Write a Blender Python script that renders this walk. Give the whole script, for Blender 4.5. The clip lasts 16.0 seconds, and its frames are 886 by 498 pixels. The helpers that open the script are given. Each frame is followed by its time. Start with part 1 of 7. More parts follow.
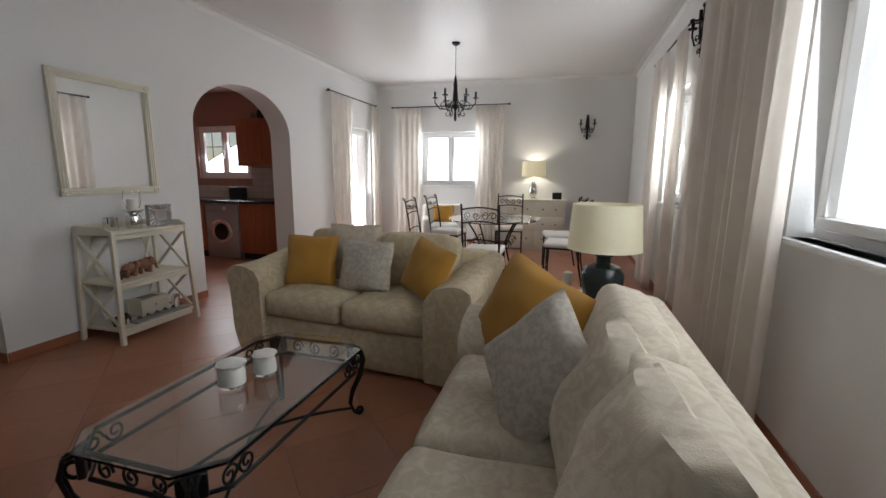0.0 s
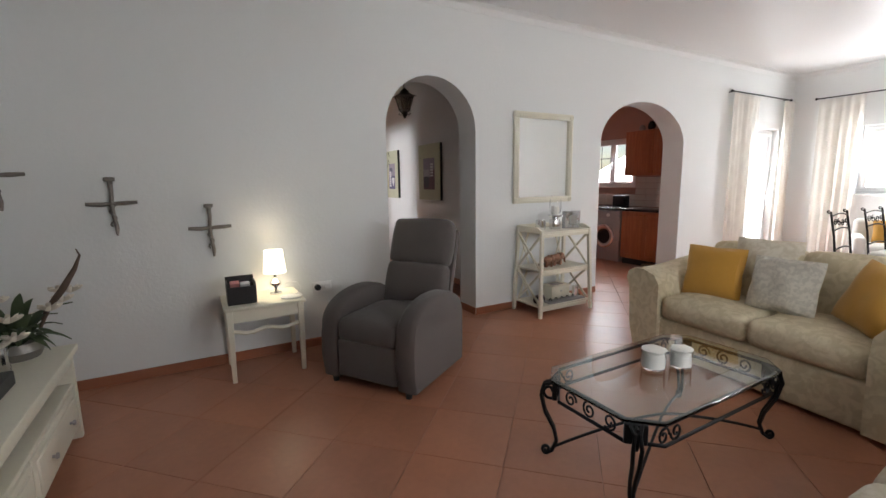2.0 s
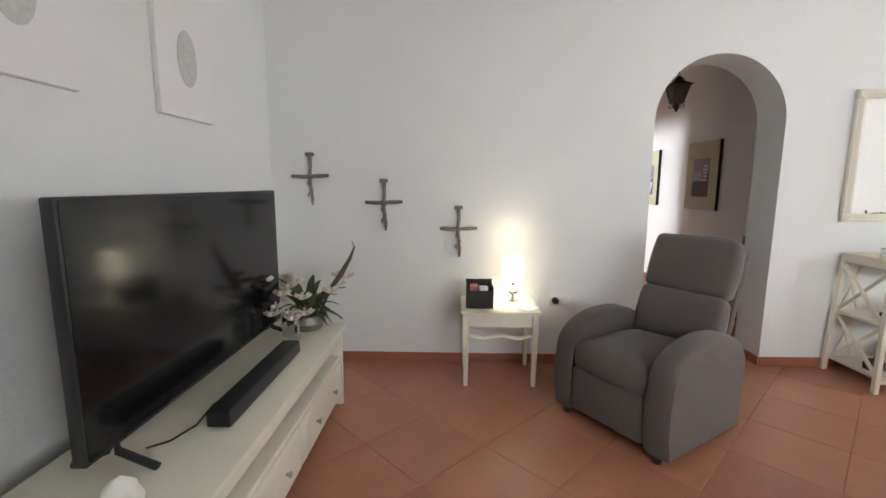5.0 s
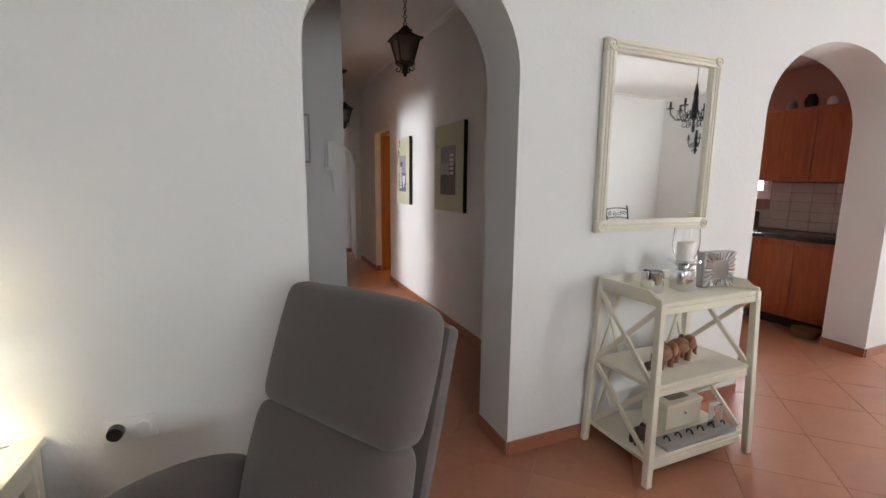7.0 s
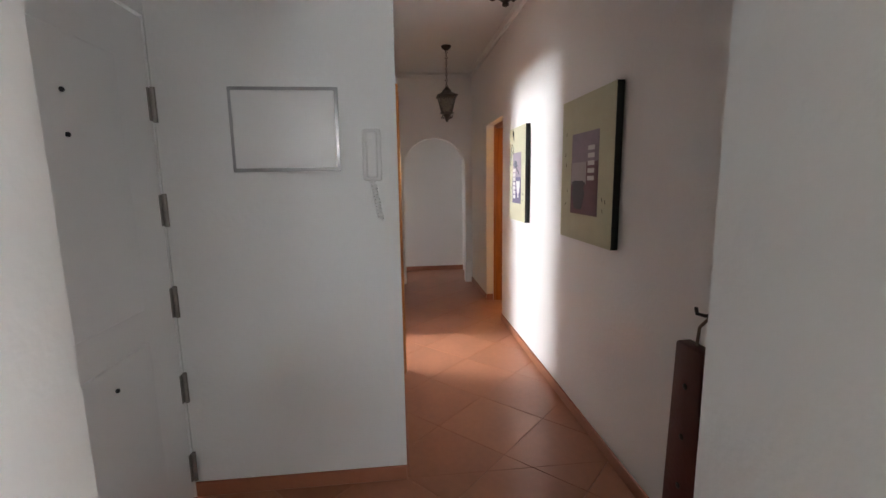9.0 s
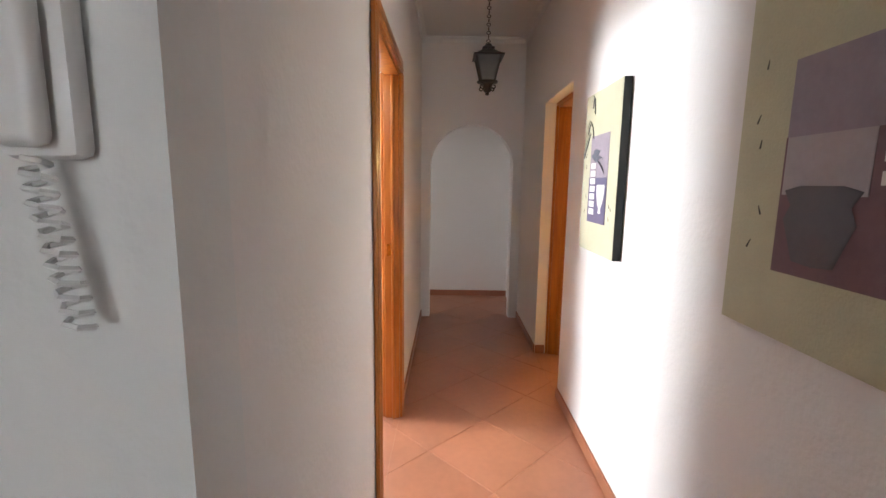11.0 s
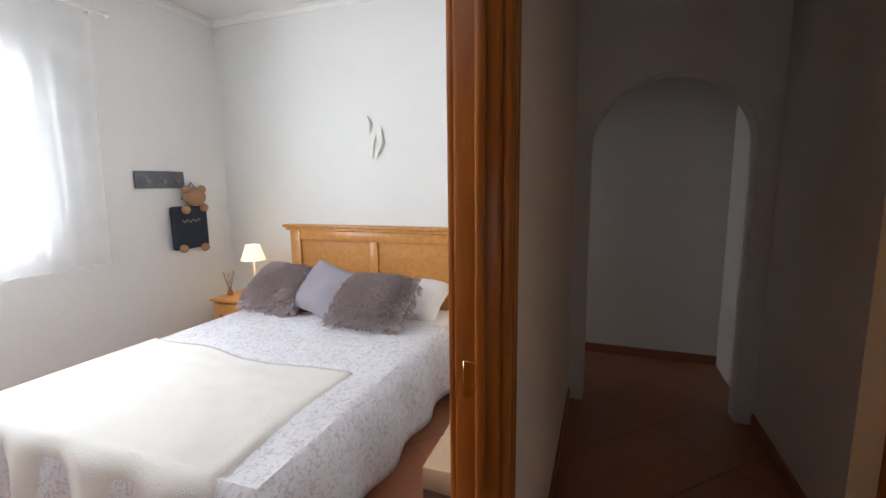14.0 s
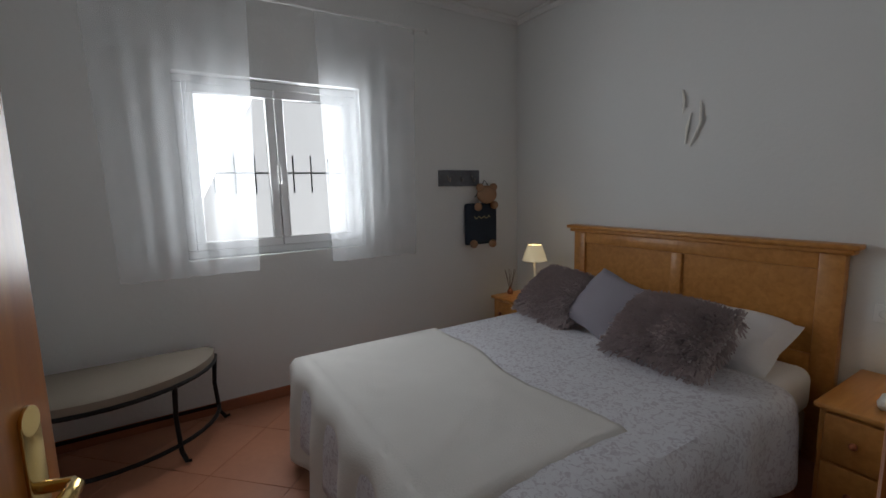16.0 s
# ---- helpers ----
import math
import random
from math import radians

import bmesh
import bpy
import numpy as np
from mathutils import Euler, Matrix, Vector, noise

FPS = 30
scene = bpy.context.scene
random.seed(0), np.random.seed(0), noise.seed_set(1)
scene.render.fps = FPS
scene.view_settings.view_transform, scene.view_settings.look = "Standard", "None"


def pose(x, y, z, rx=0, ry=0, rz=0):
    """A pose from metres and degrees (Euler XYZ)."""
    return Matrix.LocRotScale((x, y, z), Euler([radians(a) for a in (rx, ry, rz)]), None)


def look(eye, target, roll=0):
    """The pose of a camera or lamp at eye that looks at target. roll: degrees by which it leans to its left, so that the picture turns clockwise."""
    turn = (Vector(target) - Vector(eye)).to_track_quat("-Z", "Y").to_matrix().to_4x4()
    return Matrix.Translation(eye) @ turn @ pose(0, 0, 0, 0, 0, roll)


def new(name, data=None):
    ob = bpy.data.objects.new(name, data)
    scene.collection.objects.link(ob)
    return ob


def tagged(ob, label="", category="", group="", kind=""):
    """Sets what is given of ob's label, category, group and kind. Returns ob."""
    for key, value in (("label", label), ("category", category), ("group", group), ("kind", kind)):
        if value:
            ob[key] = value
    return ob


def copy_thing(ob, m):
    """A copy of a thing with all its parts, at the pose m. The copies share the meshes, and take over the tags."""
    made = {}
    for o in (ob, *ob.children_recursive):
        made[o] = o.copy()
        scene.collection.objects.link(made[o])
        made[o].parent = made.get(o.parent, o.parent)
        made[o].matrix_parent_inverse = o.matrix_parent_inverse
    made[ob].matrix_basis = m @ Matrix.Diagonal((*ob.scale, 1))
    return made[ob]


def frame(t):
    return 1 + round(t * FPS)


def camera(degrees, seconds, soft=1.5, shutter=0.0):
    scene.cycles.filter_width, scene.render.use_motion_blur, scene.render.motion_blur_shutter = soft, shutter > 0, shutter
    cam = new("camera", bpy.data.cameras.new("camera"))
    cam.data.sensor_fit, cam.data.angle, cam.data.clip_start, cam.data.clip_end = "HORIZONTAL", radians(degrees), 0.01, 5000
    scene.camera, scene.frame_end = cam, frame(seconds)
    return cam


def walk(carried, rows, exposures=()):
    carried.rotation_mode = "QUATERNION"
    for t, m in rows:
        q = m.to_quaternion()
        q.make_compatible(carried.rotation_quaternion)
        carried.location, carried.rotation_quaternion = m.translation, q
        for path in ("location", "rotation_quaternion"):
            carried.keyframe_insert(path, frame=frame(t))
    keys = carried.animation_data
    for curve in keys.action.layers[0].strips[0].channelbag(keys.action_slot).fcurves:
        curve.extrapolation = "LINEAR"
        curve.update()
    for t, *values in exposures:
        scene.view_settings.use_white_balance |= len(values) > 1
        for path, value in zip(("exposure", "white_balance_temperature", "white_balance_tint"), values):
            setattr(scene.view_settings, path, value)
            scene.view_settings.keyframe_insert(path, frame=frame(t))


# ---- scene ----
cam = camera(91.0, 16.0)
PATH = [
    (0, (-0.034, -0.031, 1.318), (-0.568, 1.866, 0.979), 0.4),
    (0.5, (-0.041, -0.258, 1.334), (-0.99, 1.472, 1.005), -0.1),
    (1, (-0.036, -0.403, 1.37), (-1.296, 1.117, 1.048), -0.5),
    (1.5, (-0.056, -0.47, 1.365), (-1.587, 0.777, 1.053), -0.8),
    (2, (-0.072, -0.542, 1.369), (-1.793, 0.431, 1.063), -0.8),
    (2.5, (-0.077, -0.616, 1.375), (-1.941, 0.044, 1.075), -0.8),
    (3, (-0.074, -0.701, 1.381), (-2.026, -0.365, 1.101), -0.8),
    (3.2, (-0.085, -0.745, 1.386), (-2.053, -0.51, 1.115), -0.6),
    (5.3, (-0.597, -0.36, 1.389), (-2.575, -0.405, 1.095), 0.3),
    (5.5, (-0.757, -0.198, 1.382), (-2.733, -0.106, 1.085), 0.6),
    (6, (-1.134, 0.122, 1.382), (-3.065, 0.55, 1.082), 0.7),
    (6.5, (-1.539, 0.427, 1.386), (-3.391, 1.117, 1.08), 0.7),
    (7, (-1.959, 0.775, 1.38), (-3.775, 1.556, 1.074), 0.6),
    (7.5, (-2.40, 1.018, 1.435), (-4.205, 1.813, 1.105), -0.2),
    (8, (-2.738, 1.225, 1.462), (-4.563, 1.981, 1.146), -0.2),
    (8.5, (-3.065, 1.325, 1.455), (-4.980, 1.808, 1.147), -0.6),
    (9, (-3.378, 1.402, 1.455), (-5.344, 1.605, 1.146), -0.9),
    (9.2, (-3.52, 1.438, 1.455), (-5.495, 1.528, 1.155), -0.9),
    (11.3, (-5.08, 1.738, 1.44), (-7.057, 1.716, 1.142), 0.7),
    (11.5, (-5.19, 1.773, 1.445), (-7.168, 1.769, 1.149), 0.7),
    (12, (-5.482, 1.928, 1.442), (-7.461, 1.96, 1.149), 0.7),
    (12.5, (-5.744, 1.954, 1.439), (-7.723, 1.995, 1.149), 0.3),
    (13, (-6.05, 1.857, 1.433), (-8.028, 1.862, 1.139), 0.2),
    (13.5, (-6.386, 1.761, 1.421), (-8.347, 1.497, 1.131), -0.6),
    (14, (-6.636, 1.588, 1.426), (-8.491, 0.902, 1.134), -0.7),
    (14.5, (-6.812, 1.442, 1.425), (-8.513, 0.43, 1.136), -0.7),
    (15, (-6.944, 1.368, 1.427), (-8.381, 0.007, 1.134), -1.0),
    (15.5, (-7.0, 1.369, 1.425), (-8.183, -0.216, 1.133), -1.3),
    (16, (-7.035, 1.383, 1.401), (-8.078, -0.302, 1.13), -1.3),
]
EXPOSURES = [(0.0, -0.95), (0.5, -0.5), (1.0, -0.4), (1.5, -0.35), (2.0, -0.1), (2.5, 0.25), (3.2, 0.45), (5.3, 0.6), (6.5, 0.4), (7.5, 0.2), (8.0, 0.3), (8.5, 0.45), (9.0, 0.9), (11.3, 1.15), (12.0, 0.75), (12.5, 0.28), (13.0, 0.05), (13.5, -0.2), (14.0, -0.92), (14.5, -1.6), (15.0, -1.95), (15.5, -1.85), (16.0, -3.1)]
walk(cam, [(t, look(eye, target, roll)) for t, eye, target, roll in PATH], EXPOSURES)

# ---- light ----
world = bpy.data.worlds.new("sky_world")
world.use_nodes = True
scene.world = world
wn = world.node_tree.nodes
sky = wn.new("ShaderNodeTexSky")
sky.sky_type = "NISHITA"
sky.sun_disc = False
sky.sun_elevation, sky.sun_rotation = radians(58), radians(284)
world.node_tree.links.new(sky.outputs["Color"], wn["Background"].inputs["Color"])
wn["Background"].inputs["Strength"].default_value = 0.14

sun = new("sun", bpy.data.lights.new("sun", "SUN"))
sun.data.energy, sun.data.angle, sun.data.color = 3.0, radians(0.6), (1.0, 0.95, 0.88)
sun.matrix_world = look((-24, 6, 40), (0, 0, 0))


def window_light(name, eye, target, w, h, watts, color=(0.91, 0.955, 1.0)):
    d = bpy.data.lights.new(name, "AREA")
    d.shape, d.size, d.size_y, d.energy, d.color = "RECTANGLE", w, h, watts, color
    ob = new(name, d)
    ob.matrix_world = look(eye, target)
    return ob


def bulb(name, at, watts, color, radius=0.03):
    d = bpy.data.lights.new(name, "POINT")
    d.energy, d.color, d.shadow_soft_size = watts, color, radius
    ob = new(name, d)
    ob.location = at
    return ob


window_light("daylight_right_window", (1.08, 1.5, 1.6), (-3, 1.4, 1.2), 1.9, 1.1, 30)
window_light("daylight_right_window_far", (1.08, 5.0, 1.6), (-3, 5.0, 1.2), 0.75, 1.1, 58)
window_light("daylight_far_window", (-2.22, 8.28, 1.6), (-2.2, 3, 1.2), 1.1, 1.0, 62)
window_light("daylight_patio_door", (-3.82, 7.38, 1.1), (0, 7.0, 0.9), 0.8, 1.9, 48)
window_light("daylight_kitchen_window", (-5.6, 6.2, 1.65), (-5.3, 4, 1.0), 0.95, 0.8, 48)
window_light("daylight_bedroom_window", (-7.68, -1.72, 1.6), (-7.3, 2, 1.8), 1.05, 1.0, 170)
window_light("daylight_lobby_door", (-10.14, 0.86, 1.1), (-10.1, 3, 1.0), 0.38, 1.8, 0.8, (1.0, 0.93, 0.84))
WARM = (1.0, 0.72, 0.42)

# ---- materials ----


def mat(name, color, rough=0.6, metal=0.0, vary=0.12, scale=6.0, bump=0.15, fine=60.0, sheen=0.0, spread=0.0, coords="Object"):
    """Base colour with a broad and a fine variation, and relief."""
    m = bpy.data.materials.new(name)
    m.use_nodes = True
    n, l = m.node_tree.nodes, m.node_tree.links
    b = n["Principled BSDF"]
    b.inputs["Roughness"].default_value, b.inputs["Metallic"].default_value = rough, metal
    b.inputs["Sheen Weight"].default_value = sheen
    tc = n.new("ShaderNodeTexCoord")
    big, small = n.new("ShaderNodeTexNoise"), n.new("ShaderNodeTexNoise")
    big.inputs["Scale"].default_value, small.inputs["Scale"].default_value = scale, fine
    big.inputs["Detail"].default_value = 4
    for t in (big, small):
        l.new(tc.outputs[coords], t.inputs["Vector"])
    mix = n.new("ShaderNodeMix")
    mix.data_type = "RGBA"
    k = 1 - vary
    mix.inputs["A"].default_value = (color[0] * k, color[1] * k, color[2] * k, 1)
    k = 1 + vary
    mix.inputs["B"].default_value = (min(1, color[0] * k), min(1, color[1] * k), min(1, color[2] * k), 1)
    add = n.new("ShaderNodeMath")
    add.operation = "MULTIPLY_ADD"
    add.inputs[1].default_value, add.inputs[2].default_value = 0.35, 0.0
    l.new(small.outputs["Fac"], add.inputs[0])
    add2 = n.new("ShaderNodeMath")
    add2.operation = "MULTIPLY_ADD"
    add2.inputs[1].default_value = 0.65
    l.new(big.outputs["Fac"], add2.inputs[0])
    l.new(add.outputs[0], add2.inputs[2])
    if spread:
        info = n.new("ShaderNodeObjectInfo")
        sp = n.new("ShaderNodeMath")
        sp.operation = "MULTIPLY_ADD"
        sp.inputs[1].default_value = spread
        l.new(info.outputs["Random"], sp.inputs[0])
        l.new(add2.outputs[0], sp.inputs[2])
        l.new(sp.outputs[0], mix.inputs["Factor"])
    else:
        l.new(add2.outputs[0], mix.inputs["Factor"])
    l.new(mix.outputs["Result"], b.inputs["Base Color"])
    if bump:
        bp = n.new("ShaderNodeBump")
        bp.inputs["Strength"].default_value, bp.inputs["Distance"].default_value = bump, 0.004
        l.new(small.outputs["Fac"], bp.inputs["Height"])
        l.new(bp.outputs["Normal"], b.inputs["Normal"])
    return m


def wood_mat(name, dark, light, rough=0.4, stretch=(1, 1, 0.08), scale=30):
    m = mat(name, light, rough, bump=0.05)
    n, l = m.node_tree.nodes, m.node_tree.links
    tc, mp, w = n.new("ShaderNodeTexCoord"), n.new("ShaderNodeMapping"), n.new("ShaderNodeTexNoise")
    mp.inputs["Scale"].default_value = stretch
    w.inputs["Scale"].default_value, w.inputs["Detail"].default_value, w.inputs["Distortion"].default_value = scale, 6, 0.6
    ramp = n.new("ShaderNodeValToRGB")
    ramp.color_ramp.elements[0].position, ramp.color_ramp.elements[1].position = 0.3, 0.7
    ramp.color_ramp.elements[0].color, ramp.color_ramp.elements[1].color = (*dark, 1), (*light, 1)
    l.new(tc.outputs["Object"], mp.inputs["Vector"])
    l.new(mp.outputs["Vector"], w.inputs["Vector"])
    l.new(w.outputs["Fac"], ramp.inputs["Fac"])
    l.new(ramp.outputs["Color"], n["Principled BSDF"].inputs["Base Color"])
    return m


def pattern_mat(name, a, b, scale, low, high, rough=0.85, bump=0.25, distort=1.5):
    """Woven or printed pattern of two colours in curling patches."""
    m = mat(name, a, rough, bump=bump, fine=220)
    n, l = m.node_tree.nodes, m.node_tree.links
    tc, w = n.new("ShaderNodeTexCoord"), n.new("ShaderNodeTexNoise")
    w.inputs["Scale"].default_value, w.inputs["Detail"].default_value, w.inputs["Distortion"].default_value = scale, 2, distort
    ramp = n.new("ShaderNodeValToRGB")
    ramp.color_ramp.elements[0].position, ramp.color_ramp.elements[1].position = low, high
    ramp.color_ramp.elements[0].color, ramp.color_ramp.elements[1].color = (*a, 1), (*b, 1)
    l.new(tc.outputs["Object"], w.inputs["Vector"])
    l.new(w.outputs["Fac"], ramp.inputs["Fac"])
    l.new(ramp.outputs["Color"], n["Principled BSDF"].inputs["Base Color"])
    return m


def glass_mat(name, color=(1, 1, 1), rough=0.0):
    m = bpy.data.materials.new(name)
    m.use_nodes = True
    b = m.node_tree.nodes["Principled BSDF"]
    b.inputs["Base Color"].default_value = (*color, 1)
    b.inputs["Roughness"].default_value, b.inputs["Transmission Weight"].default_value = rough, 1.0
    b.inputs["IOR"].default_value = 1.45
    return m


def sheer_mat(name, color, clear):
    """Thin cloth: part see-through, part translucent."""
    m = bpy.data.materials.new(name)
    m.use_nodes = True
    n, l = m.node_tree.nodes, m.node_tree.links
    n.remove(n["Principled BSDF"])
    d, t, c = n.new("ShaderNodeBsdfDiffuse"), n.new("ShaderNodeBsdfTranslucent"), n.new("ShaderNodeBsdfTransparent")
    d.inputs["Color"].default_value = t.inputs["Color"].default_value = (*color, 1)
    m1, m2 = n.new("ShaderNodeMixShader"), n.new("ShaderNodeMixShader")
    m1.inputs["Fac"].default_value = 0.5
    tc, w = n.new("ShaderNodeTexCoord"), n.new("ShaderNodeTexNoise")
    w.inputs["Scale"].default_value = 5
    mr = n.new("ShaderNodeMapRange")
    mr.inputs["To Min"].default_value, mr.inputs["To Max"].default_value = clear - 0.08, clear + 0.08
    l.new(tc.outputs["Object"], w.inputs["Vector"])
    l.new(w.outputs["Fac"], mr.inputs["Value"])
    l.new(mr.outputs["Result"], m2.inputs["Fac"])
    l.new(d.outputs[0], m1.inputs[1])
    l.new(t.outputs[0], m1.inputs[2])
    l.new(m1.outputs[0], m2.inputs[1])
    l.new(c.outputs[0], m2.inputs[2])
    l.new(m2.outputs[0], n["Material Output"].inputs["Surface"])
    return m


def glow_mat(name, color, strength, base=(0.8, 0.75, 0.6)):
    m = mat(name, base, 0.8, bump=0.05)
    b = m.node_tree.nodes["Principled BSDF"]
    b.inputs["Emission Color"].default_value, b.inputs["Emission Strength"].default_value = (*color, 1), strength
    return m


WALL = mat("wall_paint", (0.76, 0.765, 0.755), 0.85, vary=0.03, scale=1.5, bump=0.35, fine=45)
HALLW = mat("hall_paint", (0.80, 0.775, 0.76), 0.85, vary=0.03, scale=1.5, bump=0.4, fine=60)
CEIL = mat("ceiling_paint", (0.74, 0.735, 0.73), 0.45, vary=0.02, bump=0.05, scale=1)
COVE = mat("coving_plaster", (0.78, 0.78, 0.77), 0.8, vary=0.02, bump=0.05)
TILE = mat("terracotta_tile", (0.40, 0.17, 0.098), 0.33, vary=0.27, scale=3.5, bump=0.06, fine=25, spread=0.25)
TILE2 = mat("terracotta_skirting", (0.34, 0.13, 0.07), 0.35, vary=0.15, scale=7, bump=0.06)
GROUT = mat("tile_grout", (0.35, 0.145, 0.08), 0.8, vary=0.1)
CREAM = mat("cream_painted_wood", (0.74, 0.70, 0.58), 0.45, vary=0.07, scale=5, bump=0.08)
IRON = mat("black_wrought_iron", (0.018, 0.017, 0.018), 0.45, 0.6, vary=0.3, bump=0.2, fine=90)
BLACK = mat("black_plastic", (0.015, 0.015, 0.017), 0.4, vary=0.15, bump=0.05)
SCREEN = mat("tv_screen", (0.006, 0.006, 0.007), 0.12, vary=0.05, bump=0)
GREYF = mat("grey_fabric", (0.098, 0.079, 0.073), 0.9, vary=0.12, scale=9, bump=0.5, fine=260, sheen=0.2)
DAMASK = pattern_mat("cream_damask", (0.61, 0.535, 0.415), (0.70, 0.635, 0.52), 19, 0.40, 0.60)
DAMASK2 = pattern_mat("cream_loveseat_damask", (0.60, 0.51, 0.34), (0.70, 0.61, 0.43), 13, 0.42, 0.58)
MUSTARD = mat("mustard_velvet", (0.53, 0.27, 0.035), 0.8, vary=0.18, scale=7, bump=0.3, fine=160, sheen=0.3)
SILVERC = pattern_mat("grey_lattice_cushion", (0.50, 0.46, 0.39), (0.61, 0.565, 0.48), 42, 0.42, 0.58, distort=0.4)
GLASS = glass_mat("clear_glass")
TGLASS = glass_mat("greenish_table_glass", (0.90, 0.97, 0.95))
PVC = mat("white_window_frame", (0.80, 0.80, 0.80), 0.35, vary=0.02, bump=0.02)
OAK = wood_mat("orange_varnished_wood", (0.34, 0.105, 0.018), (0.52, 0.19, 0.035), 0.3)
PINE = wood_mat("honey_pine", (0.45, 0.19, 0.045), (0.58, 0.27, 0.07), 0.35, stretch=(0.08, 1, 1))
KWOOD = wood_mat("cherry_kitchen_wood", (0.30, 0.085, 0.035), (0.42, 0.135, 0.055), 0.35)
GRANITE = mat("black_granite", (0.015, 0.015, 0.017), 0.15, vary=0.5, fine=220, bump=0)
CHROME = mat("polished_chrome", (0.75, 0.75, 0.76), 0.12, 1.0, vary=0.03, bump=0)
STEEL = mat("grey_steel", (0.42, 0.42, 0.43), 0.35, 0.7, vary=0.06, bump=0.02)
BRASS = mat("polished_brass", (0.72, 0.52, 0.20), 0.2, 1.0, vary=0.08, bump=0.03)
MIRROR = mat("mirror_silver", (0.88, 0.89, 0.89), 0.02, 1.0, vary=0.005, bump=0)
SHEER = sheer_mat("cream_sheer_curtain", (0.94, 0.90, 0.85), 0.3)
SHEERW = sheer_mat("white_voile", (0.93, 0.95, 0.97), 0.8)
BEDCLOTH = pattern_mat("white_floral_quilt", (0.68, 0.68, 0.72), (0.53, 0.50, 0.55), 38, 0.50, 0.62, bump=0.5)
LINEN = mat("white_linen", (0.78, 0.76, 0.76), 0.9, vary=0.05, bump=0.3, fine=90)
THROW = mat("ivory_throw", (0.67, 0.65, 0.62), 0.95, vary=0.06, bump=0.5, fine=150)
FUR = mat("mauve_shaggy_fur", (0.50, 0.42, 0.42), 0.95, vary=0.3, scale=14, bump=0.3, sheen=0.3)
GREYC = mat("grey_mauve_cotton", (0.27, 0.25, 0.29), 0.9, vary=0.08, bump=0.3, fine=200)
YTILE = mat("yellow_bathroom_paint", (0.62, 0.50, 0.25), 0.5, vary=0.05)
KWALL = mat("maroon_kitchen_paint", (0.36, 0.20, 0.16), 0.6, vary=0.08, bump=0.1)
WAX = mat("white_candle_wax", (0.82, 0.80, 0.74), 0.5, vary=0.04, bump=0.1)
WHITE = mat("white_plastic", (0.78, 0.78, 0.77), 0.4, vary=0.02, bump=0.02)
PEWTER = mat("pewter", (0.28, 0.26, 0.24), 0.45, 0.8, vary=0.3, scale=20, bump=0.4)
PALE = mat("pale_outdoor_render", (0.75, 0.72, 0.66), 0.9)

# ---- mesh helpers ----


def box(bm, x0, y0, z0, x1, y1, z1, bevel=0.0, seg=2, m=None):
    vs = bmesh.ops.create_cube(bm, size=1.0)["verts"]
    sx, sy, sz = x1 - x0, y1 - y0, z1 - z0
    for v in vs:
        v.co = Vector(((v.co.x + 0.5) * sx + x0, (v.co.y + 0.5) * sy + y0, (v.co.z + 0.5) * sz + z0))
    if bevel:
        b = min(bevel, 0.49 * min(abs(sx), abs(sy), abs(sz)))
        es = list({e for v in vs for e in v.link_edges})
        r = bmesh.ops.bevel(bm, geom=vs + es, offset=b, segments=seg, profile=0.5, affect="EDGES")
        vs = list({v for f in r["faces"] for v in f.verts} | {v for v in vs if v.is_valid})
    if m is not None:
        bmesh.ops.transform(bm, matrix=m, verts=vs)
    return vs


def lathe(bm, profile, seg=20, at=(0, 0, 0), m=None):
    """A turned shape from (radius, height) pairs."""
    rings = []
    for r, z in profile:
        if r < 1e-5:
            rings.append([bm.verts.new((at[0], at[1], at[2] + z))])
        else:
            rings.append([bm.verts.new((at[0] + r * math.cos(2 * math.pi * i / seg), at[1] + r * math.sin(2 * math.pi * i / seg), at[2] + z)) for i in range(seg)])
    for a, b in zip(rings, rings[1:]):
        for i in range(seg):
            j = (i + 1) % seg
            q = []
            for v in (a[i % len(a)], a[j % len(a)], b[j % len(b)], b[i % len(b)]):
                if v not in q:
                    q.append(v)
            if len(q) > 2:
                bm.faces.new(q)
    vs = [v for r in rings for v in r]
    if m is not None:
        bmesh.ops.transform(bm, matrix=m, verts=vs)
    return vs


def tube(bm, pts, r=0.006, seg=8, flat=1.0, closed=False):
    """A round bar along points."""
    pts = [Vector(p) for p in pts]
    rings, up = [], None
    for i, p in enumerate(pts):
        d = (pts[min(i + 1, len(pts) - 1)] - pts[max(i - 1, 0)]).normalized()
        if up is None:
            up = d.orthogonal().normalized()
        up = (up - d * up.dot(d)).normalized()
        side = d.cross(up)
        rr = r[i] if isinstance(r, (list, tuple)) else r
        rings.append([bm.verts.new(p + up * (rr * math.cos(2 * math.pi * k / seg)) + side * (rr * flat * math.sin(2 * math.pi * k / seg))) for k in range(seg)])
    for a, b in zip(rings, rings[1:]):
        for k in range(seg):
            bm.faces.new((a[k], a[(k + 1) % seg], b[(k + 1) % seg], b[k]))
    if closed:
        for k in range(seg):
            bm.faces.new((rings[-1][k], rings[-1][(k + 1) % seg], rings[0][(k + 1) % seg], rings[0][k]))
    else:
        bm.faces.new(rings[0][::-1])
        bm.faces.new(rings[-1])


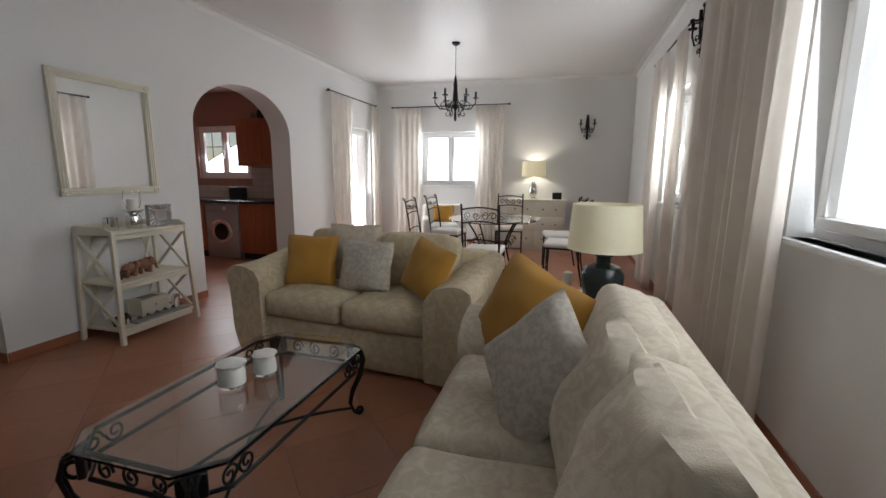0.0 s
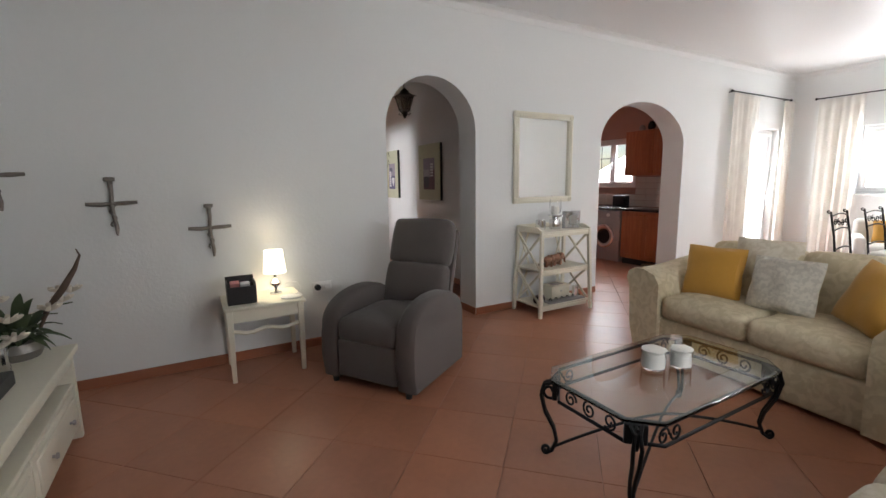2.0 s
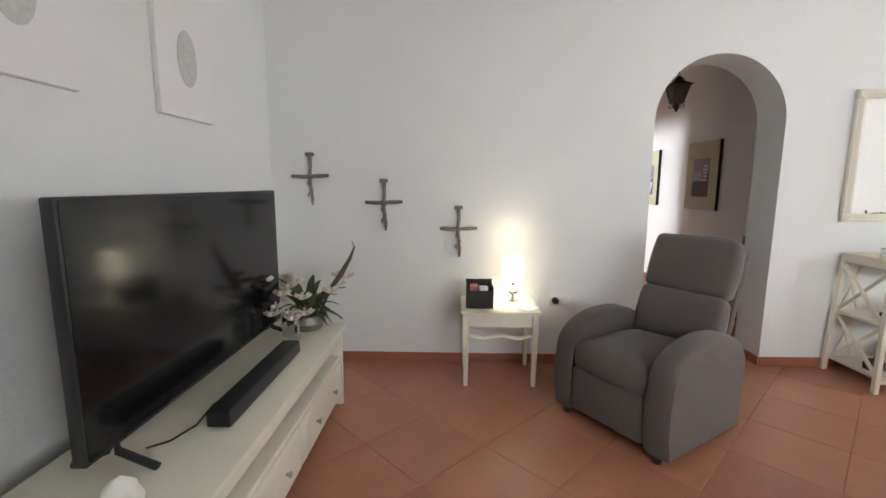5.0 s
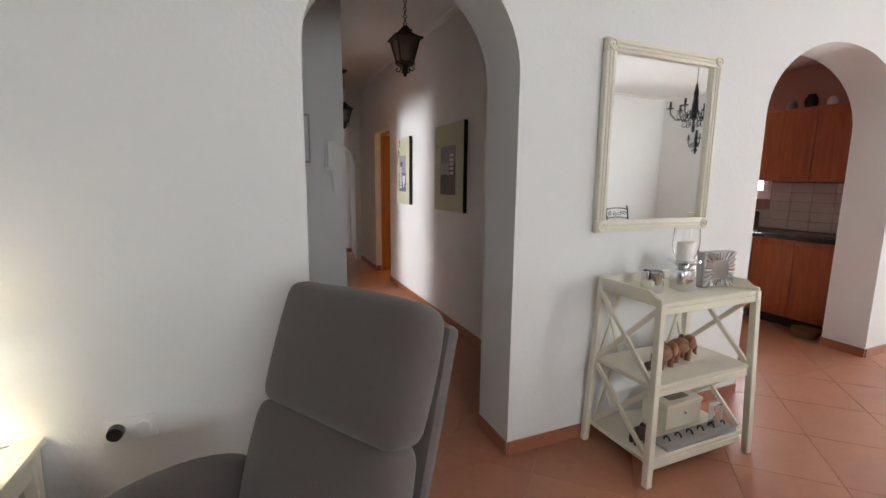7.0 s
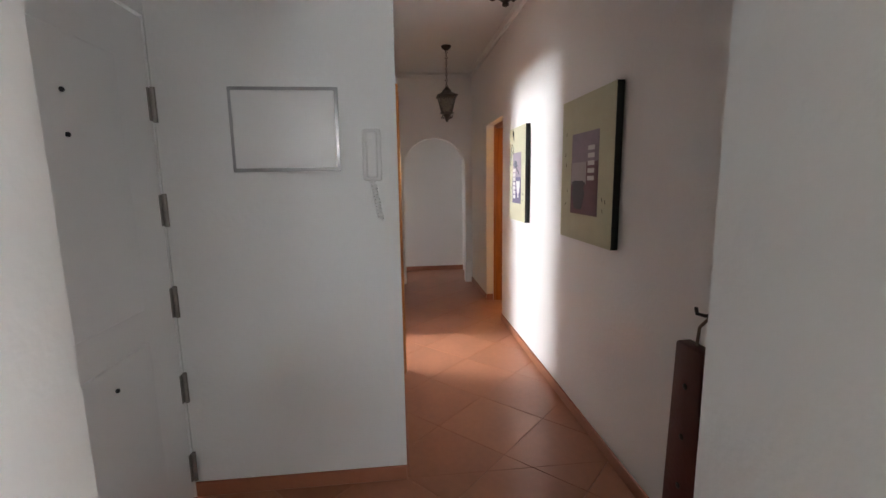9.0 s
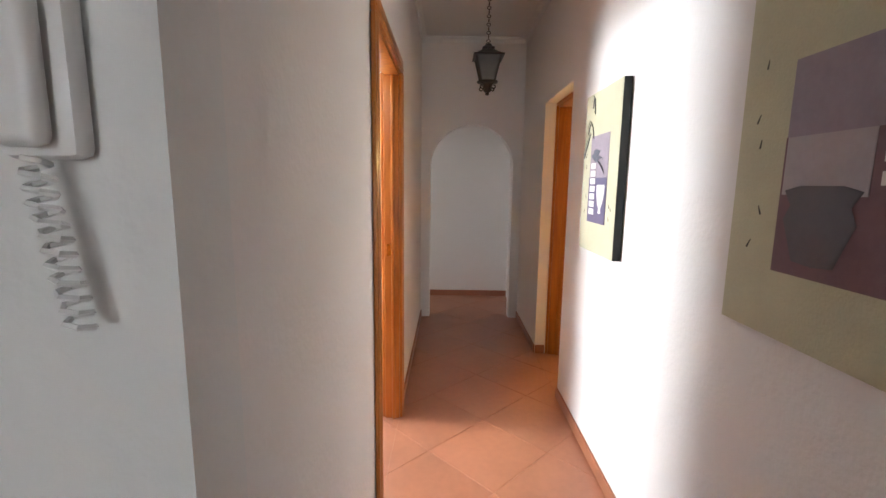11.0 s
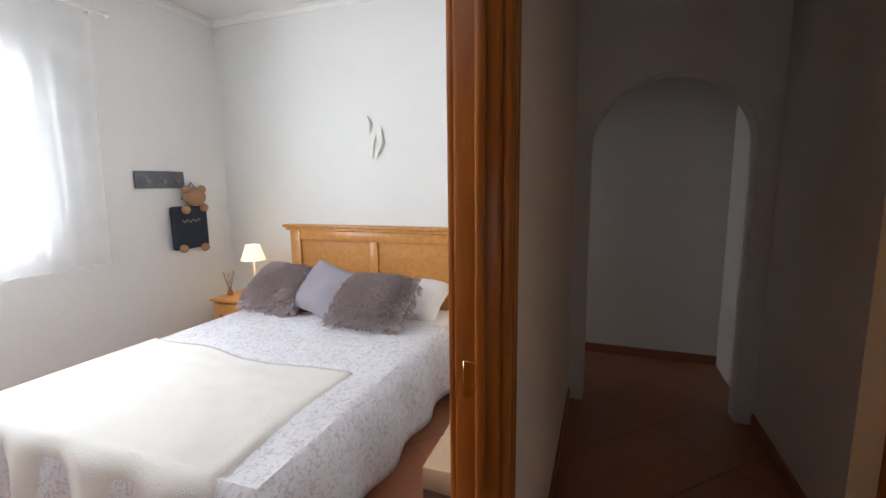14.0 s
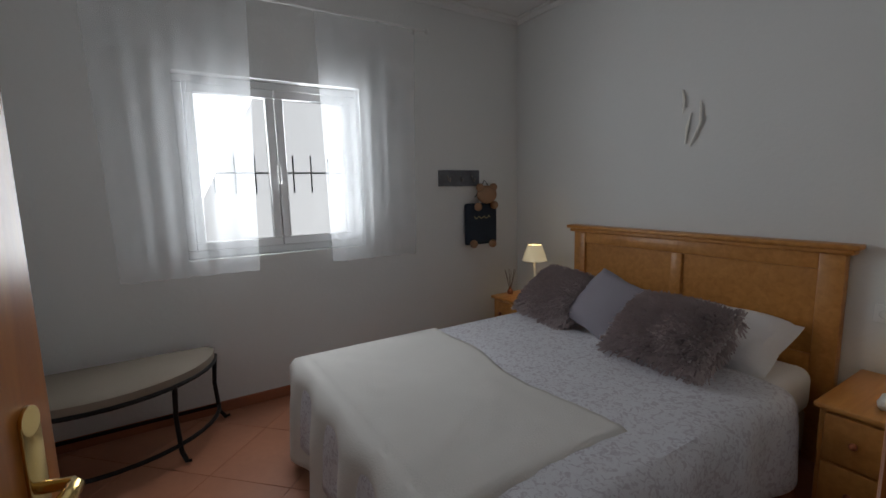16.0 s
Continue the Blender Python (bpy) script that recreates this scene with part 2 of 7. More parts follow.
def spiral(c, u, v, r0, r1, a0, a1, n=18):
    """Points of a scroll in the plane of u and v."""
    c, u, v = Vector(c), Vector(u), Vector(v)
    out = []
    for i in range(n + 1):
        k = i / n
        a, r = a0 + (a1 - a0) * k, r0 + (r1 - r0) * k
        out.append(c + u * (r * math.cos(a)) + v * (r * math.sin(a)))
    return out


def finish(name, bm, material, smooth=True, limit=40):
    bmesh.ops.recalc_face_normals(bm, faces=bm.faces)
    me = bpy.data.meshes.new(name)
    bm.to_mesh(me)
    bm.free()
    me.materials.append(material)
    if smooth:
        me.shade_smooth()
        me.set_sharp_from_angle(angle=radians(limit))
    return me


def part(name, bm, material, parent, label="", smooth=True):
    ob = new(name, finish(name, bm, material, smooth))
    ob.parent = parent
    if label:
        tagged(ob, label)
    return ob


def thing(name, m, label, category, group="", kind=""):
    ob = new(name)
    ob.empty_display_size = 0.1
    ob.matrix_world = m
    return tagged(ob, label, category, group, kind)


def solo(name, bm, material, m, label, category, group="", kind="", smooth=True):
    ob = new(name, finish(name, bm, material, smooth))
    ob.matrix_world = m
    return tagged(ob, label, category, group, kind)


def pillow_mesh(w, h, d, rough=0.0, n=14, corner=0.9, seed=0):
    """A stuffed cushion in the xz plane, with pinched corners and a few creases."""
    bm = bmesh.new()
    grid = {}
    for side in (1, -1):
        for i in range(n + 1):
            for j in range(n + 1):
                u, v = 2 * i / n - 1, 2 * j / n - 1
                edge = i in (0, n) or j in (0, n)
                if edge and side == -1:
                    grid[side, i, j] = grid[1, i, j]
                    continue
                k = max(0.0, (1 - u ** 2) * (1 - v ** 2)) ** 0.36
                pinch = 1 - (1 - corner) * (1 - abs(u * v))
                soft = 1 - 0.085 * (u * v) ** 2
                x, z = u * w / 2 * soft * (0.97 + 0.03 * v * v), v * h / 2 * soft * (0.97 + 0.03 * u * u)
                nz = noise.noise(Vector((x * 7 + seed, z * 7, side * 3.0 + seed)))
                y = side * d / 2 * k * (1 + 0.25 * nz) + rough * nz
                grid[side, i, j] = bm.verts.new((x * pinch, y, z * pinch))
    for side in (1, -1):
        for i in range(n):
            for j in range(n):
                q = [grid[side, i, j], grid[side, i + 1, j], grid[side, i + 1, j + 1], grid[side, i, j + 1]]
                bm.faces.new(q if side == 1 else q[::-1])
    return bm


# ---- structure ----
def wall(name, axis, at, thick, u0, u1, z0, z1, openings, material, label):
    """A wall along an axis with its near face at 'at' and its far face at at + thick.
    openings: (u0, u1, sill, head, rise); rise > 0 makes an arch of that height above head."""
    bm = bmesh.new()

    def P(u, w, z):
        return (u, at + w * thick, z) if axis == "x" else (at + w * thick, u, z)

    def quad(*ps):
        bm.faces.new([bm.verts.new(P(*p)) for p in ps])

    def slab(a, b, la, lb, ha, hb, ends=(False, False)):
        for w in (0, 1):
            quad((a, w, la), (b, w, lb), (b, w, hb), (a, w, ha))
        quad((a, 0, la), (a, 1, la), (b, 1, lb), (b, 0, lb))
        quad((a, 0, ha), (a, 1, ha), (b, 1, hb), (b, 0, hb))
        if ends[0]:
            quad((a, 0, la), (a, 1, la), (a, 1, ha), (a, 0, ha))
        if ends[1]:
            quad((b, 0, lb), (b, 1, lb), (b, 1, hb), (b, 0, hb))

    u = u0
    for a, b, sill, head, rise in sorted(openings):
        slab(u, a, z0, z0, z1, z1, (True, True))
        if sill > z0:
            slab(a, b, z0, z0, sill, sill)
        n = 28 if rise else 1
        c, h = (a + b) / 2, (b - a) / 2

        def top(t):
            return head + rise * math.sqrt(max(0.0, 1 - t * t)) if rise else head
        ts = [-math.cos(math.pi * i / n) for i in range(n + 1)]
        for p, q in zip(ts, ts[1:]):
            slab(c + h * p, c + h * q, top(p), top(q), z1, z1)
        u = b
    slab(u, u1, z0, z0, z1, z1, (True, True))
    bmesh.ops.remove_doubles(bm, verts=bm.verts, dist=0.0005)
    ob = new(name, finish(name, bm, material))
    return tagged(ob, label, "wall", kind="structure")


def slab_ob(name, x0, y0, z0, x1, y1, z1, material, label, category):
    bm = bmesh.new()
    box(bm, x0, y0, z0, x1, y1, z1)
    return tagged(new(name, finish(name, bm, material, False)), label, category, kind="structure")


H = 3.0
wall("wall_arches", "y", -3.70, -0.30, -1.87, 8.2, 0, H, [(0.955, 1.89, 0, 1.85, 0.467), (3.65, 5.26, 0, 1.80, 0.51), (6.95, 7.80, 0, 2.12, 0)], WALL, "white rough-plastered wall with two arched openings")
wall("wall_television", "x", -1.87, -0.25, -4.0, 1.25, 0, H, [], WALL, "plain white plastered wall behind the television")
wall("wall_dining", "x", 8.20, 0.25, -4.0, 1.25, 0, H, [(-2.80, -1.65, 1.10, 2.11, 0)], WALL, "white plastered wall with a small window")
wall("wall_sofa", "y", 1.0, 0.25, -1.87, 8.2, 0, H, [(0.55, 2.44, 1.03, 2.16, 0), (4.6, 5.4, 1.03, 2.16, 0)], WALL, "white plastered wall with two wide windows")
slab_ob("ceiling", -4.0, -2.12, H, 1.25, 8.45, H + 0.2, CEIL, "smooth off-white ceiling with a faint sheen", "ceiling")
slab_ob("ground", -60, -60, -0.42, 60, 60, -0.32, PALE, "pale dusty ground outside the house", "ground")
slab_ob("floor", -10.9, -2.2, -0.3, 1.25, 8.45, -0.006, GROUT, "grouted bed of the terracotta floor", "floor")

# vestibule, hall and the rooms off it
HH = 2.88
# added slabs outside the windows; their emission stands in for overexposed daylight
BACKDROP_GLOW = bpy.data.materials.new("glowing_backdrop")
BACKDROP_GLOW.use_nodes = True
gb = BACKDROP_GLOW.node_tree.nodes["Principled BSDF"]
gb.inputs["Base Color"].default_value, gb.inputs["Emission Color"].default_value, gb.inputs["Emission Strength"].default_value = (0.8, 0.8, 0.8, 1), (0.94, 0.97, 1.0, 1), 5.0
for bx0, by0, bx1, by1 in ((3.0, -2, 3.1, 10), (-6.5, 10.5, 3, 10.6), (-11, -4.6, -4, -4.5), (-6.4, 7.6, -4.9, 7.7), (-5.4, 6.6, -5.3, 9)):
    slab_ob("backdrop", bx0, by0, -0.31, bx1, by1, 3.2, BACKDROP_GLOW, "glowing white slab added outside the window for overexposed daylight", "backdrop")
wall("wall_entrance", "x", 0.42, -0.2, -5.5, -4.0, 0, HH, [(-5.34, -4.42, 0, 2.12, 0)], WALL, "white wall holding the entrance door")
wall("wall_fuse_box", "y", -5.35, -0.12, 0.42, 1.41, 0, HH, [], WALL, "short white wall with the fuse box")
wall("wall_hall_bedroom", "x", 1.41, -0.08, -9.75, -5.47, 0, HH, [(-7.43, -6.60, 0, 2.06, 0)], HALLW, "white hall wall with the bedroom door opening")
wall("wall_hall_pictures", "x", 2.46, 0.22, -10.6, -4.0, 0, HH, [(-8.50, -7.71, 0, 2.08, 0)], HALLW, "white hall wall that carries two canvases")
wall("wall_hall_arch", "y", -9.50, -0.14, 1.41, 2.46, 0, HH, [(1.505, 2.365, 0, 1.61, 0.43)], HALLW, "narrow hall wall with a round arch")
wall("wall_hall_end", "y", -10.42, -0.12, -2, 3.6, 0, HH, [], HALLW, "plain end wall of the hall")
wall("wall_hall_lobby", "x", 0.9, -0.1, -10.42, -9.87, 0, HH, [(-10.34, -9.94, 0, 2.06, 0)], HALLW, "plain lobby wall with a narrow opening that lets daylight in")
slab_ob("ceiling_hall", -10.6, 0.22, HH, -4.0, 2.68, HH + 0.15, CEIL, "off-white ceiling of the hall", "ceiling")
BH = 2.84
wall("wall_bedroom_window", "x", -1.65, -0.25, -9.9, -6.1, 0, BH, [(-8.24, -7.10, 1.0, 2.12, 0)], WALL, "white bedroom wall with a double window")
wall("wall_bedroom_bed", "y", -9.72, -0.12, -1.65, 1.41, 0, HH, [], WALL, "white bedroom wall behind the headboard")
wall("wall_bedroom_door_side", "y", -6.30, 0.12, -1.65, 1.33, 0, HH, [], WALL, "plain white bedroom wall")
slab_ob("ceiling_bedroom", -9.9, -1.9, BH, -6.1, 1.33, BH + 0.15, CEIL, "white bedroom ceiling", "ceiling")
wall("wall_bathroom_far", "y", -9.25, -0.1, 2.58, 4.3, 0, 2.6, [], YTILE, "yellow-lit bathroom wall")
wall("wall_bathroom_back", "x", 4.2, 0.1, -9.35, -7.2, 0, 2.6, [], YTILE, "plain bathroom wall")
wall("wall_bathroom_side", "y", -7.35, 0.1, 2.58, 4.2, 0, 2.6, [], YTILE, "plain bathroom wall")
slab_ob("ceiling_bathroom", -9.35, 2.58, 2.5, -7.2, 4.3, 2.6, CEIL, "white bathroom ceiling", "ceiling")
# kitchen
wall("wall_kitchen_window", "x", 6.12, 0.2, -7.0, -4.0, 0, 2.7, [(-6.1, -5.05, 1.22, 2.08, 0)], KWALL, "tiled kitchen wall with a window")
wall("wall_kitchen_back", "y", -6.9, -0.12, 2.9, 6.12, 0, 2.7, [], KWALL, "plain kitchen wall")
wall("wall_kitchen_side", "x", 3.0, -0.1, -6.9, -4.0, 0, 2.7, [], KWALL, "plain kitchen wall")
slab_ob("ceiling_kitchen", -7.0, 2.9, 2.6, -4.0, 6.3, 2.7, KWALL, "kitchen ceiling", "ceiling")


def runs(name, pieces, h, d, material, label, category):
    """Strips along walls: (x0, y0, x1, y1, nx, ny), d deep towards (nx, ny)."""
    bm = bmesh.new()
    for x0, y0, x1, y1, nx, ny, z in pieces:
        box(bm, min(x0, x1) + min(0, nx * d), min(y0, y1) + min(0, ny * d), z, max(x0, x1) + max(0, nx * d), max(y0, y1) + max(0, ny * d), z + h, 0.004, 1)
    return tagged(new(name, finish(name, bm, material, False)), label, category, kind="structure")


SKIRT = [(-3.7, -1.87, -3.7, 0.955, 1, 0, 0), (-3.7, 1.89, -3.7, 3.65, 1, 0, 0), (-3.7, 5.26, -3.7, 6.95, 1, 0, 0), (-3.7, 7.8, -3.7, 8.2, 1, 0, 0),
         (-3.688, 8.2, 1.0, 8.2, 0, -1, 0), (-3.688, -1.87, 1.0, -1.87, 0, 1, 0), (1.0, -1.858, 1.0, 8.188, -1, 0, 0),
         (-3.7, 1.89, -4.0, 1.89, 0, -1, 0), (-3.7, 5.26, -4.0, 5.26, 0, -1, 0), (-3.7, 3.65, -4.0, 3.65, 0, 1, 0), (-3.7, 0.955, -4.0, 0.955, 0, 1, 0),
         (-4.0, 2.46, -7.71, 2.46, 0, -1, 0), (-8.5, 2.46, -9.5, 2.46, 0, -1, 0), (-8.5, 2.46, -8.5, 2.54, 1, 0, 0), (-5.35, 0.42, -5.35, 1.41, 1, 0, 0), (-5.35, 1.41, -6.53, 1.41, 0, 1, 0),
         (-7.50, 1.41, -9.5, 1.41, 0, 1, 0), (-10.42, 0.9, -10.42, 2.46, 1, 0, 0),
         (-9.72, -1.65, -6.3, -1.65, 0, 1, 0), (-9.72, -1.638, -9.72, 1.325, 1, 0, 0), (-6.3, -1.638, -6.3, 1.325, -1, 0, 0)]
runs("baseboard", SKIRT, 0.075, 0.012, TILE2, "low terracotta tile skirting along the walls", "skirting")


def coving(name, x0, y0, x1, y1, top, r):
    bm = bmesh.new()
    prof = [(0, -r), (0.008, -r), (0.012, -r * 0.8), (r * 0.35, -r * 0.35), (r * 0.8, -0.012), (r, -0.008), (r, 0), (0, 0)]
    loops = []
    for cx, cy, sx, sy in ((x0, y0, 1, 1), (x1, y0, -1, 1), (x1, y1, -1, -1), (x0, y1, 1, -1)):
        loops.append([bm.verts.new((cx + sx * a, cy + sy * a, top + b - 0.002)) for a, b in prof])
    for i in range(4):
        a, b = loops[i], loops[(i + 1) % 4]
        for k in range(len(prof)):
            j = (k + 1) % len(prof)
            bm.faces.new((a[k], a[j], b[j], b[k]))
    return tagged(new(name, finish(name, bm, COVE)), "white plaster coving below the ceiling", "coving", kind="structure")


coving("trim_coving", -3.699, -1.869, 0.999, 8.199, H, 0.075)
coving("trim_coving_bedroom", -9.719, -1.649, -6.301, 1.329, BH, 0.05)
coving("trim_coving_hall", -9.499, 1.411, -5.351, 2.459, HH, 0.05)


# ---- windows and doors ----
def casement(name, axis, at, u0, u1, z0, z1, inward, label, leaves=2, bars=0):
    """A white window in an opening; 'inward' is +1 or -1 along the wall's normal."""
    w = thing(name, Matrix(), label, "window", kind="structure")

    def B(bm, a, p, q, b, c, d, bevel=0.006):
        if axis == "x":
            box(bm, a, p, q, b, c, d, bevel, 1)
        else:
            box(bm, p, a, q, c, b, d, bevel, 1)
    f = 0.05
    bm = bmesh.new()
    for a, b, q, d in ((u0, u1, z0, z0 + f), (u0, u1, z1 - f, z1), (u0, u0 + f, z0 + f, z1 - f), (u1 - f, u1, z0 + f, z1 - f)):
        B(bm, a, at - 0.03, q, b, at + 0.03, d)
    part("window_frame", bm, PVC, w)
    n = leaves
    iw = (u1 - u0 - 2 * f) / n
    for i in range(n):
        a, b = u0 + f + i * iw + 0.002, u0 + f + (i + 1) * iw - 0.002
        bm = bmesh.new()
        for p, q, r, s in ((a, b, z0 + f, z0 + f + 0.055), (a, b, z1 - f - 0.055, z1 - f), (a, a + 0.055, z0 + f + 0.055, z1 - f - 0.055), (b - 0.055, b, z0 + f + 0.055, z1 - f - 0.055)):
            B(bm, p, at - 0.03 + inward * 0.02, r, q, at + 0.03 + inward * 0.02, s)
        sash = part("sash", bm, PVC, w)
        bm = bmesh.new()
        B(bm, a + 0.05, at - 0.004, z0 + f + 0.05, b - 0.05, at + 0.004, z1 - f - 0.05, 0)
        pane = part("pane", bm, GLASS, sash, "clear window glass")
        pane.visible_shadow = False
    bm = bmesh.new()
    mid = (u0 + u1) / 2 if n > 1 else u1 - f - 0.03
    zc = (z0 + z1) / 2
    B(bm, mid - 0.012, at + inward * 0.05, zc - 0.03, mid + 0.012, at + inward * 0.07, zc + 0.03)
    B(bm, mid - 0.01, at + inward * 0.07, zc - 0.1, mid + 0.01, at + inward * 0.085, zc + 0.02)
    part("window_handle", bm, WHITE, w, "white lever handle")
    return w


casement("window_1", "y", 1.14, 0.55, 2.44, 1.03, 2.16, -1, "wide white double window in daylight", 2)
casement("window_2", "y", 1.14, 4.6, 5.4, 1.03, 2.16, -1, "wide white double window in daylight", 2)
casement("window_3", "x", 8.32, -2.80, -1.65, 1.10, 2.11, -1, "small white double window in daylight", 2)
casement("window_4", "x", -1.76, -8.24, -7.10, 1.0, 2.12, 1, "white bedroom double window in daylight", 2)
casement("window_5", "x", 6.2, -6.1, -5.05, 1.22, 2.08, -1, "white kitchen window with two sashes", 2)
casement("door_patio", "y", -3.82, 6.95, 7.80, 0.0, 2.12, 1, "white glazed patio door in daylight", 1)


def sill(name, x0, y0, x1, y1, z):
    bm = bmesh.new()
    box(bm, x0, y0, z, x1, y1, z + 0.03, 0.006, 2)
    solo(name, bm, PVC, Matrix(), "white window sill board", "window sill", kind="structure")


sill("trim_sill", 0.97, 0.5, 1.10, 2.49, 1.0)
sill("trim_sill", 0.97, 4.55, 1.10, 5.45, 1.0)
sill("trim_sill", -2.85, 8.17, -1.6, 8.28, 1.07)


def grille(name, axis, at, u0, u1, z0, z1, n, rails):
    g = thing(name, Matrix(), "thin dark iron window grille outside the pane", "window grille")
    for i in range(n):
        u = u0 + (u1 - u0) * (i + 0.5) / n
        bm = bmesh.new()
        a, b = ((u, at, z0), (u, at, z1)) if axis == "x" else ((at, u, z0), (at, u, z1))
        tube(bm, [a, b], 0.006, 6)
        part("bar", bm, IRON, g)
    for z in rails:
        bm = bmesh.new()
        a, b = ((u0, at, z), (u1, at, z)) if axis == "x" else ((at, u0, z), (at, u1, z))
        tube(bm, [a, b], 0.007, 6)
        part("rail", bm, IRON, g)


grille("window_grille", "x", 6.27, -6.1, -5.05, 1.22, 2.08, 3, (1.45, 1.75))
grille("window_grille", "x", -1.85, -8.24, -7.10, 1.40, 1.66, 9, (1.54,))


def curtain(name, axis, at, u0, u1, z0, z1, folds, depth, material, label, gather=0.0, seed=1):
    """A hanging cloth in folds; gather draws its foot together."""
    bm = bmesh.new()
    nu, nv = folds * 8, 14
    rows = []
    for j in range(nv + 1):
        v = j / nv
        row = []
        for i in range(nu + 1):
            u = i / nu
            w = math.sin(u * folds * 2 * math.pi + 1.3 * math.sin(3 * u + seed)) * depth * (0.45 + 0.55 * v) + 0.35 * depth * math.sin(u * folds * 1.3 * math.pi + v * 2 + seed)
            uu = u0 + (u1 - u0) * (u * (1 - gather * v) + gather * v * 0.5)
            p = at + w
            z = z1 + (z0 - z1) * v
            row.append(bm.verts.new((uu, p, z) if axis == "x" else (p, uu, z)))
        rows.append(row)
    for a, b in zip(rows, rows[1:]):
        for i in range(nu):
            bm.faces.new((a[i], a[i + 1], b[i + 1], b[i]))
    ob = solo(name, bm, material, Matrix(), label, "curtain", "sheer curtains")
    so = ob.modifiers.new("thickness", "SOLIDIFY")
    so.thickness = 0.0015
    return ob


def rod(axis, at, wall_at, u0, u1, z, label, metal=None):
    metal = metal or IRON
    r = thing("curtain_rod", Matrix(), label, "curtain rod", "curtain rods")

    def P(u, w, zz):
        return (u, w, zz) if axis == "x" else (w, u, zz)
    bm = bmesh.new()
    tube(bm, [P(u0, at, z), P(u1, at, z)], 0.009, 10)
    part("pole", bm, metal, r)
    for u, s in ((u0, -1), (u1, 1)):
        bm = bmesh.new()
        c = Vector(P(u, at, z))
        bmesh.ops.create_uvsphere(bm, u_segments=10, v_segments=8, radius=0.02, matrix=Matrix.Translation(Vector(P(u + s * 0.012, at, z))))
        part("finial", bm, metal, r)
        bm = bmesh.new()
        uu = u - s * 0.06
        tube(bm, [P(uu, at, z), P(uu, wall_at, z)], 0.006, 8)
        part("bracket", bm, metal, r)


rod("y", -3.62, -3.70, 6.2, 7.9, 2.58, "black iron curtain rod with ball ends above the patio door")
rod("x", 8.12, 8.20, -3.35, -1.12, 2.57, "black iron curtain rod with ball ends above the small window")
rod("y", 0.92, 1.0, 0.1, 4.0, 2.62, "black iron curtain rod with ball ends above the wide window")
rod("y", 0.92, 1.0, 4.4, 6.0, 2.62, "black iron curtain rod with ball ends above the far wide window")
CL = "cream sheer floor-length curtain hanging beside a window"
curtain("curtain", "y", -3.62, 6.22, 6.98, 0.02, 2.56, 6, 0.03, SHEER, CL, 0.15)
curtain("curtain", "y", -3.62, 7.72, 8.1, 0.02, 2.56, 4, 0.03, SHEER, CL, 0.15, 2)
curtain("curtain", "x", 8.12, -3.32, -2.76, 0.02, 2.55, 5, 0.03, SHEER, CL, 0.1, 3)
curtain("curtain", "x", 8.12, -1.72, -1.2, 0.02, 2.55, 5, 0.03, SHEER, CL, 0.1, 4)
curtain("curtain", "y", 0.90, 2.22, 3.95, 0.02, 2.60, 9, 0.045, SHEER, CL, 0.12, 5)
curtain("curtain", "y", 0.90, 0.15, 0.62, 0.02, 2.60, 5, 0.035, SHEER, CL, 0.1, 8)
curtain("curtain", "y", 0.90, 4.45, 4.75, 0.02, 2.60, 5, 0.035, SHEER, CL, 0.1, 6)
curtain("curtain", "y", 0.90, 5.25, 5.95, 0.02, 2.60, 5, 0.035, SHEER, CL, 0.1, 7)
# bedroom voile, tied towards the sides
VL = "white voile bedroom curtain that glows in the window light"
curtain("curtain", "x", -1.56, -7.52, -6.72, 0.92, 2.56, 6, 0.025, SHEERW, VL, 0.1, 9)
curtain("curtain", "x", -1.56, -8.66, -7.92, 0.92, 2.56, 6, 0.025, SHEERW, VL, 0.1, 10)
rod("x", -1.55, -1.65, -8.74, -6.66, 2.56, "slim white curtain rod above the bedroom window", WHITE)


def door_casing(name, axis, lo, hi, faces, head, width, material, label):
    """Lining through the wall and architraves on both faces."""
    d = thing(name, Matrix(), label, "door frame", kind="structure")
    a0, a1 = faces

    def B(bm, u0, w0, z0, u1, w1, z1, bv=0.006):
        box(bm, u0, w0, z0, u1, w1, z1, bv, 2)
    for nm, u0, u1, z0, z1 in (("jamb", lo, lo + 0.03, 0, head - 0.03), ("jamb", hi - 0.03, hi, 0, head - 0.03), ("head_jamb", lo, hi, head - 0.03, head)):
        bm = bmesh.new()
        B(bm, u0 + 0.001, a0 - 0.004, z0, u1 - 0.001, a1 + 0.004, z1 - 0.001)
        st = 0.012
        if nm == "jamb":
            s = 1 if u0 == lo else -1
            e = u1 if s == 1 else u0
            B(bm, min(e, e + s * st), (a0 + a1) / 2, z0, max(e, e + s * st), a1 - 0.02, z1)
        part(nm, bm, material, d)
    for w0, w1 in ((a0 - 0.022, a0 - 0.002), (a1 + 0.002, a1 + 0.022)):
        for u0, u1, z0, z1 in ((lo - width + 0.015, lo + 0.015, 0, head - 0.016), (hi - 0.015, hi + width - 0.015, 0, head - 0.016), (lo - width + 0.015, hi + width - 0.015, head - 0.015, head + width - 0.015)):
            bm = bmesh.new()
            B(bm, u0, w0, z0, u1, w1, z1, 0.007)
            m = (w0 + w1) / 2
            if z1 > head:
                B(bm, u0 + 0.015, w0 - 0.004, z0 + 0.018, u1 - 0.015, w1 + 0.004, z0 + 0.03, 0.004)
            else:
                B(bm, u0 + 0.02, w0 - 0.004, z0, u0 + 0.034, w1 + 0.004, z1, 0.004)
                B(bm, u0 + 0.045, w0 - 0.004, z0, u0 + 0.06, w1 + 0.004, z1, 0.004)
            part("architrave", bm, material, d)
    return d


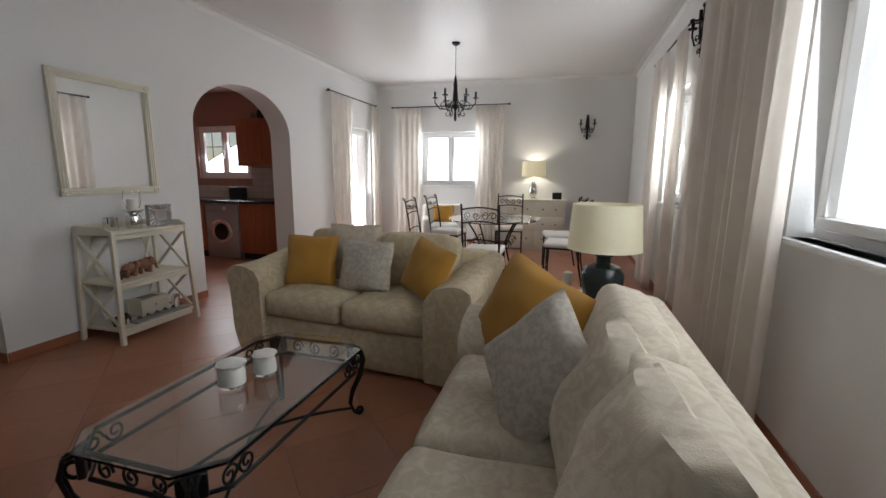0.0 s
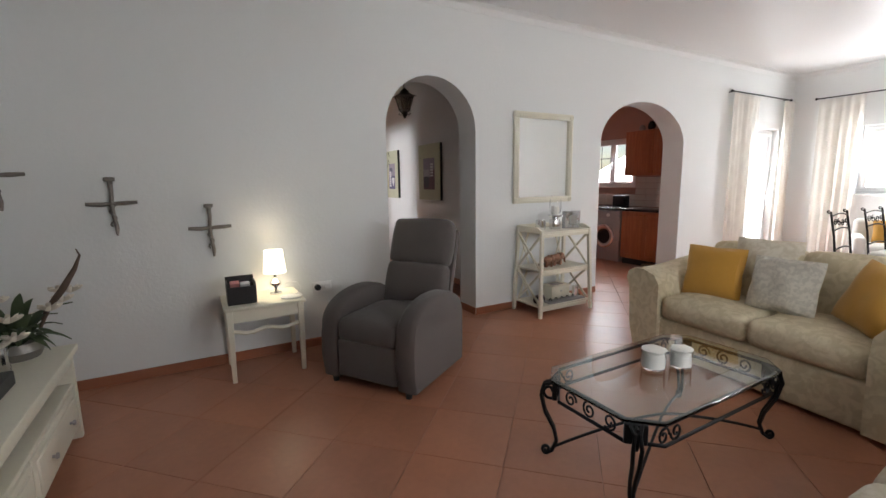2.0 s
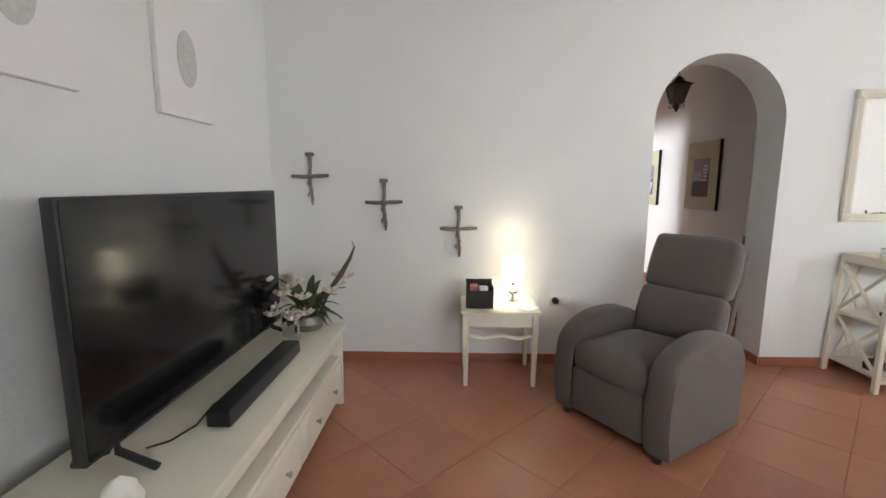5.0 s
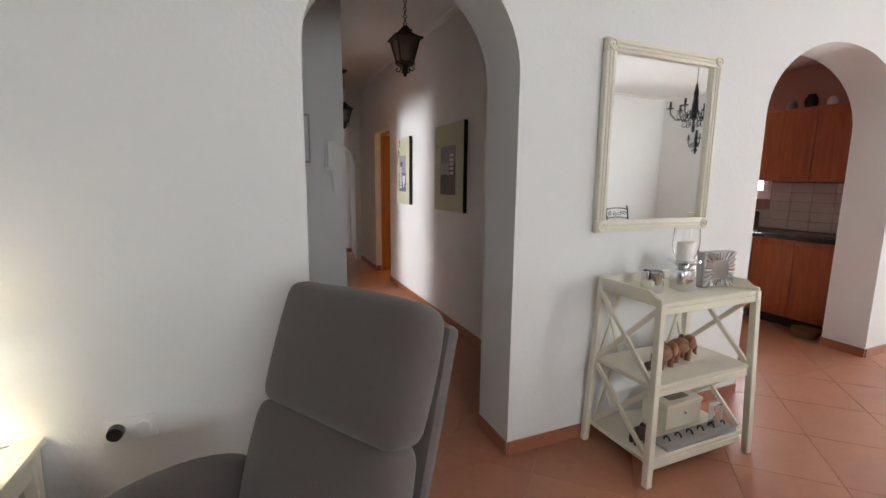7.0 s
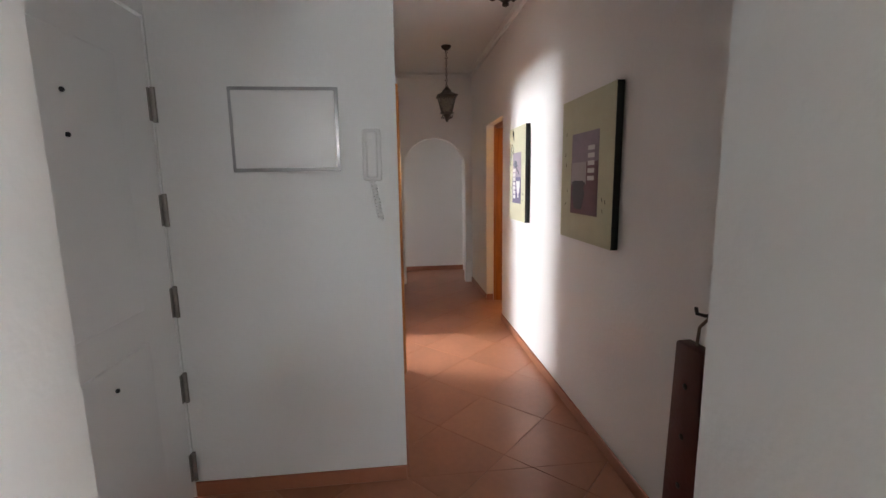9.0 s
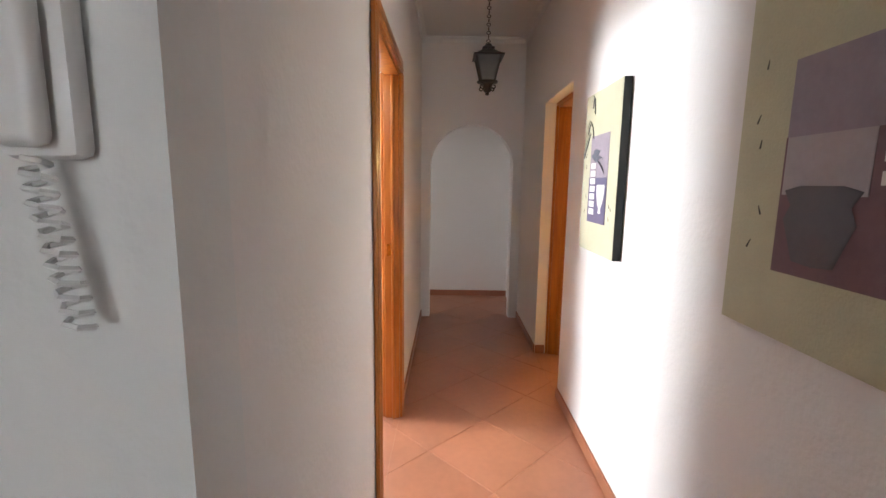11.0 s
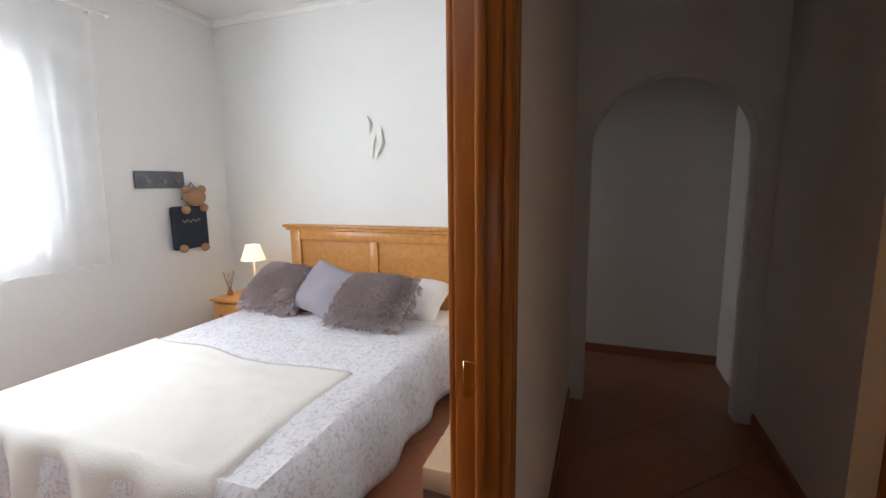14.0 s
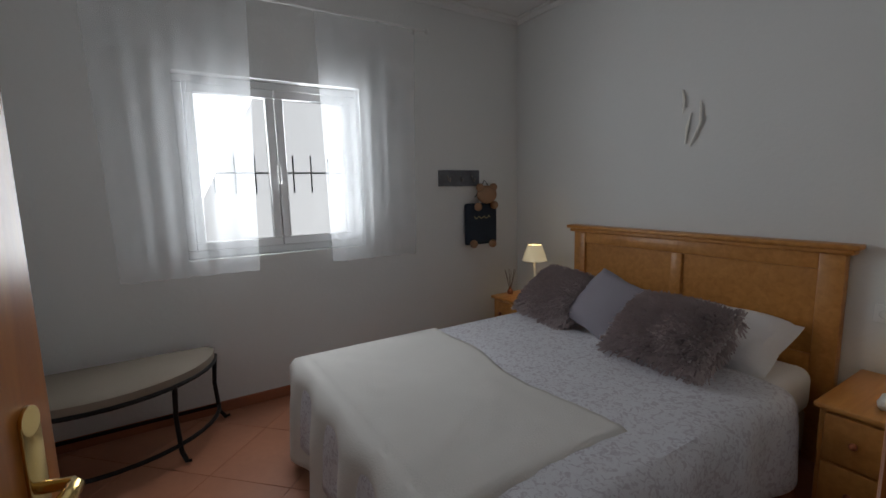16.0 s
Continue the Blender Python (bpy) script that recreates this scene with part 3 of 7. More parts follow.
bd = door_casing("door_1", "x", -7.43, -6.60, (1.33, 1.41), 2.06, 0.08, OAK, "orange-varnished wooden frame of the bedroom door")
bm = bmesh.new()
box(bm, -7.4015, 1.345, 1.02, -7.3965, 1.37, 1.09, 0.001, 1)
part("strike_plate", bm, BRASS, bd, "small brass strike plate")
door_casing("door_2", "x", -8.50, -7.71, (2.57, 2.68), 2.08, 0.075, OAK, "orange-varnished wooden frame of the bathroom door")

# bedroom door leaf, open into the room
leaf_m = Matrix.Translation((-6.635, 1.318, 0)) @ Matrix.Rotation(math.atan2(-0.774, -0.203), 4, "Z")
leaf = thing("door_leaf", leaf_m, "open orange-varnished wooden bedroom door", "door")
bm = bmesh.new()
box(bm, 0, -0.018, 0.01, 0.80, 0.018, 2.02, 0.004, 2)
part("panel", bm, OAK, leaf)
for za, zb in ((0.2, 0.85), (1.15, 1.88)):
    bm = bmesh.new()
    box(bm, 0.14, -0.026, za, 0.66, 0.026, zb, 0.02, 3)
    part("raised_panel", bm, OAK, leaf)
for side in (1, -1):
    bm = bmesh.new()
    box(bm, 0.72, min(side * 0.018, side * 0.024), 0.86, 0.762, max(side * 0.018, side * 0.024), 1.1, 0.002, 2)
    lathe(bm, [(0.021, 0), (0.021, 0.005), (0, 0.006)], 14, m=Matrix.Translation((0.741, side * 0.019, 1.1)) @ Matrix.Rotation(radians(-90 * side), 4, "X"))
    pl = part("handle_plate", bm, BRASS, leaf, "ornate polished brass plate")
    bm = bmesh.new()
    tube(bm, [(0.741, side * 0.02, 1.0), (0.741, side * 0.06, 1.0), (0.73, side * 0.068, 1.0), (0.70, side * 0.07, 1.0), (0.66, side * 0.068, 0.992), (0.63, side * 0.062, 0.982), (0.615, side * 0.06, 0.985)], [0.009, 0.009, 0.011, 0.012, 0.011, 0.009, 0.006], 10)
    part("lever", bm, BRASS, pl)

# entrance door, seen from inside
ed = thing("entrance_door", Matrix(), "closed white panelled entrance door with bronze hinges", "door")
bm = bmesh.new()
box(bm, -5.335, 0.375, 0.01, -4.425, 0.416, 2.11, 0.003, 1)
part("panel", bm, WHITE, ed)
for za, zb in ((0.18, 0.85), (0.98, 1.92)):
    bm = bmesh.new()
    box(bm, -5.12, 0.405, za, -4.66, 0.424, zb, 0.012, 3)
    part("raised_panel", bm, WHITE, ed)
for z in (0.16, 0.55, 0.95, 1.35, 1.78):
    bm = bmesh.new()
    tube(bm, [(-5.337, 0.428, z - 0.07), (-5.337, 0.428, z + 0.07)], 0.009, 10)
    box(bm, -5.345, 0.416, z - 0.065, -5.315, 0.42, z + 0.065)
    part("hinge", bm, PEWTER, ed, "tarnished bronze hinge")
for x, z in ((-4.83, 1.74), (-4.83, 1.61), (-4.89, 0.76), (-4.69, 0.76)):
    bm = bmesh.new()
    bmesh.ops.create_uvsphere(bm, u_segments=8, v_segments=6, radius=0.008, matrix=Matrix.Translation((x, 0.428, z)))
    part("bolt", bm, IRON, ed)


# ---- living room seating ----
def soft_block(w, d, h, bulge, crown, n=10, seed=0, rnd=0.05):
    """An upholstered cushion: a rounded block whose faces swell."""
    bm = bmesh.new()
    box(bm, -w / 2, -d / 2, 0, w / 2, d / 2, h, rnd, 3)
    bmesh.ops.subdivide_edges(bm, edges=[e for e in bm.edges if e.calc_length() > 0.12], cuts=5, use_grid_fill=True)
    for v in bm.verts:
        u, t, s = v.co.x / (w / 2), v.co.y / (d / 2), v.co.z / h
        nz = noise.noise(v.co * 5 + Vector((seed, seed, 0)))
        k = max(0, 1 - u * u) * max(0, 1 - t * t)
        if s > 0.5:
            v.co.z += crown * k ** 0.6 + 0.012 * nz
        v.co.y += math.copysign(bulge * max(0, 1 - u * u) * max(0, 1 - (2 * s - 1) ** 2), t) if abs(t) > 0.5 else 0
        v.co.x += math.copysign(bulge * 0.6 * max(0, 1 - t * t) * max(0, 1 - (2 * s - 1) ** 2), u) if abs(u) > 0.5 else 0
    return bm


def extrude_profile(bm, prof, y0, y1, taper=0.0):
    """A closed (x, z) outline drawn along y."""
    a = [bm.verts.new((x, y0, z)) for x, z in prof]
    b = [bm.verts.new((x, y1, z)) for x, z in prof]
    n = len(prof)
    for i in range(n):
        bm.faces.new((a[i], a[(i + 1) % n], b[(i + 1) % n], b[i]))
    bm.faces.new(a[::-1])
    bm.faces.new(b)


def sofa(name, m, w, depth, seats, cloth, label, arm=0.24, arm_h=0.62, back_h=0.76, far_arm_drop=0.0):
    """Front towards -y, base at z = 0, w wide along x."""
    s = thing(name, m, label, "sofa")
    bm = bmesh.new()
    box(bm, -w / 2 + 0.03, -depth / 2 + 0.03, 0.02, w / 2 - 0.03, depth / 2 - 0.02, 0.30, 0.03, 3)
    part("base", bm, cloth, s)
    for sx in (-1, 1):
        bm = bmesh.new()
        prof = [(0, 0.03), (arm - 0.05, 0.03), (arm - 0.02, 0.2), (arm + 0.0, arm_h - 0.16), (arm + 0.035, arm_h - 0.09), (arm + 0.02, arm_h - 0.03), (arm - 0.04, arm_h), (arm - 0.12, arm_h), (0.05, arm_h - 0.03), (0.0, arm_h - 0.1), (-0.005, arm_h - 0.2)]
        prof = [(-sx * 0 + sx * (w / 2 - arm + x), z) for x, z in prof]
        n = 8
        prev = None
        rings = []
        for k in range(n + 1):
            t = k / n
            y = -depth / 2 + t * (depth - 0.06)
            drop = 1 + 0.16 * max(0, t - 0.25)
            rings.append([bm.verts.new((x, y - 0.02 * math.sin(math.pi * min(1, z / arm_h)) * (1 - t), z * (drop if z > 0.3 else 1))) for x, z in prof])
        for a, b in zip(rings, rings[1:]):
            for i in range(len(prof)):
                j = (i + 1) % len(prof)
                bm.faces.new((a[i], a[j], b[j], b[i]))
        bm.faces.new(rings[0])
        bm.faces.new(rings[-1])
        bmesh.ops.bevel(bm, geom=[e for e in bm.edges if len(e.link_faces) == 2 and e.calc_face_angle(0) > 0.9], offset=0.03, segments=3, affect="EDGES")
        part("arm", bm, cloth, s)
    bm = bmesh.new()
    box(bm, -w / 2 + 0.06, depth / 2 - 0.24, 0.28, w / 2 - 0.06, depth / 2 - 0.02, back_h, 0.08, 4)
    part("back_frame", bm, cloth, s)
    iw = (w - 2 * arm) / seats
    for i in range(seats):
        x = -w / 2 + arm + (i + 0.5) * iw
        bm = soft_block(iw - 0.01, depth - 0.26, 0.17, 0.015, 0.035, seed=i * 3.1)
        c = part("seat_cushion", bm, cloth, s)
        c.location = (x, -0.12, 0.30)
        bm = soft_block(iw - 0.01, 0.2, 0.42, 0.04, 0.03, seed=i * 5.7 + 2)
        c = part("back_cushion", bm, cloth, s)
        c.matrix_local = Matrix.Translation((x, depth / 2 - 0.33, 0.44)) @ Matrix.Rotation(radians(-14), 4, "X")
    return s


sofa("loveseat", pose(-1.42, 2.90, 0, 0, 0, -5), 1.80, 0.92, 2, DAMASK2, "cream damask two-seat sofa with scatter cushions", 0.27, 0.66, 0.76)
sofa("sofa", pose(-0.02, 1.18, 0, 0, 0, -90), 2.05, 0.95, 2, DAMASK, "large cream damask sofa with patterned upholstery", 0.28, 0.64, 0.78)


def cushion(m, w, h, d, material, label, seed, piping=None, group="scatter cushions"):
    c = thing("cushion", m, label, "cushion", group)
    part("cover", pillow_mesh(w, h, d, seed=seed), material, c)
    return c


cushion(pose(-1.86, 2.80, 0.67, -14, 0, 6), 0.44, 0.42, 0.16, MUSTARD, "plump mustard-yellow velvet cushion on the loveseat", 1)
cushion(pose(-1.40, 2.78, 0.66, -16, 0, -2), 0.44, 0.40, 0.16, SILVERC, "beige woven cushion leaning on the loveseat back", 2)
cushion(pose(-0.92, 2.72, 0.67, -20, 12, -35), 0.44, 0.42, 0.16, MUSTARD, "mustard-yellow velvet cushion slumped against the arm", 3)
cushion(pose(-1.62, 3.04, 0.76, -12, 0, 4), 0.46, 0.36, 0.16, DAMASK, "pale damask cushion behind the yellow one", 4)
cushion(pose(-0.16, 1.90, 0.65, -24, 14, -44), 0.68, 0.54, 0.18, MUSTARD, "big mustard-yellow velvet cushion in the sofa corner", 5)
cushion(pose(-0.10, 1.42, 0.655, -38, 30, -66), 0.50, 0.46, 0.15, SILVERC, "silver-beige lattice cushion tilted on one corner", 6)
cushion(pose(0.10, 1.12, 0.68, -24, 6, -82), 0.54, 0.46, 0.22, DAMASK, "cream damask cushion leaning on the sofa back", 7)
cushion(pose(0.12, 0.78, 0.70, -24, -5, -88), 0.56, 0.48, 0.24, DAMASK, "ruffled cream damask cushion with a piped seam", 8)

# ---- recliner ----
RF = math.atan2(0.373, 0.574)
rm = Matrix.Translation((-2.88, 0.64, 0)) @ Matrix.Rotation(RF, 4, "Z")
rec = thing("recliner", rm, "dark grey fabric recliner armchair with rounded arms", "armchair")
# front along x at y = -0.34
bm = bmesh.new()
box(bm, -0.24, -0.34, 0.06, 0.24, 0.30, 0.32, 0.03, 3)
part("base", bm, GREYF, rec)
bm = bmesh.new()
box(bm, -0.235, -0.365, 0.07, 0.235, -0.30, 0.33, 0.025, 3)
part("footrest", bm, GREYF, rec)
c = part("seat", soft_block(0.48, 0.6, 0.16, 0.02, 0.03, seed=4), GREYF, rec)
c.location = (0, -0.06, 0.31)
for sx in (-1, 1):
    bm = bmesh.new()
    n = 20
    prof = [(-0.35, 0.05), (-0.375, 0.2), (-0.37, 0.36)]
    for k in range(n + 1):
        a = math.pi * (1 - k / n)
        prof.append((0.0 + 0.36 * math.cos(a), 0.40 + 0.225 * math.sin(a) ** 0.8))
    prof += [(0.36, 0.2), (0.35, 0.05)]
    x0, x1 = sx * 0.235, sx * 0.375
    rings = []
    for k, (x, sh) in enumerate(((x0, 0.955), (x0 + sx * 0.012, 0.982), (x0 + sx * 0.035, 1.0), (x1 - sx * 0.035, 1.0), (x1 - sx * 0.012, 0.982), (x1, 0.955))):
        rings.append([bm.verts.new((x, y * sh, 0.05 + (z - 0.05) * sh)) for y, z in prof])
    for a, b in zip(rings, rings[1:]):
        for i in range(len(prof)):
            j = (i + 1) % len(prof)
            bm.faces.new((a[i], a[j], b[j], b[i]))
    bm.faces.new(rings[0])
    bm.faces.new(rings[-1])
    part("arm", bm, GREYF, rec)
for z0, hh, dd, tilt, y in ((0.42, 0.34, 0.15, -17, 0.26), (0.73, 0.36, 0.15, -20, 0.36)):
    c = part("back_cushion" if z0 < 0.5 else "headrest", soft_block(0.50, dd, hh, 0.035, 0.005, seed=z0 * 9, rnd=0.045), GREYF, rec)
    c.matrix_local = Matrix.Translation((0, y, z0)) @ Matrix.Rotation(radians(tilt), 4, "X")
bm = bmesh.new()
box(bm, -0.24, -0.03, 0, 0.24, 0.03, 0.72, 0.02, 2, Matrix.Translation((0, 0.37, 0.3)) @ Matrix.Rotation(radians(-18), 4, "X"))
part("back_shell", bm, GREYF, rec)
for x in (-0.3, 0.3):
    for y in (-0.31, 0.31):
        bm = bmesh.new()
        lathe(bm, [(0, 0), (0.02, 0), (0.025, 0.055), (0, 0.056)], 12, (x, y, 0))
        part("foot", bm, BLACK, rec)

# ---- coffee table: glass on scrolled iron ----
ct = thing("coffee_table", pose(-1.325, 1.435, 0) @ Matrix.Diagonal((1, 1, 1.09, 1)), "glass-topped coffee table on scrolled black iron", "coffee table")
gw, gl, gc = 0.315, 0.575, 0.115
outl = [(-gw + gc, -gl), (gw - gc, -gl), (gw, -gl + gc), (gw, gl - gc), (gw - gc, gl), (-gw + gc, gl), (-gw, gl - gc), (-gw, -gl + gc)]


def octo(bm, sc, z0, z1):
    a = [bm.verts.new((x * sc, y * sc, z0)) for x, y in outl]
    b = [bm.verts.new((x * sc, y * sc, z1)) for x, y in outl]
    for i in range(8):
        bm.faces.new((a[i], a[(i + 1) % 8], b[(i + 1) % 8], b[i]))
    bm.faces.new(a[::-1])
    bm.faces.new(b)


bm = bmesh.new()
octo(bm, 1.0, 0.38, 0.39)
bmesh.ops.bevel(bm, geom=list(bm.edges), offset=0.003, segments=1, affect="EDGES")
top = part("tabletop", bm, TGLASS, ct, "clear bevelled glass top with clipped corners", False)
top.visible_shadow = False
for nm, sc, z in (("upper_rail", 0.93, 0.368), ("lower_rail", 0.93, 0.285)):
    bm = bmesh.new()
    tube(bm, [(x * sc, y * sc, z) for x, y in outl], 0.008, 8, closed=True)
    part(nm, bm, IRON, ct)
for sx in (-1, 1):
    for k in range(2):
        # scrolls along the long sides
        for y in (-0.44 + 0.08 * k, 0.44 - 0.08 * k):
            bm = bmesh.new()
            tube(bm, spiral((sx * gw * 0.93, y, 0.327), (0, 1, 0), (0, 0, 1), 0.036, 0.008, k * 3.1, k * 3.1 + 9), 0.005, 6)
            part("scroll", bm, IRON, ct)
    for k in range(3):
        bm = bmesh.new()
        x = (k - 1) * 0.11
        tube(bm, spiral((x, sx * gl * 0.93, 0.327), (1, 0, 0), (0, 0, 1), 0.036, 0.008, k * 2.0, k * 2.0 + 9), 0.005, 6)
        part("scroll", bm, IRON, ct)
    # one of two low bars that cross under the glass
    bm = bmesh.new()
    tube(bm, [(sx * k * (gw - 0.095), k * (gl - 0.06), 0.155 - 0.105 * abs(k) ** 1.6 + 0.007 * sx * (1 - abs(k))) for k in [i / 8 - 1 for i in range(17)]], 0.007, 8)
    part("stretcher", bm, IRON, ct)
for sx in (-1, 1):
    for sy in (-1, 1):
        c = Vector((sx * (gw - 0.085), sy * (gl - 0.05), 0))
        out = Vector((sx, sy, 0)).normalized()
        bm = bmesh.new()
        for off in (-0.022, 0.022):
            o2 = Vector((-out.y, out.x, 0)) * off
            pts = [c + out * r + o2 * (1 - 0.6 * k) + Vector((0, 0, z)) for k, (r, z) in enumerate(((0.0, 0.365), (0.045, 0.35), (0.06, 0.30), (0.04, 0.22), (-0.005, 0.14), (-0.02, 0.08), (0.0, 0.03), (0.03, 0.012)))]
            pts = [p if i < 2 else c + out * ((p - c).dot(out)) + o2 * max(0.25, 1 - 0.13 * i) + Vector((0, 0, p.z)) for i, p in enumerate(pts)]
            tube(bm, pts, 0.0085, 8)
        tube(bm, spiral(c + out * 0.03 + Vector((0, 0, 0.030)), out, Vector((0, 0, 1)), 0.021, 0.006, -1.57, 6.3), 0.008, 8)
        tube(bm, spiral(c + out * 0.02 + Vector((0, 0, 0.315)), out, Vector((0, 0, 1)), 0.05, 0.012, 1.2, 9.5), 0.007, 8)
        box(bm, -0.045, -0.012, 0.29, 0.045, 0.012, 0.37, 0.004, 1, Matrix.Translation(c + out * -0.005) @ Matrix.Rotation(math.atan2(out.y, out.x) + math.pi / 2, 4, "Z"))
        part("leg", bm, IRON, ct)


def glass_candle(x, y, z, r, h, group="glass candle jars"):
    j = thing("candle_jar", pose(x, y, z), "clear glass jar with a white flower-shaped candle", "candle", group)
    bm = bmesh.new()
    lathe(bm, [(0, 0.004), (r * 0.9, 0.004), (r, 0.012), (r, h), (r - 0.003, h), (r - 0.003, 0.014), (0, 0.012)], 20)
    part("glass", bm, GLASS, j).visible_shadow = False
    bm = bmesh.new()
    lathe(bm, [(0, 0.014), (r - 0.005, 0.014), (r - 0.005, h * 0.6), (r * 0.8, h * 0.85), (r * 1.02, h * 1.02), (r * 0.7, h * 1.1), (0, h * 1.05)], 20)
    for v in bm.verts:
        if v.co.z > h * 0.7:
            v.co += noise.noise_vector(v.co * 60) * 0.008
    part("candle", bm, WAX, j)


glass_candle(-1.36, 1.39, 0.4262, 0.058, 0.10)
glass_candle(-1.30, 1.525, 0.4262, 0.052, 0.095)

# ---- television wall ----
TY = -1.87
tc_ = thing("tv_console", Matrix(), "long cream-painted wooden television console with drawers", "tv stand")
CX0, CX1, CY0, CY1 = -3.03, -0.75, -1.76, -1.19
for nm, b in (("top", (CX0 - 0.03, CY0, 0.485, CX1, CY1 + 0.02, 0.52)), ("side_panel", (CX0, CY0, 0.0, CX0 + 0.04, CY1, 0.485)), ("side_panel", (CX1 - 0.04, CY0, 0.0, CX1, CY1, 0.485)),
              ("back_panel", (CX0 + 0.04, CY0, 0.05, CX1 - 0.04, CY0 + 0.02, 0.485)), ("shelf", (CX0 + 0.04, CY0 + 0.02, 0.30, CX1 - 0.04, CY1 - 0.01, 0.325)), ("front_rail", (CX0 + 0.04, CY1 - 0.03, 0.425, CX1 - 0.04, CY1 - 0.004, 0.485)), ("plinth", (CX0 + 0.04, CY0 + 0.02, 0.03, CX1 - 0.04, CY1 - 0.04, 0.075))):
    bm = bmesh.new()
    box(bm, *b, 0.006, 2)
    part(nm, bm, CREAM, tc_)
for i in range(3):
    a = CX0 + 0.05 + i * 0.728
    bm = bmesh.new()
    box(bm, a, CY1 - 0.03, 0.08, a + 0.715, CY1 - 0.005, 0.295, 0.006, 2)
    box(bm, a + 0.04, CY1 - 0.02, 0.11, a + 0.675, CY1 + 0.003, 0.265, 0.005, 1)
    dr = part("drawer", bm, CREAM, tc_)
    for k in (0.2, 0.515):
        bm = bmesh.new()
        lathe(bm, [(0, 0), (0.007, 0), (0.007, 0.012), (0.014, 0.016), (0.012, 0.024), (0, 0.027)], 12, m=Matrix.Translation((a + k, CY1 + 0.002, 0.19)) @ Matrix.Rotation(radians(-90), 4, "X"))
        part("knob", bm, STEEL, dr, "small metal knob")

tv = thing("television", pose(-2.215, -1.55, 0.52, 0, 0, 0), "large flat black television, switched off, on two feet", "television")
bm = bmesh.new()
box(bm, -0.72, -0.03, 0.06, 0.695, 0.012, 0.83, 0.006, 2)
box(bm, -0.45, -0.07, 0.1, 0.45, -0.02, 0.45, 0.02, 2)
part("housing", bm, BLACK, tv)
bm = bmesh.new()
box(bm, -0.71, 0.012, 0.075, 0.685, 0.0145, 0.82)
part("screen", bm, SCREEN, tv, "glossy black screen", False)
for sx in (-1, 1):
    bm = bmesh.new()
    tube(bm, [(sx * 0.6, -0.12, 0.006), (sx * 0.59, -0.01, 0.05), (sx * 0.57, 0.0, 0.075), (sx * 0.59, 0.02, 0.05), (sx * 0.6, 0.15, 0.006)], 0.008, 8, 1.6)
    part("foot", bm, BLACK, tv)

bm = bmesh.new()
box(bm, -0.36, -0.045, 0, 0.36, 0.045, 0.065, 0.008, 3)
sb = solo("soundbar", bm, BLACK, pose(-2.20, -1.335, 0.521), "long black soundbar lying before the television", "speaker")
bm = bmesh.new()
tube(bm, [(-1.7, -1.5, 0.53), (-1.75, -1.45, 0.527), (-1.85, -1.42, 0.526), (-2.0, -1.44, 0.526), (-2.1, -1.4, 0.526)], 0.004, 6)
solo("cable", bm, BLACK, Matrix(), "thin black cable on the console", "cable")

for x0, x1, seed in ((-2.01, -1.58, 1), (-2.90, -2.45, 2)):
    p = thing("canvas_picture", pose((x0 + x1) / 2, TY, 1.98), "pale canvas with a faint grey leaf print", "picture", "pale canvases")
    w = x1 - x0
    bm = bmesh.new()
    box(bm, -w / 2, 0.0, -0.27, w / 2, 0.03, 0.27, 0.004, 1)
    part("canvas", bm, LINEN, p)
    bm = bmesh.new()
    lathe(bm, [(0, 0), (0.1, 0), (0.1, 0.002), (0, 0.002)], 24, m=Matrix.Translation((0, 0.031, 0.02)) @ Matrix.Rotation(radians(-90), 4, "X") @ Matrix.Diagonal((0.8, 1.35, 1, 1)))
    part("print", bm, mat("grey_leaf_print", (0.55, 0.55, 0.53), 0.9, vary=0.3, scale=40), p, "soft grey oval leaf print")

ac = thing("air_conditioner", pose(-2.45, TY, 2.42), "white wall air-conditioning unit high on the wall", "air conditioner")
bm = bmesh.new()
box(bm, -0.42, 0, 0, 0.42, 0.2, 0.28, 0.03, 3)
part("housing", bm, WHITE, ac)
for i in range(3):
    bm = bmesh.new()
    box(bm, -0.38, 0.12 + i * 0.025, -0.006, 0.38, 0.135 + i * 0.025, 0.004, 0.002, 1)
    part("louvre", bm, STEEL, ac)


# arrangement of flowers at the console's end
LEAF = mat("dusty_green_leaf", (0.07, 0.10, 0.045), 0.6, vary=0.3)
PETAL = mat("ivory_petal", (0.72, 0.66, 0.56), 0.7, vary=0.12)
TWIG = mat("dry_brown_twig", (0.16, 0.11, 0.08), 0.8, vary=0.3)
fl = thing("flower_arrangement", pose(-2.95, -1.38, 0.52) @ Matrix.Scale(1.4, 4), "artificial white flowers with leaves and dry feathers", "flowers")
bm = bmesh.new()
lathe(bm, [(0, 0), (0.06, 0), (0.075, 0.03), (0.065, 0.06), (0.055, 0.06), (0, 0.03)], 16)
part("bowl", bm, PEWTER, fl)
rng = random.Random(4)
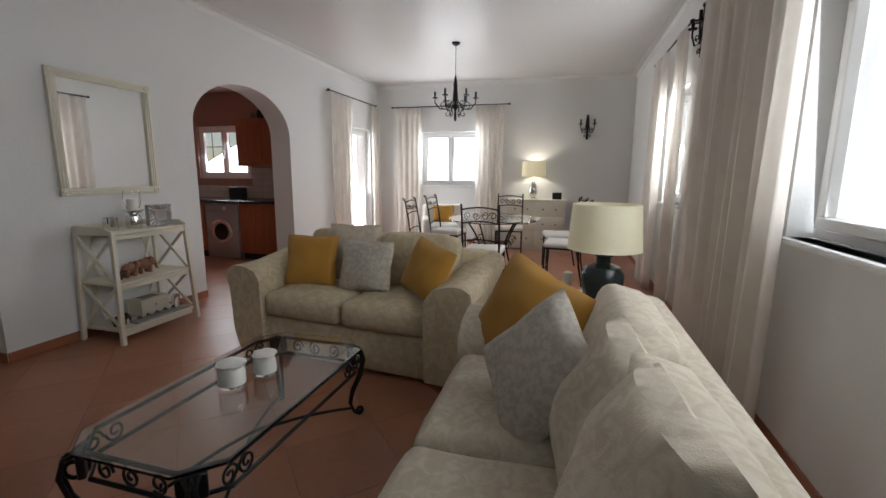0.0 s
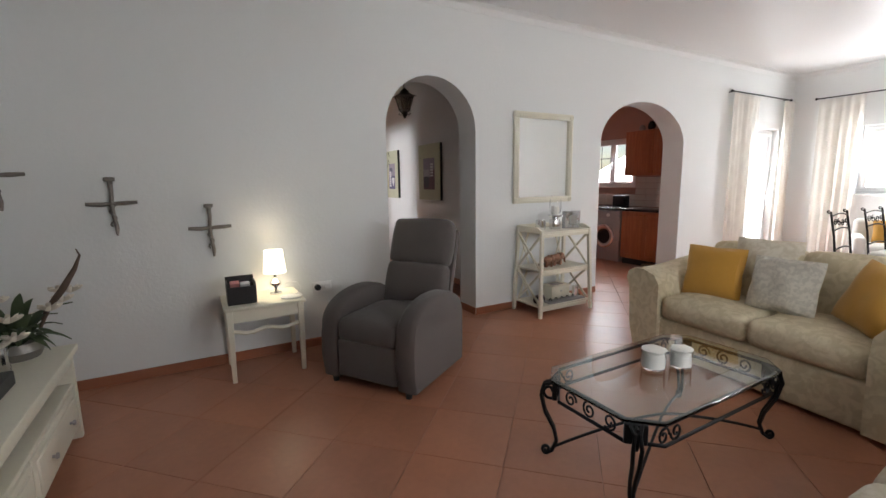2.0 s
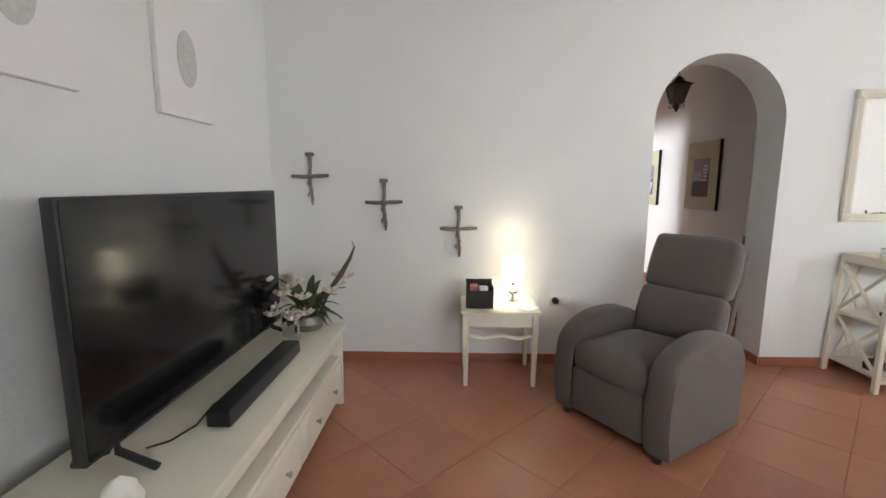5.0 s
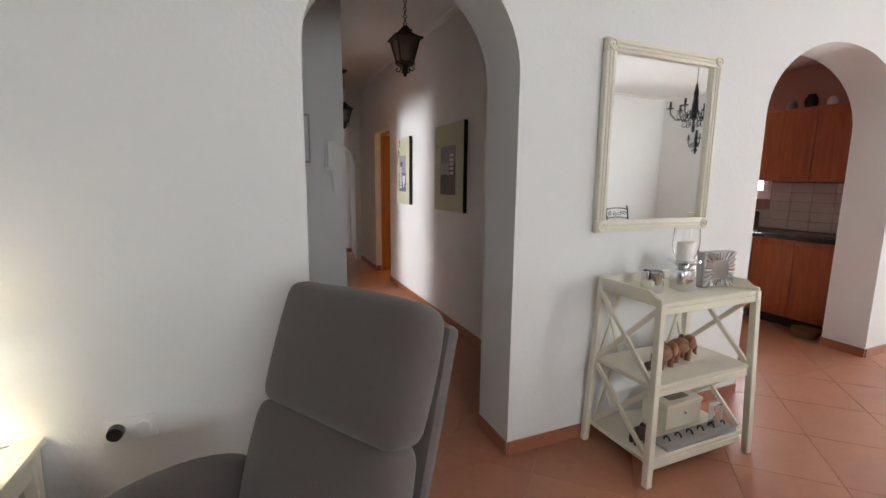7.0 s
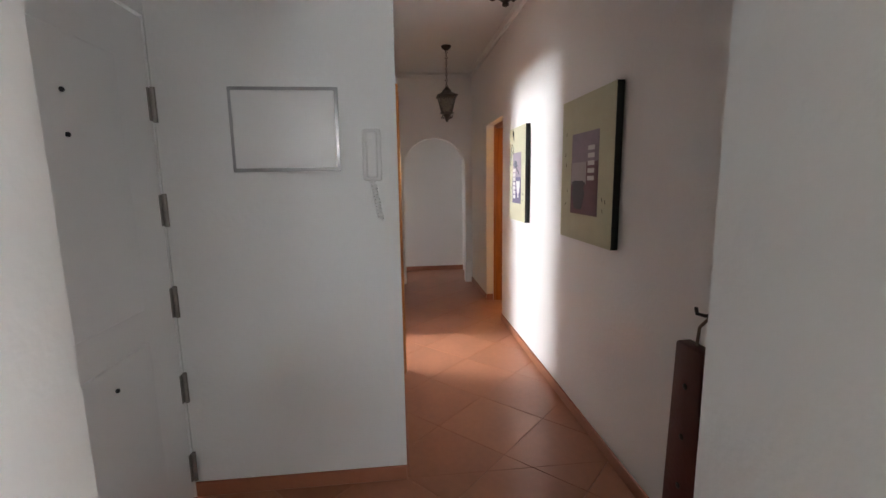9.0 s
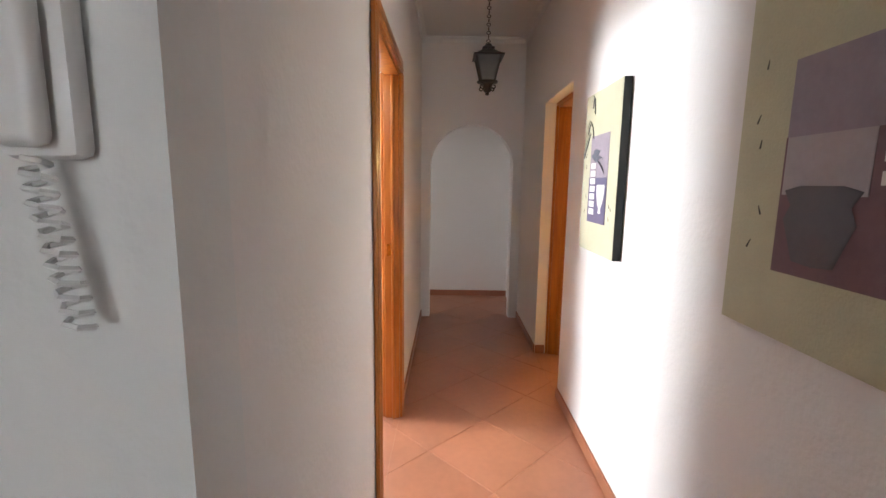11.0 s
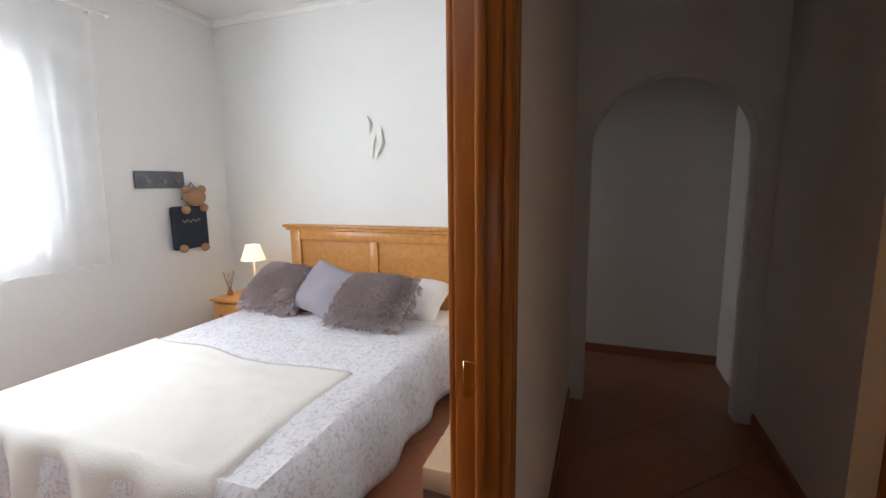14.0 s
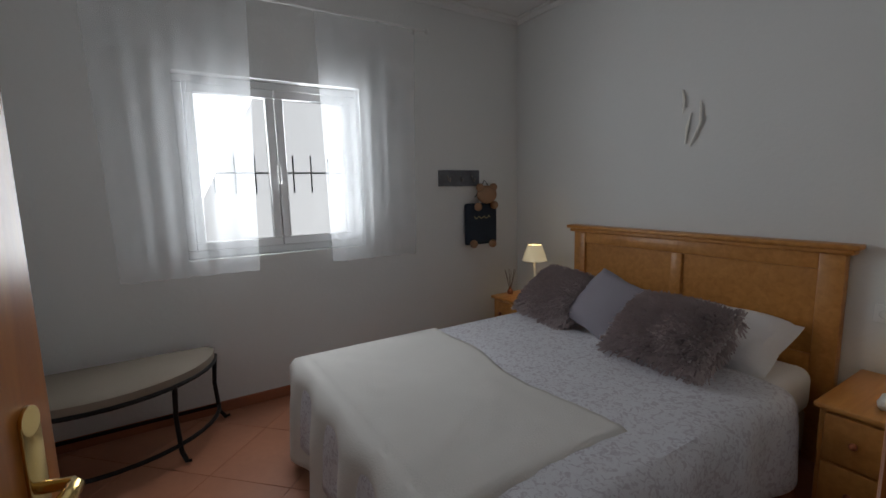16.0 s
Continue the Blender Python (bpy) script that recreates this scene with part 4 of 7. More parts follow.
for k in range(46):
    a, r = rng.uniform(0, 6.28), rng.uniform(0.06, 0.17)
    tip = Vector((r * math.cos(a), r * math.sin(a), rng.uniform(0.02, 0.22)))
    bm = bmesh.new()
    base = Vector((0, 0, 0.04))
    side = (tip - base).cross(Vector((0, 0, 1))).normalized()
    n = 5
    prev = None
    for i in range(n + 1):
        t = i / n
        c = base.lerp(tip, t) + Vector((0, 0, 0.04 * math.sin(math.pi * t)))
        w = 0.018 * math.sin(math.pi * min(1, 0.1 + 0.9 * t)) + 0.001
        cur = (bm.verts.new(c - side * w), bm.verts.new(c + Vector((0, 0, -0.004))), bm.verts.new(c + side * w))
        if prev:
            bm.faces.new((prev[0], prev[1], cur[1], cur[0]))
            bm.faces.new((prev[1], prev[2], cur[2], cur[1]))
        prev = cur
    part("leaf", bm, LEAF, fl)
for k in range(22):
    a, r = rng.uniform(0, 6.28), rng.uniform(0.05, 0.19)
    c = Vector((r * math.cos(a), r * math.sin(a), rng.uniform(0.09, 0.24)))
    bm = bmesh.new()
    for j in range(7):
        b = j * 0.9
        tube(bm, [c, c + Vector((0.022 * math.cos(b), 0.022 * math.sin(b), 0.014)), c + Vector((0.036 * math.cos(b), 0.036 * math.sin(b), 0.02))], [0.006, 0.013, 0.004], 6, 0.4)
    part("blossom", bm, PETAL, fl)
bm = bmesh.new()
tube(bm, [(-0.02, 0.05, 0.06), (-0.03, 0.09, 0.16), (-0.04, 0.14, 0.23), (-0.05, 0.18, 0.30), (-0.05, 0.20, 0.35), (-0.05, 0.19, 0.375)], [0.004, 0.014, 0.018, 0.012, 0.006, 0.003], 8, 0.4)
part("feather", bm, TWIG, fl)
for x, y in ((-2.72, -1.38), (-2.80, -1.44)):
    h_ = thing("candle_holder", pose(x, y, 0.52), "slim silvery metal candle holder", "candle holder", "silver candle holders")
    bm = bmesh.new()
    box(bm, -0.028, -0.028, 0, 0.028, 0.028, 0.13, 0.004, 2)
    part("block", bm, CHROME, h_)
    bm = bmesh.new()
    lathe(bm, [(0, 0.13), (0.02, 0.13), (0.024, 0.145), (0.02, 0.146), (0, 0.136)], 14)
    part("cup", bm, CHROME, h_)
for x, y, s in ((-1.42, -1.36, 1.0), (-1.22, -1.45, 1.25)):
    bm = bmesh.new()
    bmesh.ops.create_icosphere(bm, subdivisions=3, radius=0.05 * s)
    for v in bm.verts:
        v.co += noise.noise_vector(v.co * 30) * 0.014
        v.co.z = max(-0.045 * s, v.co.z * 1.25)
    solo("coral_ornament", bm, WAX, pose(x, y, 0.521 + 0.045 * s), "white coral-like ceramic ornament on the console", "ornament", "coral ornaments")

# ---- crosses ----
DRIFT = mat("silvery_driftwood", (0.22, 0.19, 0.165), 0.55, 0.3, vary=0.45, scale=25, bump=0.6, fine=70)
for y, z, k in ((-1.57, 1.44, 1), (-1.02, 1.25, 2), (-0.46, 1.055, 3)):
    c = thing("wall_cross", pose(-3.695, y, z), "rustic silvery metal cross with a twisted stem", "cross", "three wall crosses")
    bm = bmesh.new()
    tube(bm, [(0.012, 0, 0.17), (0.016, 0.004, 0.08), (0.016, -0.004, 0.0), (0.016, 0.004, -0.09), (0.014, 0.012, -0.16), (0.012, 0.01, -0.21)], [0.017, 0.012, 0.014, 0.012, 0.013, 0.007], 8)
    box(bm, 0.0, -0.03, 0.15, 0.03, 0.03, 0.178, 0.006, 2)
    part("stem", bm, DRIFT, c)
    bm = bmesh.new()
    tube(bm, [(0.016, -0.14, 0.005), (0.018, -0.06, 0.0), (0.02, 0.0, 0.004), (0.018, 0.07, 0.006), (0.016, 0.14, 0.01)], [0.012, 0.015, 0.012, 0.015, 0.011], 8)
    part("crossbar", bm, DRIFT, c)
    bm = bmesh.new()
    pts = [(0.018 + 0.018 * math.cos(i * 0.8), 0.018 * math.sin(i * 0.8), 0.02 - i * 0.011) for i in range(16)]
    tube(bm, pts, 0.006, 6)
    part("twist", bm, PEWTER, c)

# ---- side table with lamp ----
stb = thing("side_table", pose(-3.47, -0.17, 0), "small cream-painted side table with tapered legs", "side table")
bm = bmesh.new()
box(bm, -0.22, -0.27, 0.515, 0.22, 0.27, 0.54, 0.006, 2)
part("top", bm, CREAM, stb)
for sx in (-1, 1):
    for sy in (-1, 1):
        bm = bmesh.new()
        vs = box(bm, -0.022, -0.022, 0, 0.022, 0.022, 0.515, 0.003, 1)
        for v in vs:
            k = 0.65 + 0.35 * v.co.z / 0.515
            v.co.x, v.co.y = v.co.x * k + sx * 0.185, v.co.y * k + sy * 0.235
        part("leg", bm, CREAM, stb)
for x0, y0, x1, y1 in ((0.175, -0.215, 0.195, 0.215), (-0.195, -0.215, -0.175, 0.215), (-0.165, -0.245, 0.165, -0.225), (-0.165, 0.225, 0.165, 0.245)):
    bm = bmesh.new()
    box(bm, x0, y0, 0.425, x1, y1, 0.513, 0.003, 1)
    part("apron", bm, CREAM, stb)
for s in (-0.185, 0.185):
    bm = bmesh.new()
    tube(bm, [(s, -0.23 + 0.046 * i, 0.355 + 0.012 * math.cos(i * 1.25)) for i in range(11)], 0.011, 8, 1.4)
    part("rail", bm, CREAM, stb)


def table_lamp(name, m, base, base_mat, shade, glow, label, watts, group="", color=WARM):
    """base and shade are turned outlines; the bulb sits inside the shade."""
    t = thing(name, m, label, "lamp", group)
    bm = bmesh.new()
    lathe(bm, base, 20)
    part("base", bm, base_mat, t)
    bm = bmesh.new()
    (r0, z0), (r1, z1) = shade
    lathe(bm, [(r0, z0), (r1, z1), (r1 - 0.003, z1), (r0 - 0.003, z0), (r0, z0)], 28)
    part("shade", bm, glow, t, "fabric drum shade")
    if watts:
        b = bulb("lamp_bulb", m @ Vector((0, 0, (z0 + z1) / 2)), watts, color)
    return t


SHADE_WHITE = glow_mat("lit_white_shade", (1.0, 0.90, 0.68), 2.4)
SHADE_ON = glow_mat("lit_ivory_shade", (1.0, 0.80, 0.45), 2.2)
SHADE_SOFT = glow_mat("lit_cream_shade", (1.0, 0.86, 0.50), 0.5, (0.8, 0.76, 0.55))
# bulbless sofa lamp: a weak glow is put into the shade's material
SHADE_FAINT = glow_mat("faint_glow_yellow_shade", (1.0, 0.92, 0.62), 0.18, (0.80, 0.77, 0.58))
table_lamp("table_lamp", pose(-3.53, -0.06, 0.54), [(0, 0), (0.045, 0), (0.045, 0.012), (0.012, 0.022), (0.01, 0.045), (0.042, 0.075), (0.042, 0.09), (0.012, 0.12), (0.008, 0.18), (0, 0.18)], CHROME, ((0.083, 0.165), (0.066, 0.335)), SHADE_WHITE, "small chrome lamp with a glowing ivory shade", 2.8, color=(1.0, 0.87, 0.70))
bx = thing("desk_tidy", pose(-3.42, -0.31, 0.54) @ Matrix.Scale(1.25, 4), "black open box with compartments on the side table", "box")
for b in ((-0.07, -0.075, 0.0, 0.07, 0.075, 0.008), (0.062, -0.075, 0.008, 0.07, 0.075, 0.10), (-0.07, -0.075, 0.008, -0.062, 0.075, 0.14), (-0.062, -0.075, 0.008, 0.062, -0.067, 0.12), (-0.062, 0.067, 0.008, 0.062, 0.075, 0.12), (-0.004, -0.067, 0.008, 0.004, 0.067, 0.11)):
    bm = bmesh.new()
    box(bm, *b, 0.002, 1)
    part("panel", bm, BLACK, bx)
for dx, dy, mt in ((-0.03, -0.03, mat("pink_paper", (0.62, 0.26, 0.24), 0.7, vary=0.2)), (0.03, 0.02, LINEN)):
    bm = bmesh.new()
    box(bm, -0.028, -0.03, 0, 0.028, 0.03, 0.135, 0.004, 1, Matrix.Rotation(radians(8), 4, "Y"))
    solo("paper_packet", bm, mt, pose(-3.42 + dx, -0.31 + dy * 1.25, 0.552), "small paper packet standing in the black box", "packet", "packets in the box")
bm = bmesh.new()
lathe(bm, [(0, 0), (0.075, 0), (0.08, 0.008), (0.074, 0.008), (0.07, 0.004), (0, 0.004)], 24)
solo("saucer", bm, WHITE, pose(-3.36, 0.02, 0.541), "white oval dish on the side table", "dish")
bm = bmesh.new()
tube(bm, spiral((-3.42, 0.03, 0.58), (0.3, 1, 0), (0, 0.15, 0.8), 0.05, 0.075, -1.8, 2.2) + [(-3.5, 0.09, 0.62)], 0.004, 6)
solo("charging_cable", bm, WHITE, Matrix(), "looped white charging cable on the side table", "cable")
sk = thing("wall_socket", pose(-3.70, 0.33, 0.51), "white double wall socket with one plug", "socket")
bm = bmesh.new()
box(bm, 0, -0.08, -0.042, 0.01, 0.08, 0.042, 0.004, 2)
part("plate", bm, WHITE, sk)
for y, mm in ((-0.04, BLACK), (0.04, WHITE)):
    bm = bmesh.new()
    lathe(bm, [(0, 0), (0.026, 0), (0.024, 0.012 if mm is WHITE else 0.03), (0, 0.012 if mm is WHITE else 0.03)], 16, m=Matrix.Translation((0.009, y, 0)) @ Matrix.Rotation(radians(90), 4, "Y"))
    part("outlet", bm, mm, sk)

# ---- etagere with crossed sides ----
et = thing("shelf_unit", pose(-3.46, 2.715, 0), "cream three-tier shelf unit with crossed side braces", "shelf")
EW, ED, EH = 0.335, 0.19, 0.90
for z in (0.09, 0.455, 0.842):
    bm = bmesh.new()
    box(bm, -ED, -EW, z, ED, EW, z + 0.022, 0.003, 1)
    box(bm, ED - 0.015, -EW + 0.02, z - 0.035, ED + 0.0, EW - 0.02, z - 0.001, 0.003, 1)
    part("shelf", bm, CREAM, et)
for sx in (-1, 1):
    for sy in (-1, 1):
        bm = bmesh.new()
        vs = box(bm, -0.017, -0.017, 0, 0.017, 0.017, EH if sx < 0 else 0.862, 0.003, 1)
        for v in vs:
            k = 1 - v.co.z / EH
            v.co += Vector((sx * (ED - 0.012 + 0.03 * k), sy * (EW - 0.012 + 0.03 * k), 0))
        part("post", bm, CREAM, et)
for sy in (-1, 1):
    y = sy * (EW - 0.005)
    for za, zb in ((0.13, 0.445), (0.485, 0.83)):
        for s in (1, -1):
            bm = bmesh.new()
            dx, dz = 2 * (ED - 0.02), zb - za
            L = math.hypot(dx, dz)
            box(bm, -L / 2, -0.008 + 0.0045 * s, -0.012, L / 2, 0.008 + 0.0045 * s, 0.012, 0.002, 1, Matrix.Translation((0, y, (za + zb) / 2)) @ Matrix.Rotation(-s * math.atan2(dz, dx), 4, "Y"))
            part("brace", bm, CREAM, et)
    bm = bmesh.new()
    prof = [(-ED, 0.862), (ED, 0.862), (ED, 0.877), (ED - 0.03, 0.882), (ED - 0.07, 0.907), (-ED, 0.907)]
    extrude_profile(bm, prof, y - 0.008, y + 0.008)
    part("gallery", bm, CREAM, et)
    for za, zb in ((0.13, 0.445), (0.485, 0.83)):
        for s in (1, -1):
            bm = bmesh.new()
            dx, dz = 0.12, zb - za
            L = math.hypot(dx, dz)
            box(bm, -0.006, -L / 2, -0.011, 0.006, L / 2, 0.011, 0.002, 1, Matrix.Translation((-ED + 0.012 + 0.005 * s, sy * (EW - 0.09), (za + zb) / 2)) @ Matrix.Rotation(s * sy * math.atan2(dz, dx), 4, "X"))
            part("brace", bm, CREAM, et)
bm = bmesh.new()
box(bm, -ED, -EW + 0.01, 0.864, -ED + 0.014, EW - 0.01, 0.912, 0.004, 1)
part("gallery", bm, CREAM, et)
TOPZ = 0.865
bm = bmesh.new()
lathe(bm, [(0, 0), (0.04, 0), (0.042, 0.01), (0.04, 0.08), (0.036, 0.08), (0.034, 0.03), (0, 0.03)], 18)
solo("tealight_holder", bm, CHROME, pose(-3.45, 2.52, TOPZ) @ Matrix.Scale(1.25, 4), "silvery mercury-glass tealight holder", "candle holder")
hl = thing("hurricane_lantern", pose(-3.42, 2.69, TOPZ) @ Matrix.Scale(1.22, 4), "mercury-glass stand with a candle under a glass chimney", "candle holder")
bm = bmesh.new()
box(bm, -0.036, -0.036, 0, 0.036, 0.036, 0.085, 0.008, 2)
lathe(bm, [(0, 0.085), (0.02, 0.085), (0.03, 0.1), (0.062, 0.118), (0.06, 0.125), (0, 0.12)], 20)
part("stand", bm, CHROME, hl)
bm = bmesh.new()
lathe(bm, [(0.03, 0.127), (0.045, 0.15), (0.05, 0.19), (0.046, 0.25), (0.044, 0.25), (0.048, 0.19), (0.043, 0.15), (0.028, 0.128)], 20)
part("chimney", bm, GLASS, hl).visible_shadow = False
bm = bmesh.new()
lathe(bm, [(0, 0.121), (0.032, 0.121), (0.032, 0.195), (0, 0.197)], 16)
part("candle", bm, WAX, hl)
ck = thing("mantel_clock", pose(-3.42, 2.92, TOPZ, 0, 0, 84) @ Matrix.Scale(1.2, 4), "square mirrored clock with a ribbed silver frame", "clock")
bm = bmesh.new()
box(bm, -0.085, -0.02, 0, 0.085, 0.02, 0.15, 0.004, 1)
part("body", bm, STEEL, ck)
for i in range(24):
    a = 2 * math.pi * i / 24
    bm = bmesh.new()
    k = 1 / max(abs(math.cos(a)), abs(math.sin(a)))
    p0, p1 = Vector((0.045 * k * math.cos(a), -0.021, 0.075 + 0.04 * k * math.sin(a))), Vector((0.081 * k * math.cos(a), -0.021, 0.075 + 0.071 * k * math.sin(a)))
    tube(bm, [p0, p1], 0.006, 6)
    part("rib", bm, CHROME, ck)
bm = bmesh.new()
box(bm, -0.042, -0.024, 0.038, 0.042, -0.02, 0.112)
part("dial", bm, PEWTER, ck, "pale grey dial", False)
EBONY = mat("dark_carved_wood", (0.05, 0.028, 0.02), 0.4, vary=0.3)
REDW = mat("reddish_carved_wood", (0.27, 0.12, 0.065), 0.35, vary=0.3)


def elephant(m, s, material, label):
    bm = bmesh.new()
    bmesh.ops.create_uvsphere(bm, u_segments=14, v_segments=10, radius=1, matrix=Matrix.Translation((0, 0, 0.055)) @ Matrix.Diagonal((0.05, 0.03, 0.032, 1)))
    bmesh.ops.create_uvsphere(bm, u_segments=12, v_segments=8, radius=1, matrix=Matrix.Translation((0.052, 0, 0.068)) @ Matrix.Diagonal((0.026, 0.024, 0.027, 1)))
    for x in (-0.03, 0.03):
        for y in (-0.016, 0.016):
            tube(bm, [(x, y, 0.0), (x, y, 0.05)], [0.011, 0.013], 8)
    tube(bm, [(0.07, 0, 0.065), (0.085, 0, 0.045), (0.086, 0, 0.02), (0.095, 0, 0.012)], [0.012, 0.009, 0.007, 0.005], 8)
    for y in (-1, 1):
        bmesh.ops.create_uvsphere(bm, u_segments=10, v_segments=6, radius=1, matrix=Matrix.Translation((0.04, y * 0.026, 0.068)) @ Matrix.Diagonal((0.018, 0.005, 0.024, 1)))
    tube(bm, [(-0.05, 0, 0.065), (-0.06, 0, 0.05), (-0.06, 0, 0.03)], 0.003, 6)
    solo("elephant_figurine", bm, material, m @ Matrix.Scale(s, 4), label, "figurine", "carved elephants")


elephant(pose(-3.45, 2.75, 0.478, 0, 0, 88), 1.35, REDW, "polished red-brown carved wooden elephant")
elephant(pose(-3.42, 2.60, 0.478, 0, 0, 95), 1.25, REDW, "dark red-brown carved wooden elephant")
elephant(pose(-3.40, 2.49, 0.478, 0, 0, 80), 0.6, EBONY, "tiny dark carved wooden elephant")
elephant(pose(-3.40, 2.46, 0.112, 0, 0, 85), 0.95, EBONY, "black carved wooden elephant")
kb = thing("keepsake_box", pose(-3.50, 2.80, 0.112, 0, 0, 90), "white wooden keepsake box with a framed lid", "box")
bm = bmesh.new()
box(bm, -0.13, -0.08, 0, 0.13, 0.08, 0.12, 0.004, 1)
part("body", bm, CREAM, kb)
bm = bmesh.new()
box(bm, -0.135, -0.085, 0.121, 0.135, 0.085, 0.14, 0.004, 1)
ld = part("lid", bm, CREAM, kb)
bm = bmesh.new()
box(bm, -0.07, -0.045, 0.14, 0.07, 0.045, 0.143)
part("inset", bm, PEWTER, ld, "grey picture inset")
bm = bmesh.new()
bmesh.ops.create_uvsphere(bm, u_segments=10, v_segments=8, radius=0.008, matrix=Matrix.Translation((0, -0.087, 0.08)))
part("knob", bm, STEEL, kb)
bm = bmesh.new()
box(bm, -0.02, -0.03, 0, 0.02, 0.03, 0.14, 0.004, 2)
solo("silver_flask", bm, CHROME, pose(-3.34, 2.93, 0.112), "small mirrored silver box standing upright", "ornament")
ty = thing("hook_tray", pose(-3.33, 2.77, 0.112), "grey wooden board with a row of metal hooks", "tray")
bm = bmesh.new()
box(bm, -0.05, -0.25, 0, 0.05, 0.25, 0.018, 0.003, 1)
part("board", bm, mat("grey_washed_wood", (0.35, 0.34, 0.33), 0.7, vary=0.2, scale=20), ty)
for i in range(6):
    bm = bmesh.new()
    tube(bm, spiral((0, -0.2 + i * 0.08, 0.03), (1, 0, 0), (0, 0, 1), 0.016, 0.016, 0, 3.6), 0.004, 6)
    part("hook", bm, IRON, ty)

# ---- wall mirror ----
mi = thing("wall_mirror", pose(-3.70, 2.757, 1.60), "large wall mirror in a cream fluted wooden frame", "mirror")
MW, MH, FW = 0.408, 0.47, 0.062
for y0, z0, y1, z1 in ((-MW, MH - FW, MW, MH), (-MW, -MH, MW, -MH + FW), (-MW, -MH + FW, -MW + FW, MH - FW), (MW - FW, -MH + FW, MW, MH - FW)):
    bm = bmesh.new()
    box(bm, 0.002, y0, z0, 0.036, y1, z1, 0.006, 2)
    if y1 - y0 > z1 - z0:
        for k in (0.35, 0.65):
            box(bm, 0.03, y0 + FW, z0 + k * FW - 0.006, 0.042, y1 - FW, z0 + k * FW + 0.006, 0.004, 2)
    else:
        for k in (0.35, 0.65):
            box(bm, 0.03, y0 + k * FW - 0.006, z0, 0.042, y0 + k * FW + 0.006, z1, 0.004, 2)
    part("frame_rail", bm, CREAM, mi)
for sy in (-1, 1):
    for sz in (-1, 1):
        bm = bmesh.new()
        lathe(bm, [(0.026, 0), (0.026, 0.01), (0.018, 0.012), (0.016, 0.006), (0.008, 0.006), (0.006, 0.012), (0, 0.013)], 18, m=Matrix.Translation((0.034, sy * (MW - FW / 2), sz * (MH - FW / 2))) @ Matrix.Rotation(radians(90), 4, "Y"))
        part("rosette", bm, CREAM, mi)
bm = bmesh.new()
box(bm, 0.008, -MW + FW - 0.004, -MH + FW - 0.004, 0.016, MW - FW + 0.004, MH - FW + 0.004)
part("mirror_glass", bm, MIRROR, mi, "clear silvered glass", False)

# ---- hall ----
CANVAS = mat("yellow_green_canvas", (0.53, 0.51, 0.36), 0.85, vary=0.15, scale=9, bump=0.3, fine=150)
CEDGE = mat("dark_canvas_edge", (0.025, 0.028, 0.026), 0.8)
MAUVE = mat("mauve_grey_print", (0.31, 0.26, 0.31), 0.85, vary=0.25, scale=8)
DUSK = mat("plum_print", (0.19, 0.11, 0.13), 0.85, vary=0.25, scale=8)
PALEP = mat("pale_print", (0.66, 0.64, 0.64), 0.85, vary=0.1)
INK = mat("dark_print", (0.03, 0.03, 0.035), 0.8)


def strip(bm, x0, z0, x1, z1, y):
    box(bm, x0, y, z0, x1, y + 0.0015, z1)


